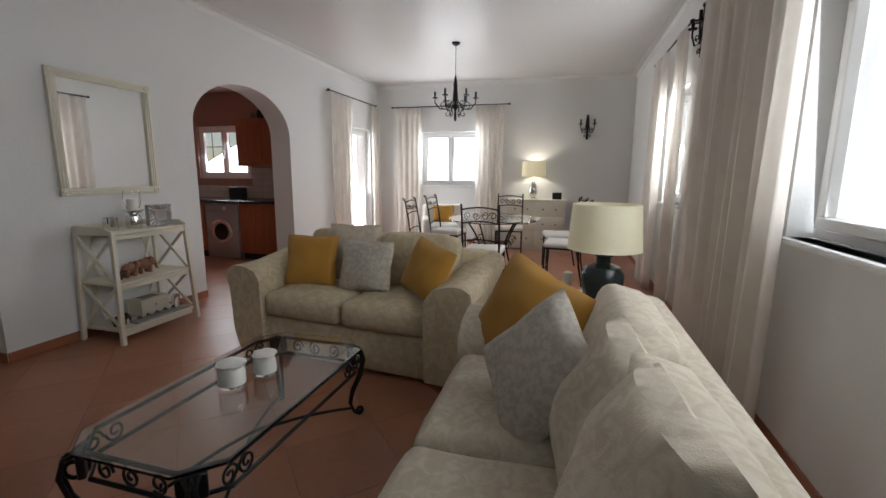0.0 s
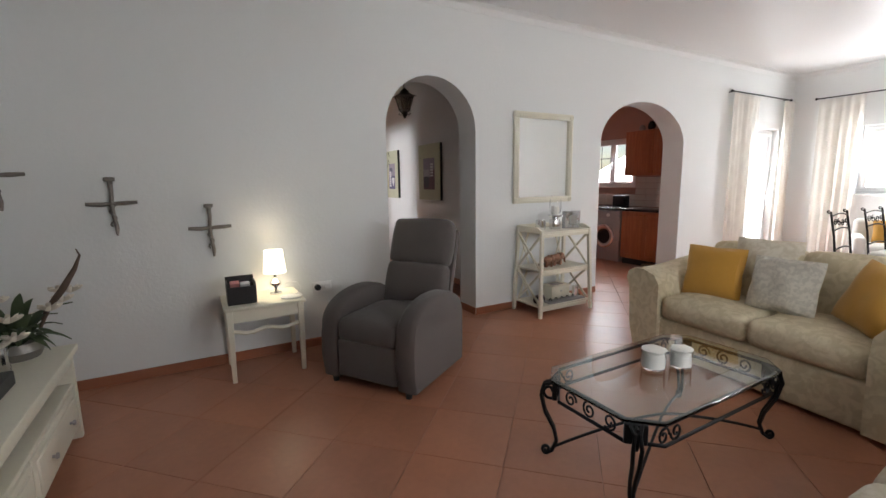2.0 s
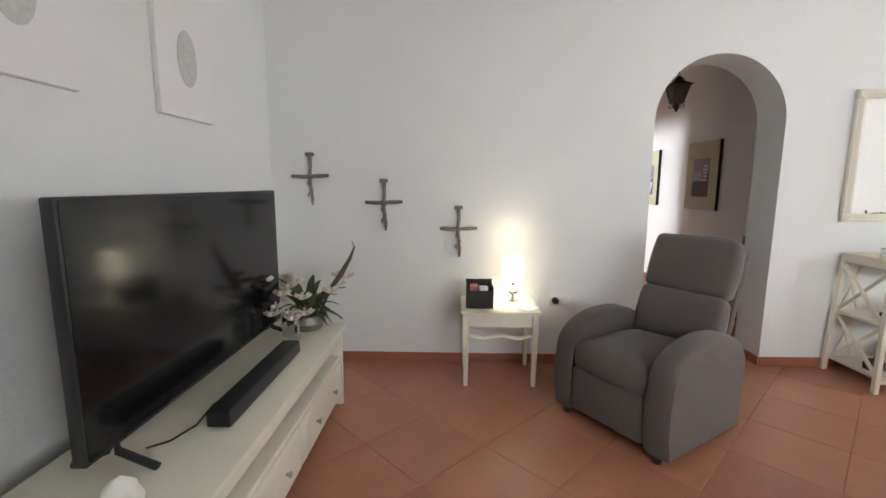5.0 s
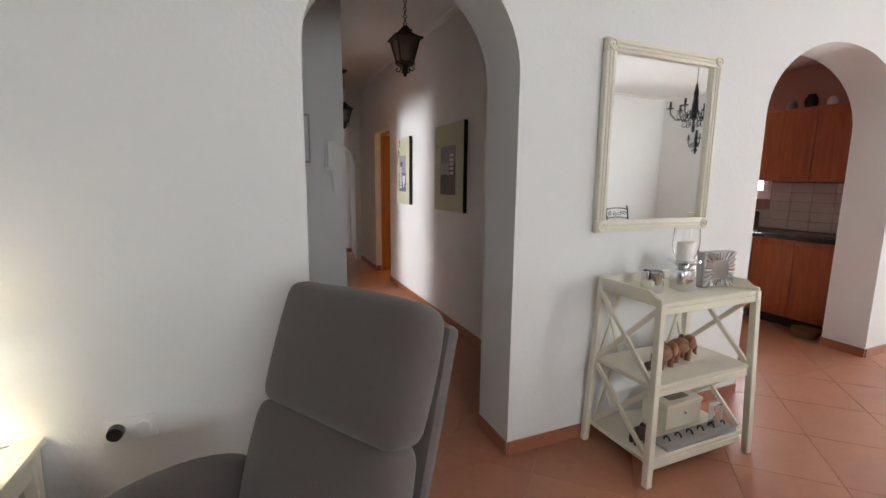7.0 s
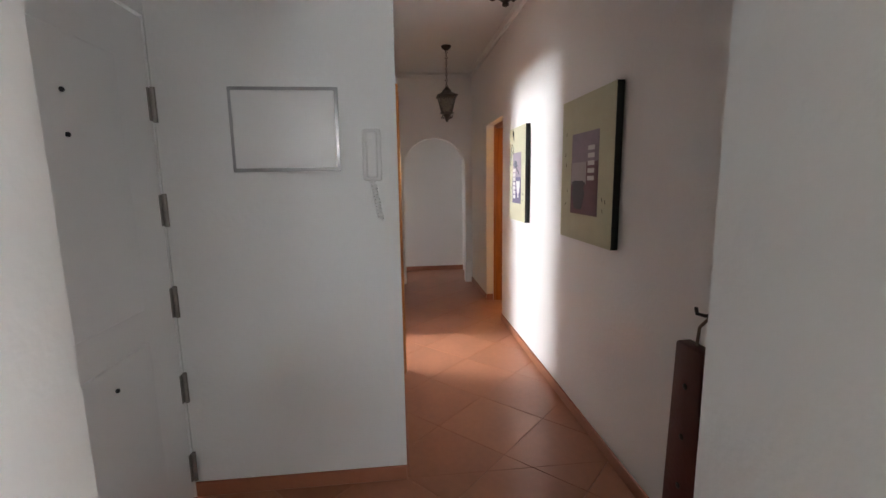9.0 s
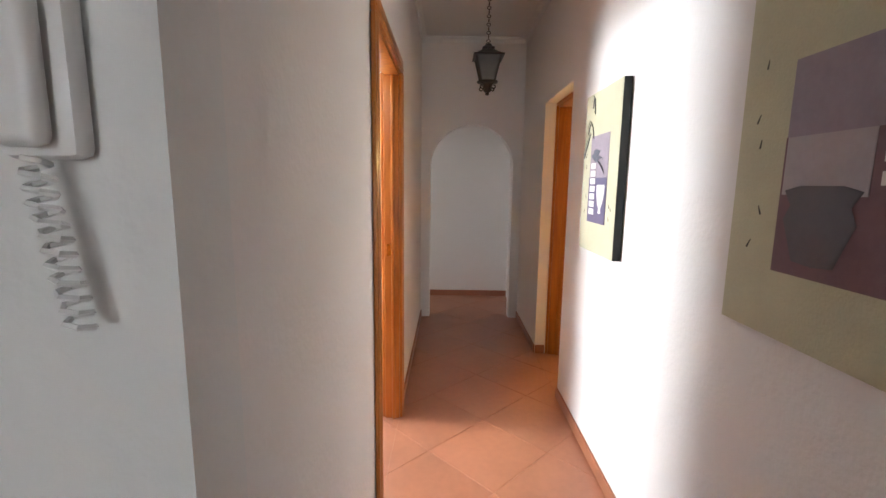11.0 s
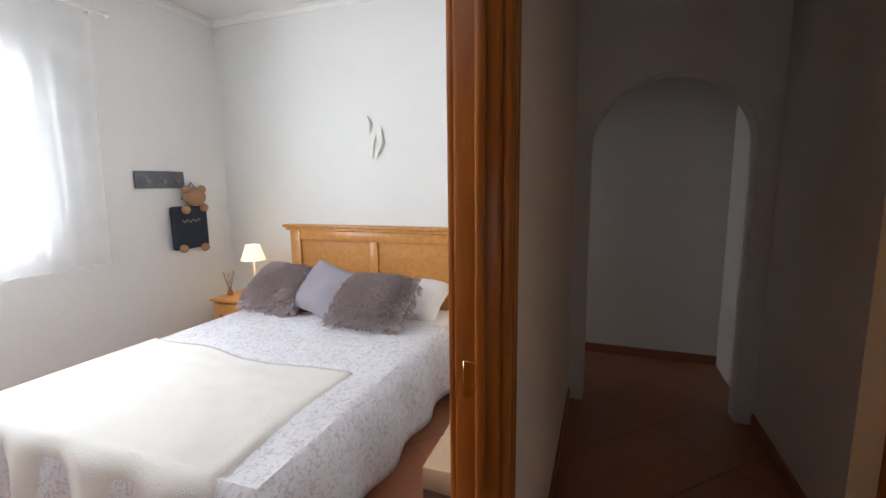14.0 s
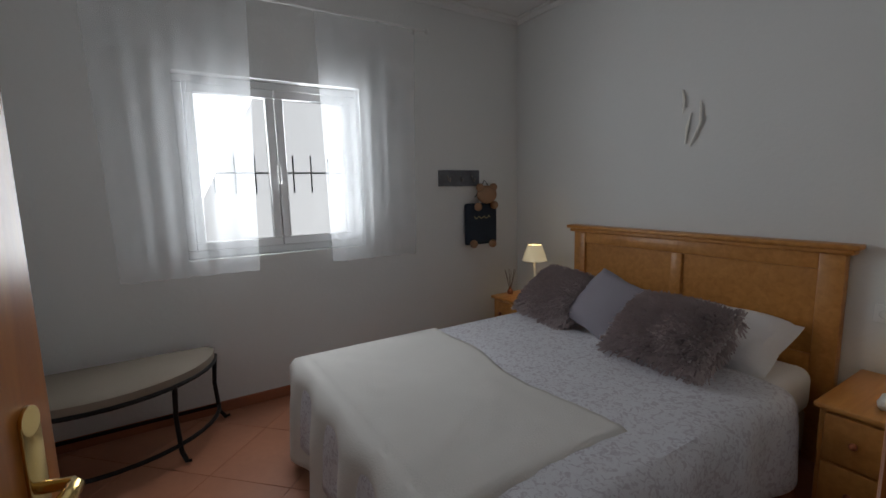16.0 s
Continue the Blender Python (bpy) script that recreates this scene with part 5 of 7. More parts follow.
def canvas_art(x0, x1, z0, z1, palette, label, kind):
    p = thing("canvas_picture", pose((x0 + x1) / 2, 2.46, (z0 + z1) / 2, 0, 0, 180), label, "picture", "hall canvases")
    w, h = (x1 - x0) / 2, (z1 - z0) / 2
    bm = bmesh.new()
    box(bm, -w, 0.004, -h, w, 0.04, h, 0.002, 1)
    part("stretcher", bm, CEDGE, p, "dark painted canvas edge")
    bm = bmesh.new()
    box(bm, -w + 0.001, 0.04, -h + 0.001, w - 0.001, 0.042, h - 0.001)
    part("canvas", bm, CANVAS, p)
    bm = bmesh.new()
    strip(bm, -w * 0.52, -h * 0.62, w * 0.52, h * 0.46 if kind == "palm" else h * 0.5, 0.0425)
    part("print", bm, MAUVE, p)
    if kind == "palm":
        bm = bmesh.new()
        strip(bm, -w * 0.52, -h * 0.62, w * 0.52, -h * 0.06, 0.0445)
        part("print", bm, palette, p)
        for i in range(7):
            bm = bmesh.new()
            z = -h * 0.52 + i * h * 0.095
            strip(bm, w * 0.12 - 0.004 * i * 0, z, w * 0.42, z + h * 0.075, 0.0465)
            part("stripe", bm, PALEP, p)
        bm = bmesh.new()
        lathe(bm, [(0, -0.10), (0.02, -0.098), (0.014, -0.075), (0.036, -0.05), (0.052, -0.005), (0.056, 0.03), (0.046, 0.037), (0, 0.037)], 18, m=Matrix.Translation((-w * 0.22, 0.047, -h * 0.24)) @ Matrix.Diagonal((1, 0.03, 1, 1)))
        part("vase_print", bm, PALEP, p)
        rg = random.Random(7)
        for j in range(5):
            a0 = 0.9 + j * 0.55
            bm = bmesh.new()
            c = Vector((w * 0.12, 0.0475, h * 0.14))
            pts = [c + Vector((0.10 * t * math.cos(a0), 0, 0.11 * t * math.sin(a0) - 0.05 * t * t)) for t in (0, 0.4, 0.8, 1.15)]
            tube(bm, pts, [0.004, 0.014, 0.01, 0.002], 6, 0.1)
            part("palm_leaf", bm, mat("slate_leaf_print", (0.15, 0.16, 0.2), 0.8) if j == 0 else bpy.data.materials["slate_leaf_print"], p)
        for j in range(3):
            bm = bmesh.new()
            pts = [Vector((w * (0.98 - 0.22 * j) - 0.09 * t * (1 if j < 2 else 0.4), 0.0435, h * 0.2 + 0.12 * j + 0.22 * t - (0.25 * t * t if j else 0.1 * t))) for t in [i / 8 for i in range(9)]]
            tube(bm, pts, 0.0035, 6, 0.3)
            for q in pts[1:]:
                tube(bm, [q, q + Vector((0.022, 0, 0.016))], 0.003, 5, 0.3)
            part("frond", bm, INK, p)
    else:
        bm = bmesh.new()
        strip(bm, -w * 0.52, -h * 0.62, w * 0.52, h * 0.1, 0.0445)
        part("print", bm, palette, p)
        for i in range(5):
            bm = bmesh.new()
            z = -h * 0.15 + i * h * 0.1
            strip(bm, -w * 0.4, z, -w * 0.16, z + h * 0.06, 0.0465)
            part("stripe", bm, PALEP, p)
        bm = bmesh.new()
        strip(bm, -w * 0.1, -h * 0.2, w * 0.5, h * 0.1, 0.0455)
        part("print", bm, mat("lilac_print", (0.42, 0.37, 0.40), 0.85, vary=0.2, scale=12), p)
        bm = bmesh.new()
        lathe(bm, [(0, -0.09), (0.05, -0.085), (0.085, 0.0), (0.07, 0.03), (0.09, 0.06), (0.05, 0.07), (0, 0.06)], 18, m=Matrix.Translation((w * 0.2, 0.047, -h * 0.33)) @ Matrix.Diagonal((1, 0.03, 1, 1)))
        part("pot_print", bm, mat("grey_pot_print", (0.12, 0.11, 0.13), 0.8, vary=0.2), p)
    rg = random.Random(3)
    for j in range(8):
        bm = bmesh.new()
        x, z = rg.choice((-1, 1)) * rg.uniform(0.62, 0.9) * w, rg.uniform(-0.6, 0.6) * h
        tube(bm, [(x, 0.0425, z), (x + rg.uniform(-0.01, 0.01), 0.0425, z + 0.02)], [0.0025, 0.001], 5, 0.3)
        part("fleck", bm, INK, p)


canvas_art(-6.01, -5.36, 1.11, 1.90, DUSK, "stretched canvas of a pot on yellow-green, dark edges", "pot")
canvas_art(-7.27, -6.79, 1.11, 1.89, mat("violet_print", (0.13, 0.11, 0.19), 0.85, vary=0.2, scale=8), "stretched canvas of a palm, stripes and a cup", "palm")

fb = thing("fuse_box", pose(-5.35, 0.94, 1.68), "flat white fuse-box cover with a thin frame", "fuse box")
bm = bmesh.new()
box(bm, 0.001, -0.225, -0.175, 0.012, 0.225, 0.175, 0.004, 2)
part("frame", bm, STEEL, fb)
bm = bmesh.new()
box(bm, 0.011, -0.21, -0.16, 0.02, 0.21, 0.16, 0.006, 2)
part("cover", bm, WHITE, fb)
ic = thing("intercom", pose(-5.35, 1.30, 1.56), "white wall intercom handset with a coiled cord", "intercom")
bm = bmesh.new()
box(bm, 0.001, -0.04, -0.1, 0.03, 0.04, 0.12, 0.01, 2)
part("body", bm, WHITE, ic)
bm = bmesh.new()
box(bm, 0.03, -0.025, -0.09, 0.055, 0.025, 0.11, 0.012, 3)
part("handset", bm, WHITE, ic)
bm = bmesh.new()
pts = [(0.035 + 0.012 * math.cos(i * 1.2), 0.0 + 0.03 * i / 60 + 0.012 * math.sin(i * 1.2), -0.1 - 0.17 * i / 60) for i in range(61)]
tube(bm, pts, 0.0035, 5)
part("cord", bm, WHITE, ic)

LGLASS = glass_mat("smoky_lantern_glass", (0.55, 0.50, 0.45), 0.25)
BRONZE = mat("dark_bronze", (0.035, 0.024, 0.018), 0.45, 0.6, vary=0.3, bump=0.2)


def lantern(x, y, ztop, zbot):
    t = thing("hall_lantern", pose(x, y, zbot) @ Matrix.Diagonal((1.25, 1.25, 1, 1)), "dark bronze four-sided hanging lantern with smoky glass", "ceiling lamp", "hall lanterns")
    H_ = ztop - zbot
    bm = bmesh.new()
    lathe(bm, [(0, H_), (0.045, H_), (0.04, H_ - 0.02), (0.015, H_ - 0.045), (0, H_ - 0.045)], 16)
    part("canopy", bm, BRONZE, t)
    n = max(3, int((H_ - 0.40) / 0.028))
    bm = bmesh.new()
    for i in range(n):
        z = H_ - 0.05 - i * (H_ - 0.42) / n
        u = (1, 0, 0) if i % 2 else (0, 1, 0)
        tube(bm, spiral((0, 0, z - 0.014), u, (0, 0, 1), 0.011, 0.011, 0, 6.28, 8), 0.0028, 5)
    part("chain", bm, BRONZE, t)
    rot = Matrix.Rotation(radians(45), 4, "Z")
    bm = bmesh.new()
    lathe(bm, [(0, 0.37), (0.02, 0.365), (0.03, 0.345), (0.05, 0.335), (0.05, 0.328), (0.035, 0.325), (0.09, 0.29), (0.125, 0.275), (0.125, 0.268), (0, 0.268)], 4, m=rot)
    part("roof", bm, BRONZE, t)
    for k in range(4):
        a = math.pi / 4 + k * math.pi / 2
        b = a + math.pi / 2
        P = [Vector((0.098 * math.cos(a), 0.098 * math.sin(a), 0.266)), Vector((0.055 * math.cos(a), 0.055 * math.sin(a), 0.10))]
        Q = [Vector((0.098 * math.cos(b), 0.098 * math.sin(b), 0.266)), Vector((0.055 * math.cos(b), 0.055 * math.sin(b), 0.10))]
        bm = bmesh.new()
        tube(bm, P, 0.006, 6)
        part("corner_bar", bm, BRONZE, t)
        bm = bmesh.new()
        o = (P[0] + Q[0]).normalized() * -0.003
        o.z = 0
        f1 = [bm.verts.new(p) for p in (P[0], Q[0], Q[1], P[1])]
        f2 = [bm.verts.new(p + o) for p in (P[0], Q[0], Q[1], P[1])]
        bm.faces.new(f1)
        bm.faces.new(f2[::-1])
        for i in range(4):
            bm.faces.new((f1[i], f1[(i + 1) % 4], f2[(i + 1) % 4], f2[i]))
        part("pane", bm, LGLASS, t, "smoky lantern glass", False).visible_shadow = False
        bm = bmesh.new()
        d = Vector((math.cos(a), math.sin(a), 0))
        tube(bm, spiral(d * 0.05 + Vector((0, 0, 0.06)), d, (0, 0, 1), 0.026, 0.006, 1.6, 8.0), 0.004, 6)
        part("scroll", bm, BRONZE, t)
    bm = bmesh.new()
    lathe(bm, [(0, 0.105), (0.062, 0.102), (0.062, 0.094), (0.025, 0.085), (0.018, 0.05), (0.024, 0.035), (0.01, 0.02), (0.012, 0.008), (0, 0.0)], 16)
    part("finial", bm, BRONZE, t)


lantern(-5.30, 1.88, HH, 2.17)
lantern(-8.28, 1.975, HH, 2.09)

RED = mat("dark_red_leather", (0.09, 0.022, 0.018), 0.45, vary=0.3, scale=14, bump=0.3)
ub = thing("hanging_case", pose(-4.64, 2.36, 0.05, 0, 0, 0), "narrow dark-red leather case hanging from a wall hook", "case")
bm = bmesh.new()
vs = box(bm, -0.095, -0.03, 0.0, 0.095, 0.03, 0.86, 0.012, 2)
for v in vs:
    if v.co.z > 0.8:
        v.co.x *= 0.7
part("body", bm, RED, ub)
for z in (0.18, 0.36, 0.54, 0.72):
    bm = bmesh.new()
    bmesh.ops.create_uvsphere(bm, u_segments=10, v_segments=6, radius=0.011, matrix=Matrix.Translation((-0.0, -0.031, z)) @ Matrix.Diagonal((1, 0.4, 1, 1)))
    part("stud", bm, BLACK, ub)
bm = bmesh.new()
tube(bm, [(0.0, 0, 0.86), (0.02, -0.01, 0.93), (0.04, 0.02, 0.98)], 0.005, 6)
part("strap", bm, TWIG, ub)
bm = bmesh.new()
tube(bm, [(0.03, 0.055, 0.98), (0.03, 0.0, 0.97), (0.03, -0.03, 0.98), (0.03, -0.035, 1.0)], 0.006, 8)
part("hook", bm, IRON, ub)

# ---- kitchen ----
def cabinet(x0, x1, y0, y1, z0, z1, doors, label, plinth=0.0):
    c = thing("kitchen_cabinet", Matrix(), label, "cabinet", "kitchen cabinets")
    bm = bmesh.new()
    box(bm, x0 + 0.001, y0 + 0.02, z0 + plinth, x1 - 0.001, y1, z1, 0.002, 1)
    part("body", bm, KWOOD, c)
    if plinth:
        bm = bmesh.new()
        box(bm, x0 + 0.001, y0 + 0.06, z0, x1 - 0.001, y0 + 0.09, z0 + plinth - 0.002)
        part("plinth", bm, BLACK, c, "black plinth", False)
    w = (x1 - x0) / doors
    for i in range(doors):
        a, b = x0 + i * w + 0.003, x0 + (i + 1) * w - 0.003
        bm = bmesh.new()
        box(bm, a, y0, z0 + plinth + 0.003, b, y0 + 0.019, z1 - 0.003, 0.004, 2)
        box(bm, a + 0.06, y0 - 0.006, z0 + plinth + 0.07, b - 0.06, y0 + 0.01, z1 - 0.07, 0.012, 3)
        d = part("door", bm, KWOOD, c)
        bm = bmesh.new()
        zz = z1 - 0.06 if plinth else z0 + 0.06
        bmesh.ops.create_uvsphere(bm, u_segments=10, v_segments=8, radius=0.012, matrix=Matrix.Translation(((b - 0.03) if i % 2 == 0 else (a + 0.03), y0 - 0.012, zz)))
        part("knob", bm, BRASS, d)


KL = "cherry-stained wooden kitchen base cabinet with panelled doors"
cabinet(-4.80, -4.02, 5.48, 6.115, 0, 0.86, 2, KL, 0.1)
cabinet(-6.88, -5.45, 5.48, 6.115, 0, 0.86, 3, KL, 0.1)
cabinet(-5.04, -4.02, 5.80, 6.115, 1.42, 2.14, 2, "cherry-stained wooden wall cabinet with panelled doors")
bm = bmesh.new()
box(bm, -6.89, 5.45, 0.862, -4.01, 6.118, 0.90, 0.006, 2)
solo("kitchen_worktop", bm, GRANITE, Matrix(), "polished black granite worktop on the cabinets", "worktop")
KT = mat("glossy_kitchen_tile", (0.60, 0.55, 0.50), 0.2, vary=0.08, spread=0.3)
bt = thing("trim_backsplash", Matrix(), "glossy beige wall tiles above the worktop", "tiles", kind="structure")
bm0 = bmesh.new()
box(bm0, 0, 0, 0, 0.196, 0.008, 0.096, 0.002, 1)
tile_me = finish("tile", bm0, KT)
for i in range(14):
    for j in range(5):
        o = new("tile", tile_me)
        o.parent = bt
        o.location = (-6.84 + i * 0.2, 6.111, 0.905 + j * 0.1)
        if -6.15 < o.location.x + 0.1 < -5.0 and o.location.z > 1.1:
            bpy.data.objects.remove(o)
wm = thing("washing_machine", pose(-5.125, 5.47, 0), "grey front-loading washing machine under the worktop", "washing machine")
bm = bmesh.new()
box(bm, -0.3, 0.0, 0.01, 0.3, 0.56, 0.85, 0.012, 2)
part("housing", bm, STEEL, wm)
bm = bmesh.new()
box(bm, -0.29, -0.012, 0.72, 0.29, 0.002, 0.84, 0.005, 2)
part("control_panel", bm, STEEL, wm)
RX = Matrix.Rotation(radians(90), 4, "X")
bm = bmesh.new()
lathe(bm, [(0.13, 0.002), (0.2, 0.002), (0.2, 0.02), (0.17, 0.035), (0.13, 0.02), (0.13, 0.002)], 32, m=Matrix.Translation((0, 0, 0.42)) @ RX)
dr = part("door", bm, CHROME, wm, "chrome door ring")
bm = bmesh.new()
lathe(bm, [(0, 0.012), (0.06, 0.01), (0.132, 0.016), (0.132, 0.004), (0, 0.004)], 28, m=Matrix.Translation((0, 0, 0.42)) @ RX)
part("porthole", bm, SCREEN, dr, "dark porthole glass")
bm = bmesh.new()
lathe(bm, [(0, 0.03), (0.03, 0.028), (0.032, 0.012), (0, 0.012)], 20, m=Matrix.Translation((0.08, 0, 0.78)) @ RX)
part("dial", bm, WHITE, wm)
for x, r, h, mt in ((-4.85, 0.05, 0.1, PEWTER), (-4.68, 0.06, 0.14, GRANITE), (-4.5, 0.045, 0.09, WAX), (-4.3, 0.07, 0.13, GRANITE)):
    bm = bmesh.new()
    lathe(bm, [(0, 0), (r * 0.7, 0), (r, h * 0.4), (r * 0.85, h * 0.8), (r * 0.6, h * 0.85), (r * 0.62, h), (r * 0.5, h), (r * 0.5, h * 0.8), (0, h * 0.6)], 16)
    solo("ceramic_pot", bm, mt, pose(x, 5.95, 2.141), "small ceramic pot on top of the wall cabinet", "pot", "pots on the cabinet")
bm = bmesh.new()
box(bm, -0.12, -0.08, 0, 0.12, 0.08, 0.19, 0.02, 3)
solo("toaster", bm, BLACK, pose(-5.2, 5.95, 0.901), "dark kitchen appliance below the window", "appliance")
bk = bmesh.new()
lathe(bk, [(0, 0), (0.09, 0), (0.11, 0.06), (0.115, 0.075), (0.105, 0.075), (0.085, 0.012), (0, 0.012)], 20)
solo("wicker_basket", bk, mat("brown_wicker", (0.20, 0.11, 0.06), 0.8, vary=0.4, fine=120, bump=0.8), pose(-4.18, 5.38, 0), "low brown wicker bowl on the kitchen floor", "basket")

# ---- dining end ----
SEATW = mat("white_seat_cloth", (0.76, 0.73, 0.68), 0.9, vary=0.05, bump=0.3, fine=150)
dt = thing("dining_table", pose(-0.95, 5.75, 0), "glass dining table on black wrought iron", "dining table")
bm = bmesh.new()
lathe(bm, [(0, 0.735), (0.6, 0.735), (0.605, 0.74), (0.6, 0.747), (0, 0.747)], 40, m=Matrix.Diagonal((1.0, 1.25, 1, 1)))
part("tabletop", bm, TGLASS, dt, "clear glass top").visible_shadow = False
bm = bmesh.new()
tube(bm, [(0.42 * math.cos(a), 0.52 * math.sin(a), 0.722) for a in [i * math.pi / 18 for i in range(36)]], 0.011, 8, closed=True)
part("ring", bm, IRON, dt)
for k in range(4):
    a = math.pi / 4 + k * math.pi / 2
    d = Vector((math.cos(a), math.sin(a), 0))
    bm = bmesh.new()
    tube(bm, [d * 0.42 + Vector((0, 0, 0.72)), d * 0.3 + Vector((0, 0, 0.55)), d * 0.2 + Vector((0, 0, 0.35)), d * 0.26 + Vector((0, 0, 0.15)), d * 0.4 + Vector((0, 0, 0.012))], 0.012, 8)
    tube(bm, spiral(d * 0.3 + Vector((0, 0, 0.42)), d, (0, 0, 1), 0.08, 0.015, 0, 8), 0.007, 6)
    part("leg", bm, IRON, dt)

CH = thing("dining_chair", pose(-0.9, 4.75, 0, 0, 0, 180), "black wrought-iron dining chair with a white seat", "chair", "dining chairs")
for sx in (-1, 1):
    bm = bmesh.new()
    tube(bm, [(sx * 0.2, -0.2, 0.0), (sx * 0.2, -0.2, 0.2), (sx * 0.2, -0.19, 0.44)], 0.011, 8)
    part("leg", bm, IRON, CH)
    bm = bmesh.new()
    tube(bm, [(sx * 0.2, 0.26, 0.0), (sx * 0.2, 0.21, 0.25), (sx * 0.2, 0.2, 0.45), (sx * 0.2, 0.24, 0.75), (sx * 0.2, 0.29, 1.0)], 0.011, 8)
    tube(bm, spiral((sx * 0.2, 0.305, 1.0), (0, 1, 0), (0, 0, 1), 0.02, 0.006, 3.1, 9), 0.007, 6)
    part("leg", bm, IRON, CH)
for z, y in ((0.60, 0.218), (0.80, 0.248), (0.95, 0.278)):
    bm = bmesh.new()
    tube(bm, [(-0.2 + 0.04 * i, y, z + 0.025 * math.sin(math.pi * i / 10)) for i in range(11)], 0.008, 8)
    part("back_rail", bm, IRON, CH)
for i in range(4):
    bm = bmesh.new()
    x = -0.135 + 0.09 * i
    tube(bm, spiral((x, 0.262, 0.885), (1, 0, 0), (0, 0.15, 1), 0.042, 0.01, i * 1.6, i * 1.6 + 8), 0.005, 6)
    part("scroll", bm, IRON, CH)
bm = bmesh.new()
tube(bm, [(-0.2, -0.2, 0.44), (0.2, -0.2, 0.44), (0.2, 0.2, 0.44), (-0.2, 0.2, 0.44)], 0.01, 8, closed=True)
tube(bm, [(-0.2, -0.2, 0.18), (0.2, -0.2, 0.18)], 0.007, 6)
part("seat_frame", bm, IRON, CH)
bm = soft_block(0.43, 0.43, 0.06, 0.005, 0.02, rnd=0.025)
sc_ = part("seat", bm, SEATW, CH, "white upholstered seat")
sc_.location = (0, 0, 0.45)
for x, y, a in ((-1.75, 5.45, 90), (-0.05, 5.5, -95), (-0.1, 6.3, -80), (-0.9, 6.95, 5), (-1.7, 6.2, 85)):
    copy_thing(CH, pose(x, y, 0, 0, 0, a))

ar = thing("armchair", pose(-2.1, 7.35, 0, 0, 0, 20), "low white fabric armchair by the window", "armchair")
bm = bmesh.new()
box(bm, -0.36, -0.36, 0.06, 0.36, 0.36, 0.3, 0.03, 3)
part("base", bm, SEATW, ar)
c = part("seat", soft_block(0.5, 0.55, 0.16, 0.01, 0.03, seed=8), SEATW, ar)
c.location = (0, -0.06, 0.3)
for sx in (-1, 1):
    bm = bmesh.new()
    box(bm, sx * 0.31 - 0.065, -0.36, 0.06, sx * 0.31 + 0.065, 0.3, 0.58, 0.05, 4)
    part("arm", bm, SEATW, ar)
bm = bmesh.new()
box(bm, -0.36, 0.24, 0.06, 0.36, 0.40, 0.78, 0.06, 4)
part("backrest", bm, SEATW, ar)
for sx in (-1, 1):
    for sy in (-1, 1):
        bm = bmesh.new()
        lathe(bm, [(0, 0), (0.018, 0), (0.024, 0.06), (0, 0.06)], 10, (sx * 0.3, sy * 0.3, 0))
        part("foot", bm, BLACK, ar)
cushion(Matrix.Translation((-2.12, 7.42, 0.62)) @ pose(0, 0, 0, -18, 0, 20), 0.4, 0.36, 0.14, MUSTARD, "mustard-yellow cushion on the white armchair", 11)

ch = thing("chest_of_drawers", pose(-0.55, 7.96, 0), "white chest of drawers with small knobs", "chest of drawers")
bm = bmesh.new()
box(bm, -0.5, -0.22, 0.0, 0.5, 0.22, 0.86, 0.005, 1)
part("body", bm, CREAM, ch)
bm = bmesh.new()
box(bm, -0.52, -0.24, 0.862, 0.52, 0.23, 0.89, 0.006, 2)
part("top", bm, CREAM, ch)
for i in range(2):
    for j in range(3):
        bm = bmesh.new()
        x0, z0 = -0.48 + i * 0.485, 0.08 + j * 0.26
        box(bm, x0, -0.236, z0, x0 + 0.475, -0.221, z0 + 0.25, 0.004, 2)
        d = part("drawer", bm, CREAM, ch)
        for k in (0.13, 0.345):
            bm = bmesh.new()
            bmesh.ops.create_uvsphere(bm, u_segments=8, v_segments=6, radius=0.014, matrix=Matrix.Translation((x0 + k, -0.248, z0 + 0.125)))
            part("knob", bm, IRON, d)
table_lamp("chest_lamp", pose(-0.62, 7.98, 0.89), [(0, 0), (0.09, 0), (0.09, 0.015), (0.05, 0.03), (0.08, 0.12), (0.06, 0.24), (0.015, 0.33), (0.012, 0.42), (0, 0.42)], CHROME, ((0.21, 0.40), (0.20, 0.66)), SHADE_SOFT, "lamp with a wide cream drum shade, lit", 9, color=(1.0, 0.92, 0.82))
bm = bmesh.new()
box(bm, -0.08, -0.01, 0, 0.08, 0.012, 0.12, 0.004, 1, Matrix.Rotation(radians(-12), 4, "X"))
solo("photo_frame", bm, IRON, pose(-0.2, 7.95, 0.892), "small dark photo frame on the chest", "picture frame")


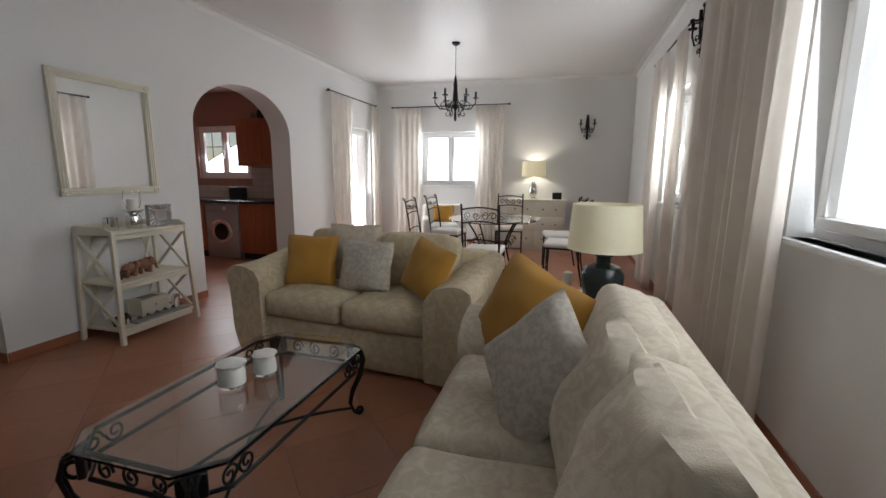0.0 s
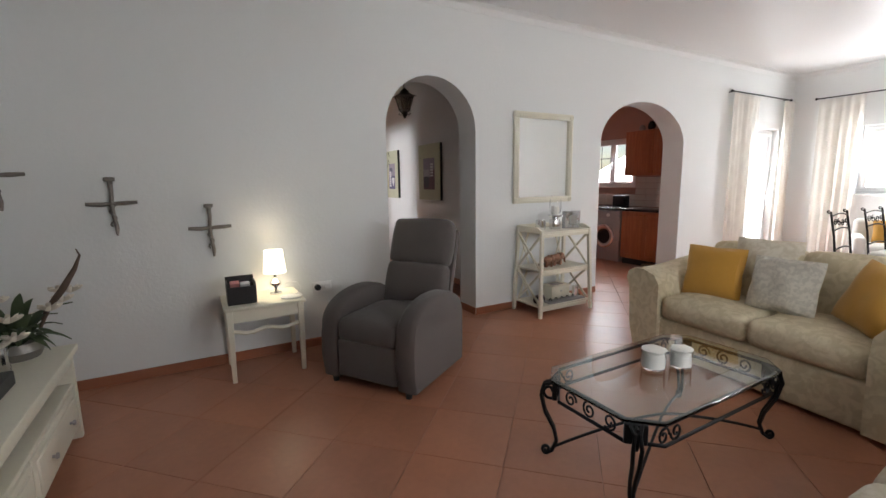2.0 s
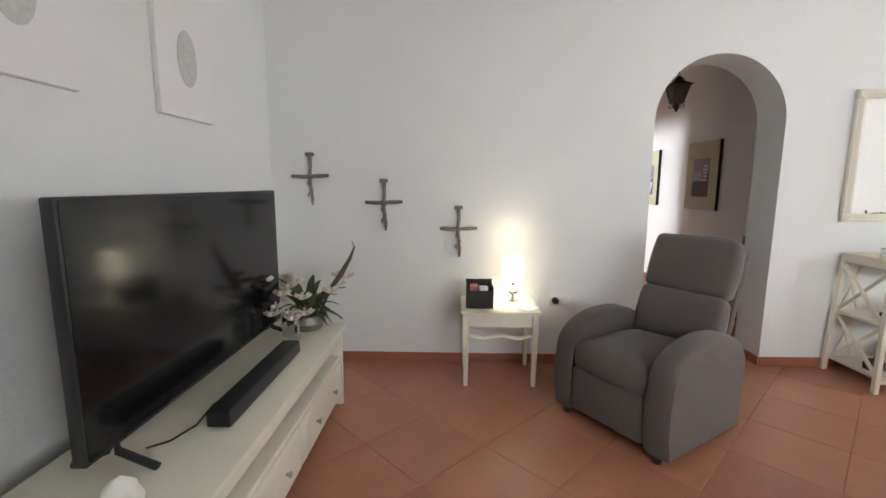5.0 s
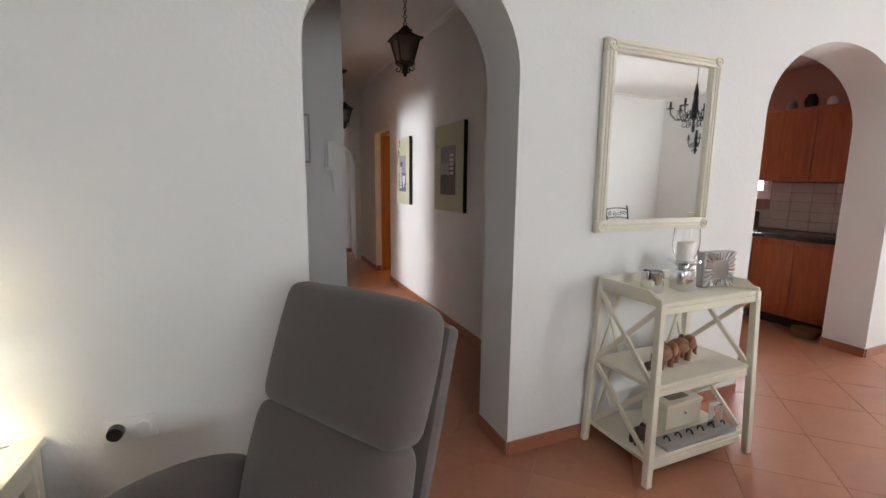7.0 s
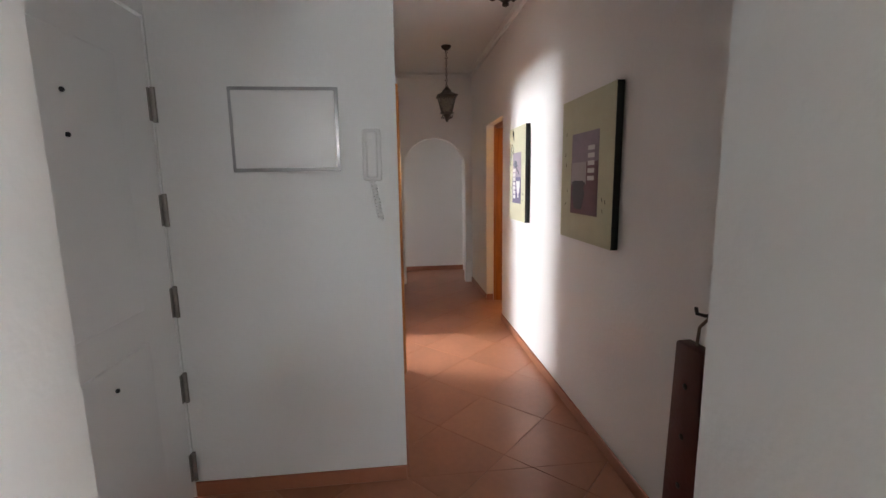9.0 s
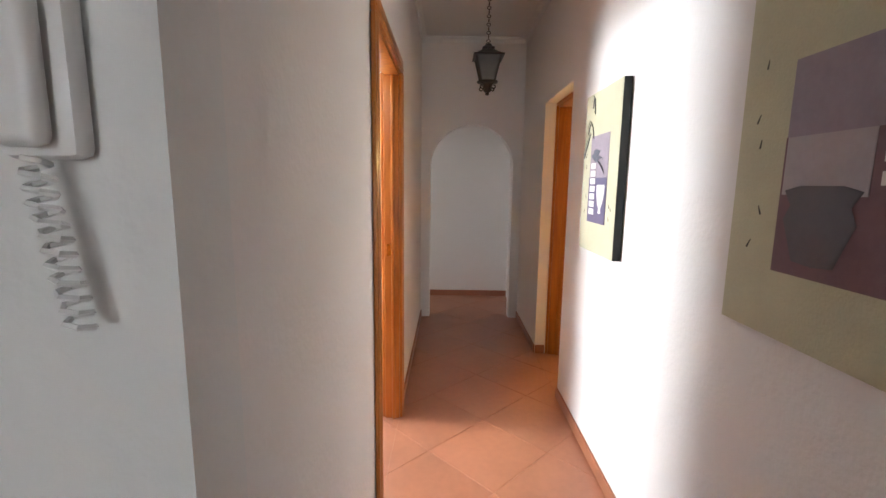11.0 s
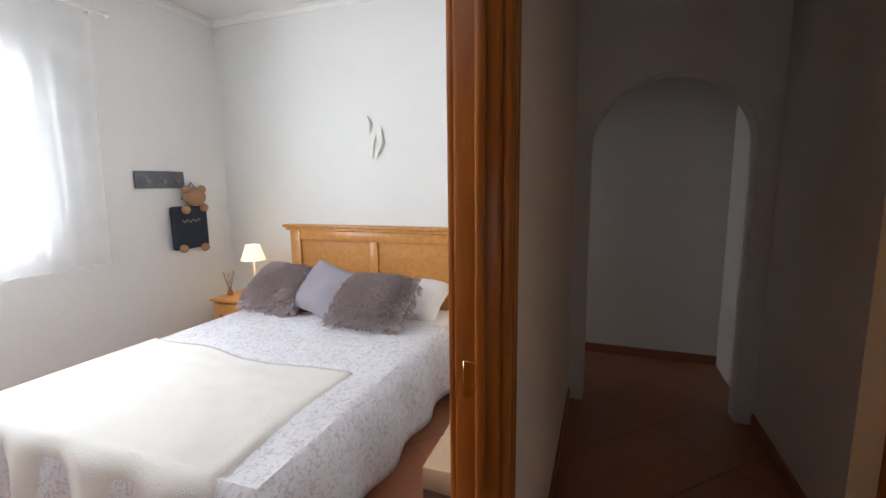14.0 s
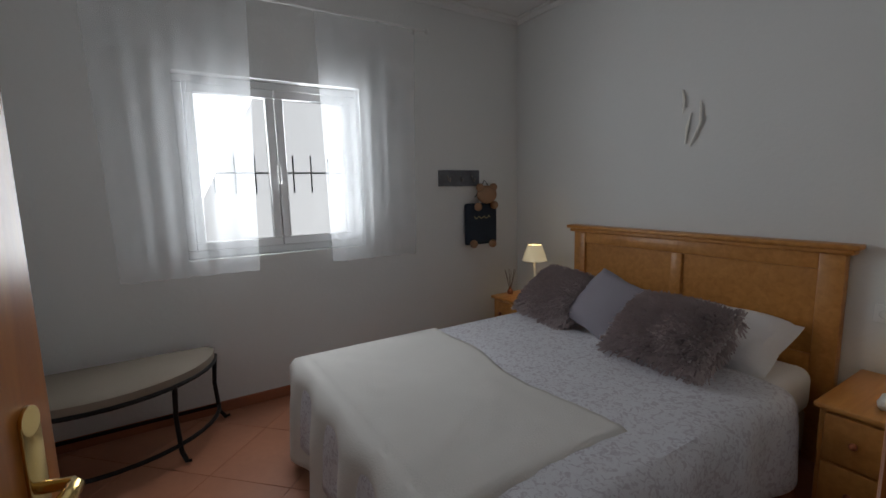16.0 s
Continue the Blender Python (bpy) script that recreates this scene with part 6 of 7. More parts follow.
def arms_fixture(name, m, label, category, arms, r, drop, group=""):
    """Scrolled iron arms with black candle sleeves; arms: angles in degrees."""
    t = thing(name, m, label, category, group)
    for a in arms:
        d = Vector((math.cos(radians(a)), math.sin(radians(a)), 0))
        bm = bmesh.new()
        tube(bm, [d * 0.02 + Vector((0, 0, 0.25)), d * 0.03 + Vector((0, 0, 0.12)), d * (r * 0.35) + Vector((0, 0, 0.0)), d * (r * 0.75) + Vector((0, 0, 0.0)), d * r + Vector((0, 0, 0.08)), d * r + Vector((0, 0, 0.13))], 0.008, 8)
        tube(bm, spiral(d * (r * 0.55) + Vector((0, 0, 0.055)), d, (0, 0, 1), r * 0.2, 0.01, -1.57, 6), 0.005, 6)
        tube(bm, spiral(d * (r * 0.4) + Vector((0, 0, -0.06)), d, (0, 0, 1), r * 0.17, 0.008, 1.5, 8), 0.005, 6)
        ar_ = part("arm", bm, IRON, t)
        bm = bmesh.new()
        lathe(bm, [(0, 0.13), (0.035, 0.135), (0.04, 0.145), (0.014, 0.145), (0.014, 0.22), (0, 0.22)], 12, tuple(d * r))
        part("candle_sleeve", bm, IRON, ar_)
    return t


def chandelier(x, y):
    t = arms_fixture("chandelier", pose(x, y, 2.17), "black wrought-iron chandelier with scrolled arms and candle sleeves", "chandelier", [i * 60 + 15 for i in range(6)], 0.27, 0, "chandeliers")
    bm = bmesh.new()
    lathe(bm, [(0, -0.16), (0.015, -0.15), (0.02, -0.1), (0.012, -0.02), (0.035, 0.02), (0.012, 0.08), (0.022, 0.25), (0.03, 0.3), (0.01, 0.42), (0, 0.42)], 12)
    part("stem", bm, IRON, t)
    bm = bmesh.new()
    tube(bm, [(0, 0, 0.42), (0, 0, 0.80)], 0.004, 6)
    part("chain", bm, IRON, t)
    bm = bmesh.new()
    lathe(bm, [(0, 0.829), (0.055, 0.829), (0.05, 0.81), (0.015, 0.79), (0, 0.79)], 16)
    part("canopy", bm, IRON, t)


chandelier(-1.52, 5.80)
chandelier(-1.12, 0.70)
for m in (pose(0.25, 8.2, 2.05, 0, 0, 0), pose(1.0, 4.3, 2.42, 0, 0, -90)):
    s = arms_fixture("wall_sconce", m, "black wrought-iron wall sconce with two candle sleeves", "wall lamp", [-150, -30], 0.13, 0, "wall sconces")
    bm = bmesh.new()
    box(bm, -0.02, -0.02, -0.12, 0.02, -0.001, 0.3, 0.005, 1)
    part("back_plate", bm, IRON, s)

# end table with lamp behind the sofas
en = thing("end_table", pose(0.18, 2.80, 0), "small dark wooden end table between the sofas", "side table")
bm = bmesh.new()
box(bm, -0.27, -0.27, 0.50, 0.27, 0.27, 0.53, 0.006, 2)
part("top", bm, CREAM, en)
for sx in (-1, 1):
    for sy in (-1, 1):
        bm = bmesh.new()
        box(bm, sx * 0.23 - 0.02, sy * 0.23 - 0.02, 0, sx * 0.23 + 0.02, sy * 0.23 + 0.02, 0.5, 0.004, 1)
        part("leg", bm, CREAM, en)
TEAL = mat("dark_teal_ceramic", (0.02, 0.035, 0.038), 0.25, vary=0.3)
table_lamp("sofa_lamp", pose(0.20, 2.72, 0.53), [(0, 0), (0.08, 0), (0.1, 0.03), (0.125, 0.15), (0.125, 0.2), (0.1, 0.245), (0.045, 0.265), (0.042, 0.30), (0.06, 0.31), (0.055, 0.325), (0.012, 0.33), (0.012, 0.40), (0, 0.40)], TEAL, ((0.215, 0.35), (0.195, 0.62)), SHADE_FAINT, "lamp with a ribbed dark teal base and pale yellow shade", 0)
for x, y, r, h in ((-0.02, 2.66, 0.035, 0.12), (0.0, 2.86, 0.03, 0.16)):
    bm = bmesh.new()
    lathe(bm, [(0, 0), (r, 0), (r, h), (r * 0.4, h + 0.01), (0, h + 0.008)], 14)
    solo("pillar_candle", bm, WAX, pose(x, y, 0.531), "white pillar candle on the end table", "candle", "pillar candles")

# ---- bedroom ----
BX1, BX0, BYC = -9.62, -7.56, -0.12
bed = thing("double_bed", Matrix(), "double bed with a honey-pine headboard, made up in white", "bed")
hb = bmesh.new()
box(hb, -9.71, BYC - 0.79, 0.05, -9.675, BYC + 0.79, 1.05, 0.004, 1)
hbp = part("headboard", hb, PINE, bed)
for y0, y1, z0, z1, x1 in ((-0.80, -0.70, 0.0, 1.06, -9.655), (0.70, 0.80, 0.0, 1.06, -9.655), (-0.70, 0.70, 0.98, 1.06, -9.657), (-0.70, 0.70, 0.45, 0.55, -9.657), (-0.035, 0.035, 0.55, 0.98, -9.659)):
    bm = bmesh.new()
    box(bm, -9.715, BYC + y0, z0, x1, BYC + y1, z1, 0.006, 2)
    part("rail", bm, PINE, hbp)
bm = bmesh.new()
box(bm, -9.717, BYC - 0.83, 1.06, -9.635, BYC + 0.83, 1.085, 0.008, 3)
box(bm, -9.717, BYC - 0.85, 1.085, -9.62, BYC + 0.85, 1.11, 0.008, 3)
part("cornice", bm, PINE, hbp)
bm = bmesh.new()
box(bm, BX1, BYC - 0.72, 0.06, BX0 - 0.06, BYC + 0.72, 0.28, 0.02, 2)
part("divan_base", bm, mat("beige_divan_cloth", (0.45, 0.38, 0.30), 0.9, vary=0.1), bed)
bm = bmesh.new()
box(bm, BX1, BYC - 0.74, 0.28, BX0 - 0.04, BYC + 0.74, 0.505, 0.06, 4)
part("mattress", bm, LINEN, bed)


def drape(name, x0, x1, y0, y1, top, foot_z, side_z, material, label, parent=None, seed=0, wave=0.02, near=0.0, edge_wave=0.0):
    """A cloth over the mattress that hangs at the foot (x1 side) and both long sides."""
    bm = bmesh.new()
    nx, ny = 56, 64
    Lx, Ly = (x1 - x0) + (top - foot_z), (y1 - y0) + 2 * (top - side_z)
    rows = []
    for i in range(nx + 1):
        s = i / nx * Lx
        row = []
        for j in range(ny + 1):
            t = j / ny * Ly - (top - side_z)
            px, py, pz, ox, oy = x0 + min(s, x1 - x0) - edge_wave * (1 - min(1, s / 0.5)) * (math.sin(j / ny * 7.5) + 0.4 * math.sin(j / ny * 19)), y0 + min(max(t, 0), y1 - y0), top, 0, 0
            over_x = max(0, s - (x1 - x0))
            over_y = -t if t < 0 else max(0, t - (y1 - y0))
            sy = -1 if t < 0 else 1
            drop = max(over_x, over_y)
            r = 0.05
            pz = top - max(0.0, drop - 0.02)
            if over_x > 0:
                px += r * min(1, over_x / 0.06) + wave * math.sin(py * 17 + seed) * min(1, over_x / 0.2) + 0.06 * over_x
            if over_y > 0:
                py += sy * (r * min(1, over_y / 0.06) + wave * math.sin(px * 15 + seed) * min(1, over_y / 0.2) + 0.05 * over_y)
            nz = noise.noise(Vector((px * 3, py * 3, 0))) * 0.014 + noise.noise(Vector((px * 11, py * 11, 0))) * 0.005
            edge = min(1.0, min(py - y0, y1 - py, x1 - px) / 0.05) if drop == 0 else 0
            row.append(bm.verts.new((px, py, pz + (nz if drop == 0 else 0) - 0.012 * (1 - max(0, edge)) * (drop == 0))))
        rows.append(row)
    for a, b in zip(rows, rows[1:]):
        for j in range(ny):
            bm.faces.new((a[j], a[j + 1], b[j + 1], b[j]))
    if parent:
        ob = part(name, bm, material, parent, label)
    else:
        ob = solo(name, bm, material, Matrix(), label, "bedding")
    so = ob.modifiers.new("thickness", "SOLIDIFY")
    so.thickness, so.offset = 0.006, 1
    return ob


drape("quilt", -9.18, BX0, BYC - 0.76, BYC + 0.76, 0.525, 0.16, 0.12, BEDCLOTH, "white quilt with a fine mauve floral print, hanging over the sides")
drape("bed_throw", -8.35, BX0 + 0.012, BYC - 0.772, BYC + 0.58, 0.5365, 0.05, 0.13, THROW, "ivory throw spread over the foot of the bed", seed=2, wave=0.03, edge_wave=0.04)
for y, a in ((-0.47, 3), (0.24, -4)):
    p = thing("pillow", pose(-9.43, y, 0.60, -62, 0, 90 + a), "plump white bed pillow against the headboard", "pillow", "bed pillows")
    part("case", pillow_mesh(0.70, 0.46, 0.22, seed=y * 9), LINEN, p)


def fur_cushion(m, seed):
    c = thing("fur_cushion", m, "shaggy mauve-grey fur cushion on the bed", "cushion", "fur cushions")
    part("cover", pillow_mesh(0.55, 0.44, 0.21, seed=seed), FUR, c)
    rg = random.Random(seed)
    bm = bmesh.new()
    for k in range(4600):
        u, v = rg.uniform(-1, 1), rg.uniform(-1, 1)
        kk = max(0.0, (1 - u * u) * (1 - v * v)) ** 0.42
        side = -1 if rg.random() < 0.75 else 1
        b = Vector((u * 0.26, side * 0.10 * kk, v * 0.205))
        n = Vector((u * 0.5, side * (0.3 + kk), v * 0.5 - 0.25)).normalized()
        n = (n + Vector((rg.uniform(-0.6, 0.6), rg.uniform(-0.3, 0.3), rg.uniform(-0.6, 0.4)))).normalized()
        w = n.orthogonal().normalized() * 0.0045
        L = rg.uniform(0.025, 0.046)
        tip = b + n * L + Vector((0, 0, -0.3 * L))
        a1, a2, a3, a4 = bm.verts.new(b - w), bm.verts.new(b + w), bm.verts.new(tip + w * 0.7), bm.verts.new(tip - w * 0.7)
        bm.faces.new((a1, a2, a3, a4))
    ob = part("pile", bm, FUR, c, "long shaggy pile")
    tagged(ob, kind="stuff")


fur_cushion(pose(-9.20, -0.66, 0.672, -50, 0, 78), 1)
fur_cushion(pose(-9.08, 0.20, 0.67, -55, 0, 86), 2)
cushion(pose(-9.17, -0.24, 0.70, -42, 14, 82), 0.44, 0.42, 0.15, GREYC, "plain grey-mauve cotton cushion between the furs", 21)


def nightstand(x0, x1, y0, y1, label):
    n = thing("nightstand", Matrix(), label, "nightstand", "nightstands")
    bm = bmesh.new()
    box(bm, x0, y0 + 0.015, 0.04, x1 - 0.015, y1 - 0.015, 0.505, 0.005, 1)
    part("body", bm, PINE, n)
    bm = bmesh.new()
    box(bm, x0, y0, 0.506, x1 + 0.01, y1, 0.53, 0.008, 3)
    part("top", bm, PINE, n)
    for z0, z1 in ((0.08, 0.29), (0.30, 0.495)):
        bm = bmesh.new()
        box(bm, x1 - 0.02, y0 + 0.035, z0, x1 + 0.002, y1 - 0.035, z1, 0.008, 2)
        d = part("drawer", bm, PINE, n)
        for k in (0.3, 0.7):
            bm = bmesh.new()
            bmesh.ops.create_uvsphere(bm, u_segments=10, v_segments=8, radius=0.014, matrix=Matrix.Translation((x1 + 0.014, y0 + k * (y1 - y0), (z0 + z1) / 2)))
            part("knob", bm, KWOOD, d)


nightstand(-9.70, -9.22, -1.40, -0.99, "honey-pine nightstand with two drawers by the window")
nightstand(-9.70, -9.16, 0.76, 1.20, "honey-pine nightstand with two drawers by the door")
LB = [(0, 0), (0.05, 0), (0.05, 0.012), (0.015, 0.02), (0.011, 0.06), (0.02, 0.075), (0.011, 0.09), (0.01, 0.32), (0, 0.32)]
for x, y in ((-9.48, -1.17), (-9.43, 1.03)):
    table_lamp("bedside_lamp", pose(x, y, 0.53), LB, WAX, ((0.098, 0.29), (0.055, 0.415)), SHADE_ON, "slim white bedside lamp with a glowing shade", 3.5, "bedside lamps")
rd = thing("reed_diffuser", pose(-9.36, -1.33, 0.531), "small glass reed diffuser with dark sticks", "diffuser")
bm = bmesh.new()
lathe(bm, [(0, 0), (0.022, 0), (0.024, 0.03), (0.01, 0.045), (0.01, 0.06), (0, 0.06)], 12)
part("bottle", bm, KWOOD, rd)
for k in range(6):
    bm = bmesh.new()
    tube(bm, [(0, 0, 0.02), (0.045 * math.cos(k * 1.05), 0.045 * math.sin(k * 1.05), 0.2)], 0.002, 5)
    part("stick", bm, TWIG, rd)
bm = bmesh.new()
bmesh.ops.create_icosphere(bm, subdivisions=2, radius=0.035)
for v in bm.verts:
    v.co += noise.noise_vector(v.co * 40) * 0.015
    v.co.z = max(v.co.z, -0.03)
solo("seashell", bm, WAX, pose(-9.27, 0.95, 0.562), "white seashell on the nightstand", "ornament")

bm = bmesh.new()
box(bm, -0.028, -0.02, 0, 0.028, 0.02, 0.10, 0.006, 2)
pf = thing("perfume_bottle", pose(-9.24, 1.12, 0.531), "pale blue glass perfume bottle on the nightstand", "bottle")
part("bottle", bm, mat("pale_blue_glass", (0.55, 0.66, 0.74), 0.15, vary=0.06, bump=0), pf)
bm = bmesh.new()
lathe(bm, [(0, 0.10), (0.012, 0.10), (0.012, 0.115), (0.018, 0.117), (0.018, 0.155), (0, 0.157)], 14)
part("cap", bm, CHROME, pf, "silvery cap")
bs = thing("wall_socket", pose(-9.72, 0.86, 0.80), "white double wall socket beside the headboard", "socket")
bm = bmesh.new()
box(bm, 0.001, -0.08, -0.042, 0.011, 0.08, 0.042, 0.004, 2)
part("plate", bm, WHITE, bs)
for y in (-0.04, 0.04):
    bm = bmesh.new()
    lathe(bm, [(0.027, 0), (0.027, 0.004), (0.022, 0.005), (0.02, 0.001), (0, 0.001)], 18, m=Matrix.Translation((0.011, y, 0)) @ Matrix.Rotation(radians(90), 4, "Y"))
    part("outlet", bm, WHITE, bs)

hk = thing("hook_rail", pose(-9.08, -1.65, 1.49), "distressed grey hook rail on the bedroom wall", "coat hooks")
bm = bmesh.new()
box(bm, -0.2, 0.001, -0.065, 0.2, 0.02, 0.065, 0.004, 1)
part("board", bm, mat("distressed_blue_grey_wood", (0.13, 0.14, 0.16), 0.8, vary=0.6, scale=14), hk)
for x in (-0.12, 0.0, 0.12):
    bm = bmesh.new()
    tube(bm, [(x, 0.02, 0.02), (x, 0.04, -0.02), (x, 0.06, -0.03), (x, 0.065, 0.0)], 0.006, 6)
    part("hook", bm, PEWTER, hk)
bg = thing("shopping_bag", pose(-9.27, -1.63, 1.13), "dark navy hanging bag with a soft tan toy", "bag")
NAVY = mat("dark_navy_cloth", (0.012, 0.022, 0.04), 0.8, vary=0.2)
TAN = mat("tan_plush", (0.36, 0.21, 0.12), 0.95, vary=0.25, bump=0.6)
bm = bmesh.new()
box(bm, -0.16, 0.0, -0.2, 0.16, 0.05, 0.15, 0.02, 3)
part("sack", bm, NAVY, bg)
bm = bmesh.new()
box(bm, -0.15, 0.02, 0.15, 0.02, 0.04, 0.27, 0.01, 2)
part("lining", bm, LINEN, bg)
bm = bmesh.new()
bmesh.ops.create_uvsphere(bm, u_segments=16, v_segments=10, radius=0.085, matrix=Matrix.Translation((-0.04, 0.06, 0.22)) @ Matrix.Diagonal((1.1, 0.8, 0.9, 1)))
toy = part("plush_toy", bm, TAN, bg, "soft tan plush toy")
for nm, x, z in (("ear", -0.11, 0.28), ("ear", 0.03, 0.28), ("foot", -0.10, -0.2), ("foot", 0.10, -0.19), ("paw", -0.12, 0.13), ("paw", 0.05, 0.12)):
    bm = bmesh.new()
    bmesh.ops.create_uvsphere(bm, u_segments=10, v_segments=8, radius=0.035, matrix=Matrix.Translation((x, 0.06, z)))
    part(nm, bm, TAN, toy)
bm = bmesh.new()
tube(bm, [(-0.08 + 0.015 * i, 0.0525, 0.03 + 0.012 * math.sin(i * 1.8)) for i in range(12)], 0.004, 5)
part("logo", bm, mat("gold_thread", (0.5, 0.42, 0.22), 0.6), bg, "pale gold scribbled emblem")
bm = bmesh.new()
tube(bm, [(-0.1, 0.03, 0.27), (-0.02, 0.055, 0.34), (0.06, 0.03, 0.2)], 0.004, 6)
part("strap", bm, NAVY, bg)
wgs = thing("wall_wings", pose(-9.72, -0.10, 1.80), "pale carved feather ornament on the wall", "wall ornament")
for pts in ([(0.01, -0.06, 0.16), (0.014, -0.045, 0.1), (0.012, -0.05, 0.02)], [(0.01, 0.05, 0.08), (0.014, 0.06, -0.04), (0.012, 0.0, -0.18)], [(0.01, 0.0, 0.02), (0.012, -0.02, -0.06), (0.01, -0.03, -0.16)]):
    bm = bmesh.new()
    tube(bm, pts, [0.006, 0.014, 0.004], 8, 0.6)
    part("feather", bm, WAX, wgs)

# half-round stool under the bedroom window
SC = Vector((-6.62, -1.55, 0))
sl = thing("bench_stool", pose(*SC), "half-round iron bench with a beige padded seat", "bench")
arc = [(0.56 * math.cos(a), 0.48 * math.sin(a)) for a in [math.pi * i / 20 for i in range(21)]]
bm = bmesh.new()
lo, hi = [bm.verts.new((x, y, 0.43)) for x, y in arc], [bm.verts.new((x * 1.0, y * 1.0, 0.47)) for x, y in arc]
tp = [bm.verts.new((x * 0.9, 0.02 + y * 0.88, 0.495)) for x, y in arc]
for a, b in ((lo, hi), (hi, tp)):
    for i in range(21):
        j = (i + 1) % 21
        bm.faces.new((a[i], a[j], b[j], b[i]))
bm.faces.new(lo[::-1])
bm.faces.new(tp)
part("seat_pad", bm, mat("beige_seat_cloth", (0.27, 0.225, 0.18), 0.9, vary=0.1, bump=0.3, fine=200), sl)
for z in (0.42, 0.10):
    bm = bmesh.new()
    tube(bm, [(x, y, z) for x, y in arc], 0.012, 8, closed=True)
    part("rail", bm, IRON, sl)
for a in (0.0, 0.9, 2.24, 3.14):
    d = Vector((0.56 * math.cos(a), 0.48 * math.sin(a), 0))
    bm = bmesh.new()
    o = d.normalized()
    tube(bm, [d + Vector((0, 0, 0.43)), d - o * 0.015 + Vector((0, 0, 0.25)), d + Vector((0, 0, 0.06)), d + o * 0.03 + Vector((0, 0, 0.012)), d + o * 0.055 + Vector((0, 0, 0.02))], [0.013, 0.012, 0.012, 0.012, 0.008], 8)
    part("leg", bm, IRON, sl)
tk = thing("storage_chest", pose(-8.19, 1.13, 0), "pale tan storage chest with dark bands beside the bedroom door", "chest")
CHESTW = mat("tan_chest_board", (0.45, 0.30, 0.19), 0.7, vary=0.18, scale=9, bump=0.3)
BANDW = mat("dark_chest_band", (0.14, 0.075, 0.045), 0.6, vary=0.2)
bm = bmesh.new()
box(bm, -0.2, -0.13, 0, 0.2, 0.13, 0.31, 0.006, 2)
part("body", bm, CHESTW, tk)
bm = bmesh.new()
box(bm, -0.206, -0.136, 0.312, 0.206, 0.136, 0.40, 0.01, 2)
part("lid", bm, CHESTW, tk)
for z in (0.0, 0.27):
    bm = bmesh.new()
    box(bm, -0.204, -0.134, z, 0.204, 0.134, z + 0.035, 0.003, 1)
    part("band", bm, BANDW, tk, "dark wooden band")

# ---- bathroom glimpse ----
slab_ob("floor_bathroom", -9.25, 2.68, -0.004, -7.35, 4.2, 0.012, mat("pale_bathroom_tile", (0.62, 0.55, 0.42), 0.3, vary=0.06), "pale bathroom floor tiles", "floor")
bsn = thing("washbasin", pose(-9.0, 3.12, 0), "white washbasin on a pale vanity", "washbasin")
bm = bmesh.new()
lathe(bm, [(0, 0.74), (0.12, 0.72), (0.22, 0.80), (0.24, 0.84), (0.22, 0.84), (0.12, 0.76), (0, 0.75)], 24)
part("bowl", bm, WHITE, bsn)
bm = bmesh.new()
box(bm, -0.22, -0.3, 0.02, 0.1, 0.3, 0.7, 0.008, 1)
part("vanity", bm, CREAM, bsn)
for z in (0.12, 0.36):
    bm = bmesh.new()
    box(bm, -0.14, -0.11, 0, 0.14, 0.11, 0.16, 0.04, 4)
    solo("folded_towel", bm, mat("dark_red_towel", (0.16, 0.02, 0.02), 0.95, vary=0.3, bump=0.6), pose(-8.74, 3.05, z), "folded dark red towel on the vanity shelf", "towel", "red towels")
for z in (0.12, 0.36):
    b2 = bmesh.new()
    box(b2, -8.89, 2.9, z - 0.02, -8.58, 3.2, z - 0.001, 0.004, 1)
    part("open_shelf", b2, CREAM, bsn).location = (9.0, -3.12, 0)
bl = thing("bathroom_lamp", pose(-9.24, 3.10, 1.80), "glowing glass bathroom wall lamp", "wall lamp")
bm = bmesh.new()
lathe(bm, [(0, -0.06), (0.05, -0.05), (0.06, 0.03), (0.05, 0.06), (0, 0.06)], 16, (0.08, 0, 0))
part("shade", bm, glow_mat("glowing_glass", (1.0, 0.72, 0.3), 8), bl)
bm = bmesh.new()
tube(bm, [(0.0, 0, 0.0), (0.08, 0, 0.06)], 0.01, 8)
part("bracket", bm, BRASS, bl)
bulb("bathroom_bulb", (-9.0, 3.10, 1.85), 22, (1.0, 0.66, 0.28), 0.05)

# ---- floor tiles, diagonal ----
def clip(poly, axis, lim, keep_less):
    out = []
    for i, p in enumerate(poly):
        q = poly[(i + 1) % len(poly)]
        pin = p[axis] <= lim if keep_less else p[axis] >= lim
        qin = q[axis] <= lim if keep_less else q[axis] >= lim
        if pin:
            out.append(p)
        if pin != qin:
            k = (lim - p[axis]) / (q[axis] - p[axis])
            out.append((p[0] + k * (q[0] - p[0]), p[1] + k * (q[1] - p[1])))
    return out


TS, GAP = 0.455, 0.0018
half = (TS - GAP) / 2 * math.sqrt(2)
diamond = [(half, 0), (0, half), (-half, 0), (0, -half)]


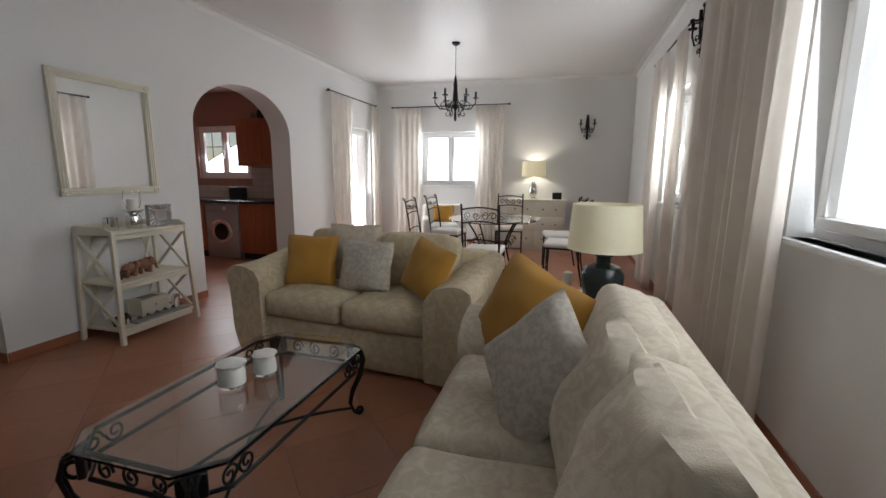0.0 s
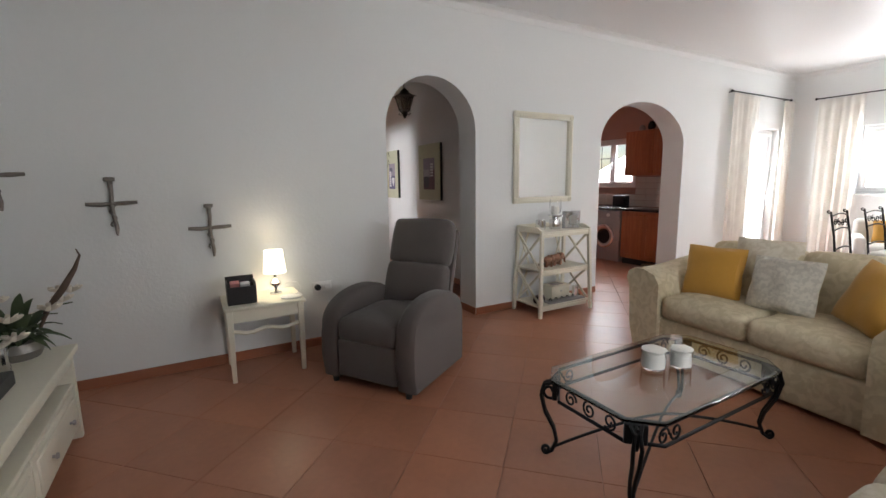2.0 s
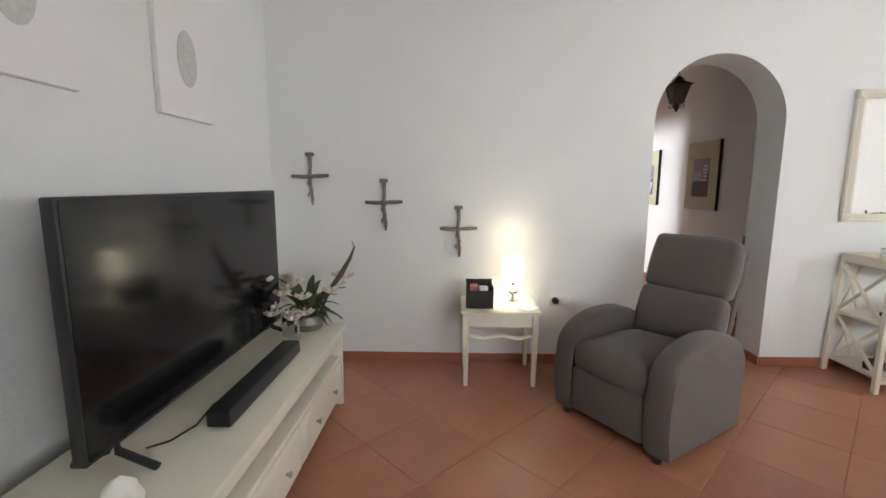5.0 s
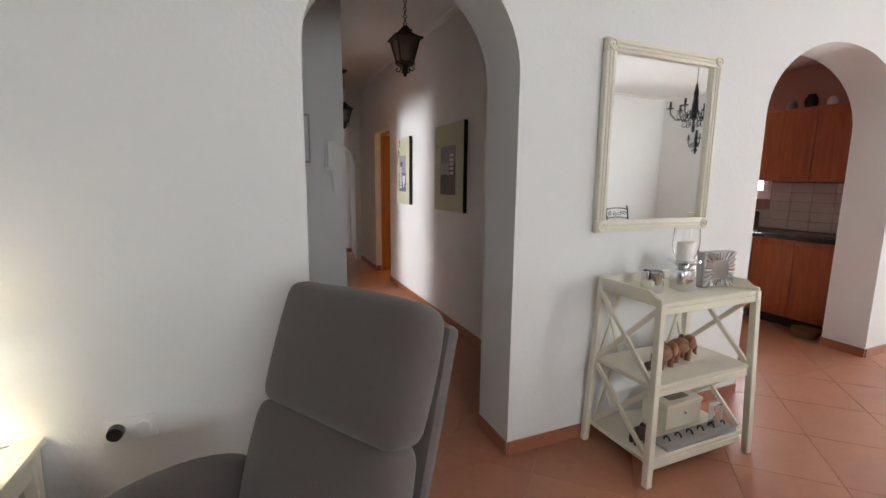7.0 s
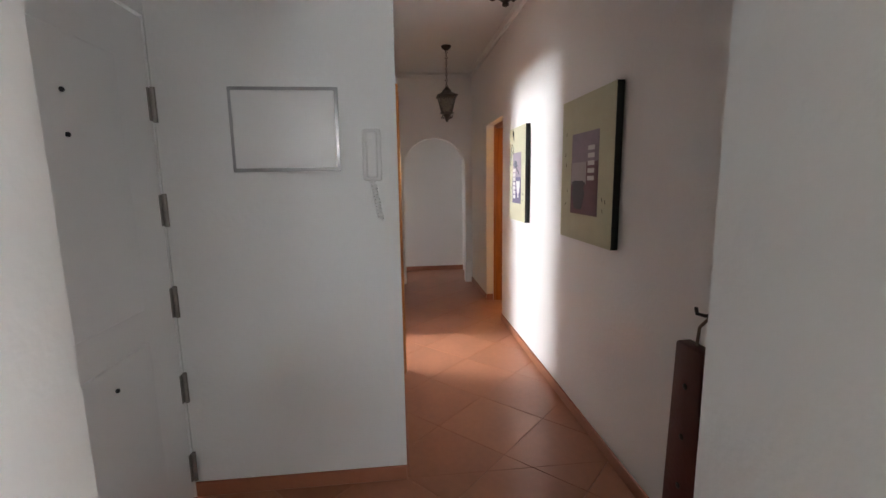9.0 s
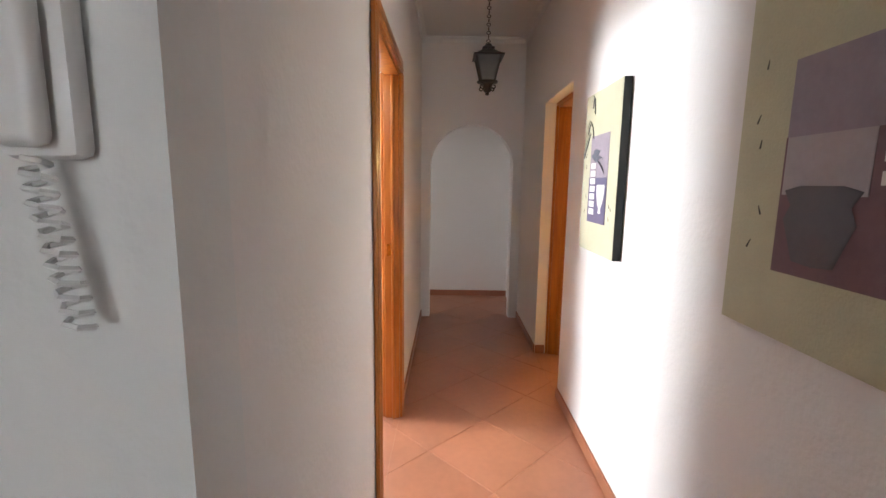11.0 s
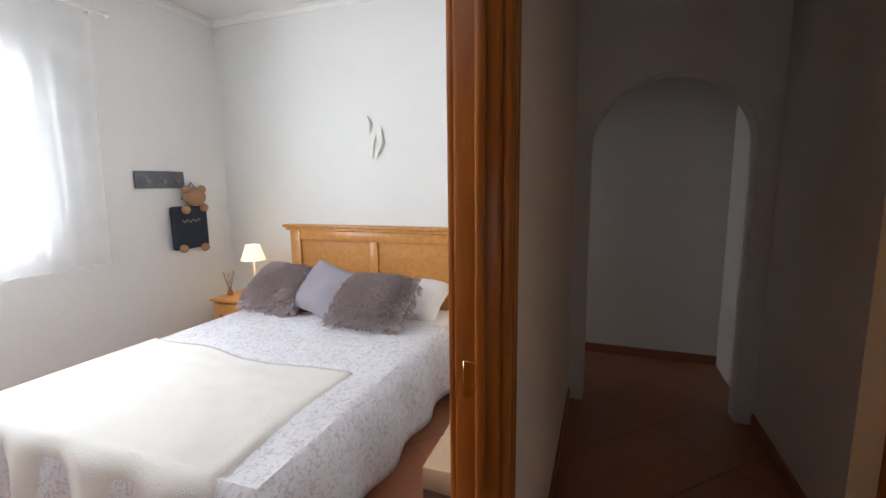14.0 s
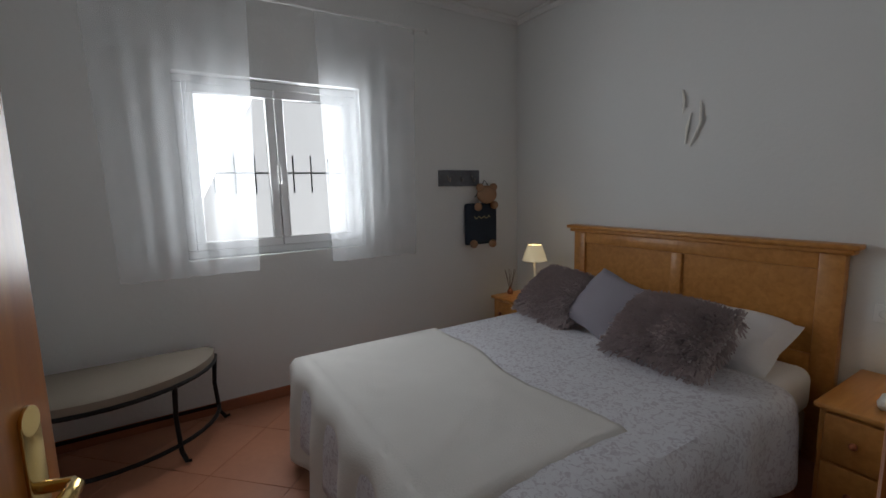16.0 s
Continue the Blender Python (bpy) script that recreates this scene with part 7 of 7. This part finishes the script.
def tile_mesh(poly, bev=0.0025):
    bm = bmesh.new()
    cx, cy = sum(p[0] for p in poly) / len(poly), sum(p[1] for p in poly) / len(poly)
    lo = [bm.verts.new((x, y, -0.006)) for x, y in poly]
    mi_ = [bm.verts.new((x, y, -0.0015)) for x, y in poly]
    hi = []
    for x, y in poly:
        d = math.hypot(x - cx, y - cy) or 1
        hi.append(bm.verts.new((x - (x - cx) / d * bev, y - (y - cy) / d * bev, 0)))
    n = len(poly)
    for a, b in ((lo, mi_), (mi_, hi)):
        for i in range(n):
            bm.faces.new((a[i], a[(i + 1) % n], b[(i + 1) % n], b[i]))
    bm.faces.new(hi)
    return bm


full = finish("tile", tile_mesh(diamond), TILE, False)
floor_ob = bpy.data.objects["floor"]
step = TS * math.sqrt(2) / 2
count = 0
rest = bmesh.new()
for rx0, ry0, rx1, ry1 in ((-3.7, -1.87, 1.0, 8.2), (-4.0, 0.955, -3.7, 1.89), (-4.0, 3.65, -3.7, 5.26), (-5.35, 0.42, -4.0, 2.46), (-10.42, 1.41, -5.35, 2.46), (-9.72, -1.65, -6.3, 1.33), (-7.43, 1.33, -6.60, 1.41), (-6.9, 3.0, -4.0, 6.12), (-10.42, 0.9, -9.72, 1.41), (-8.5, 2.46, -7.71, 2.68)):
    for i in range(int(rx0 / step) - 2, int(rx1 / step) + 3):
        for j in range(int(ry0 / step) - 2, int(ry1 / step) + 3):
            if (i + j) % 2:
                continue
            cx, cy = i * step, j * step
            poly = [(cx + x, cy + y) for x, y in diamond]
            cut = poly
            for ax, lim, less in ((0, rx0, False), (0, rx1, True), (1, ry0, False), (1, ry1, True)):
                if cut:
                    cut = clip(cut, ax, lim, less)
            if len(cut) < 3:
                continue
            whole = len(cut) == 4 and max(abs(a[0] - b[0]) + abs(a[1] - b[1]) for a, b in zip(cut, poly)) < 1e-6
            near = (cx < -3.6 or (cy < 3.2)) and count < 300
            if whole and near:
                o = new("tile", full)
                o.parent = floor_ob
                o.location = (cx, cy, 0)
                count += 1
            else:
                tb = tile_mesh(cut)
                me = bpy.data.meshes.new("tile_tmp")
                tb.to_mesh(me)
                tb.free()
                rest.from_mesh(me)
                bpy.data.meshes.remove(me)
ob = part("floor_tiles", rest, TILE, floor_ob, "", False)
tagged(ob, "terracotta floor tiles laid diagonally across the rooms", kind="stuff")
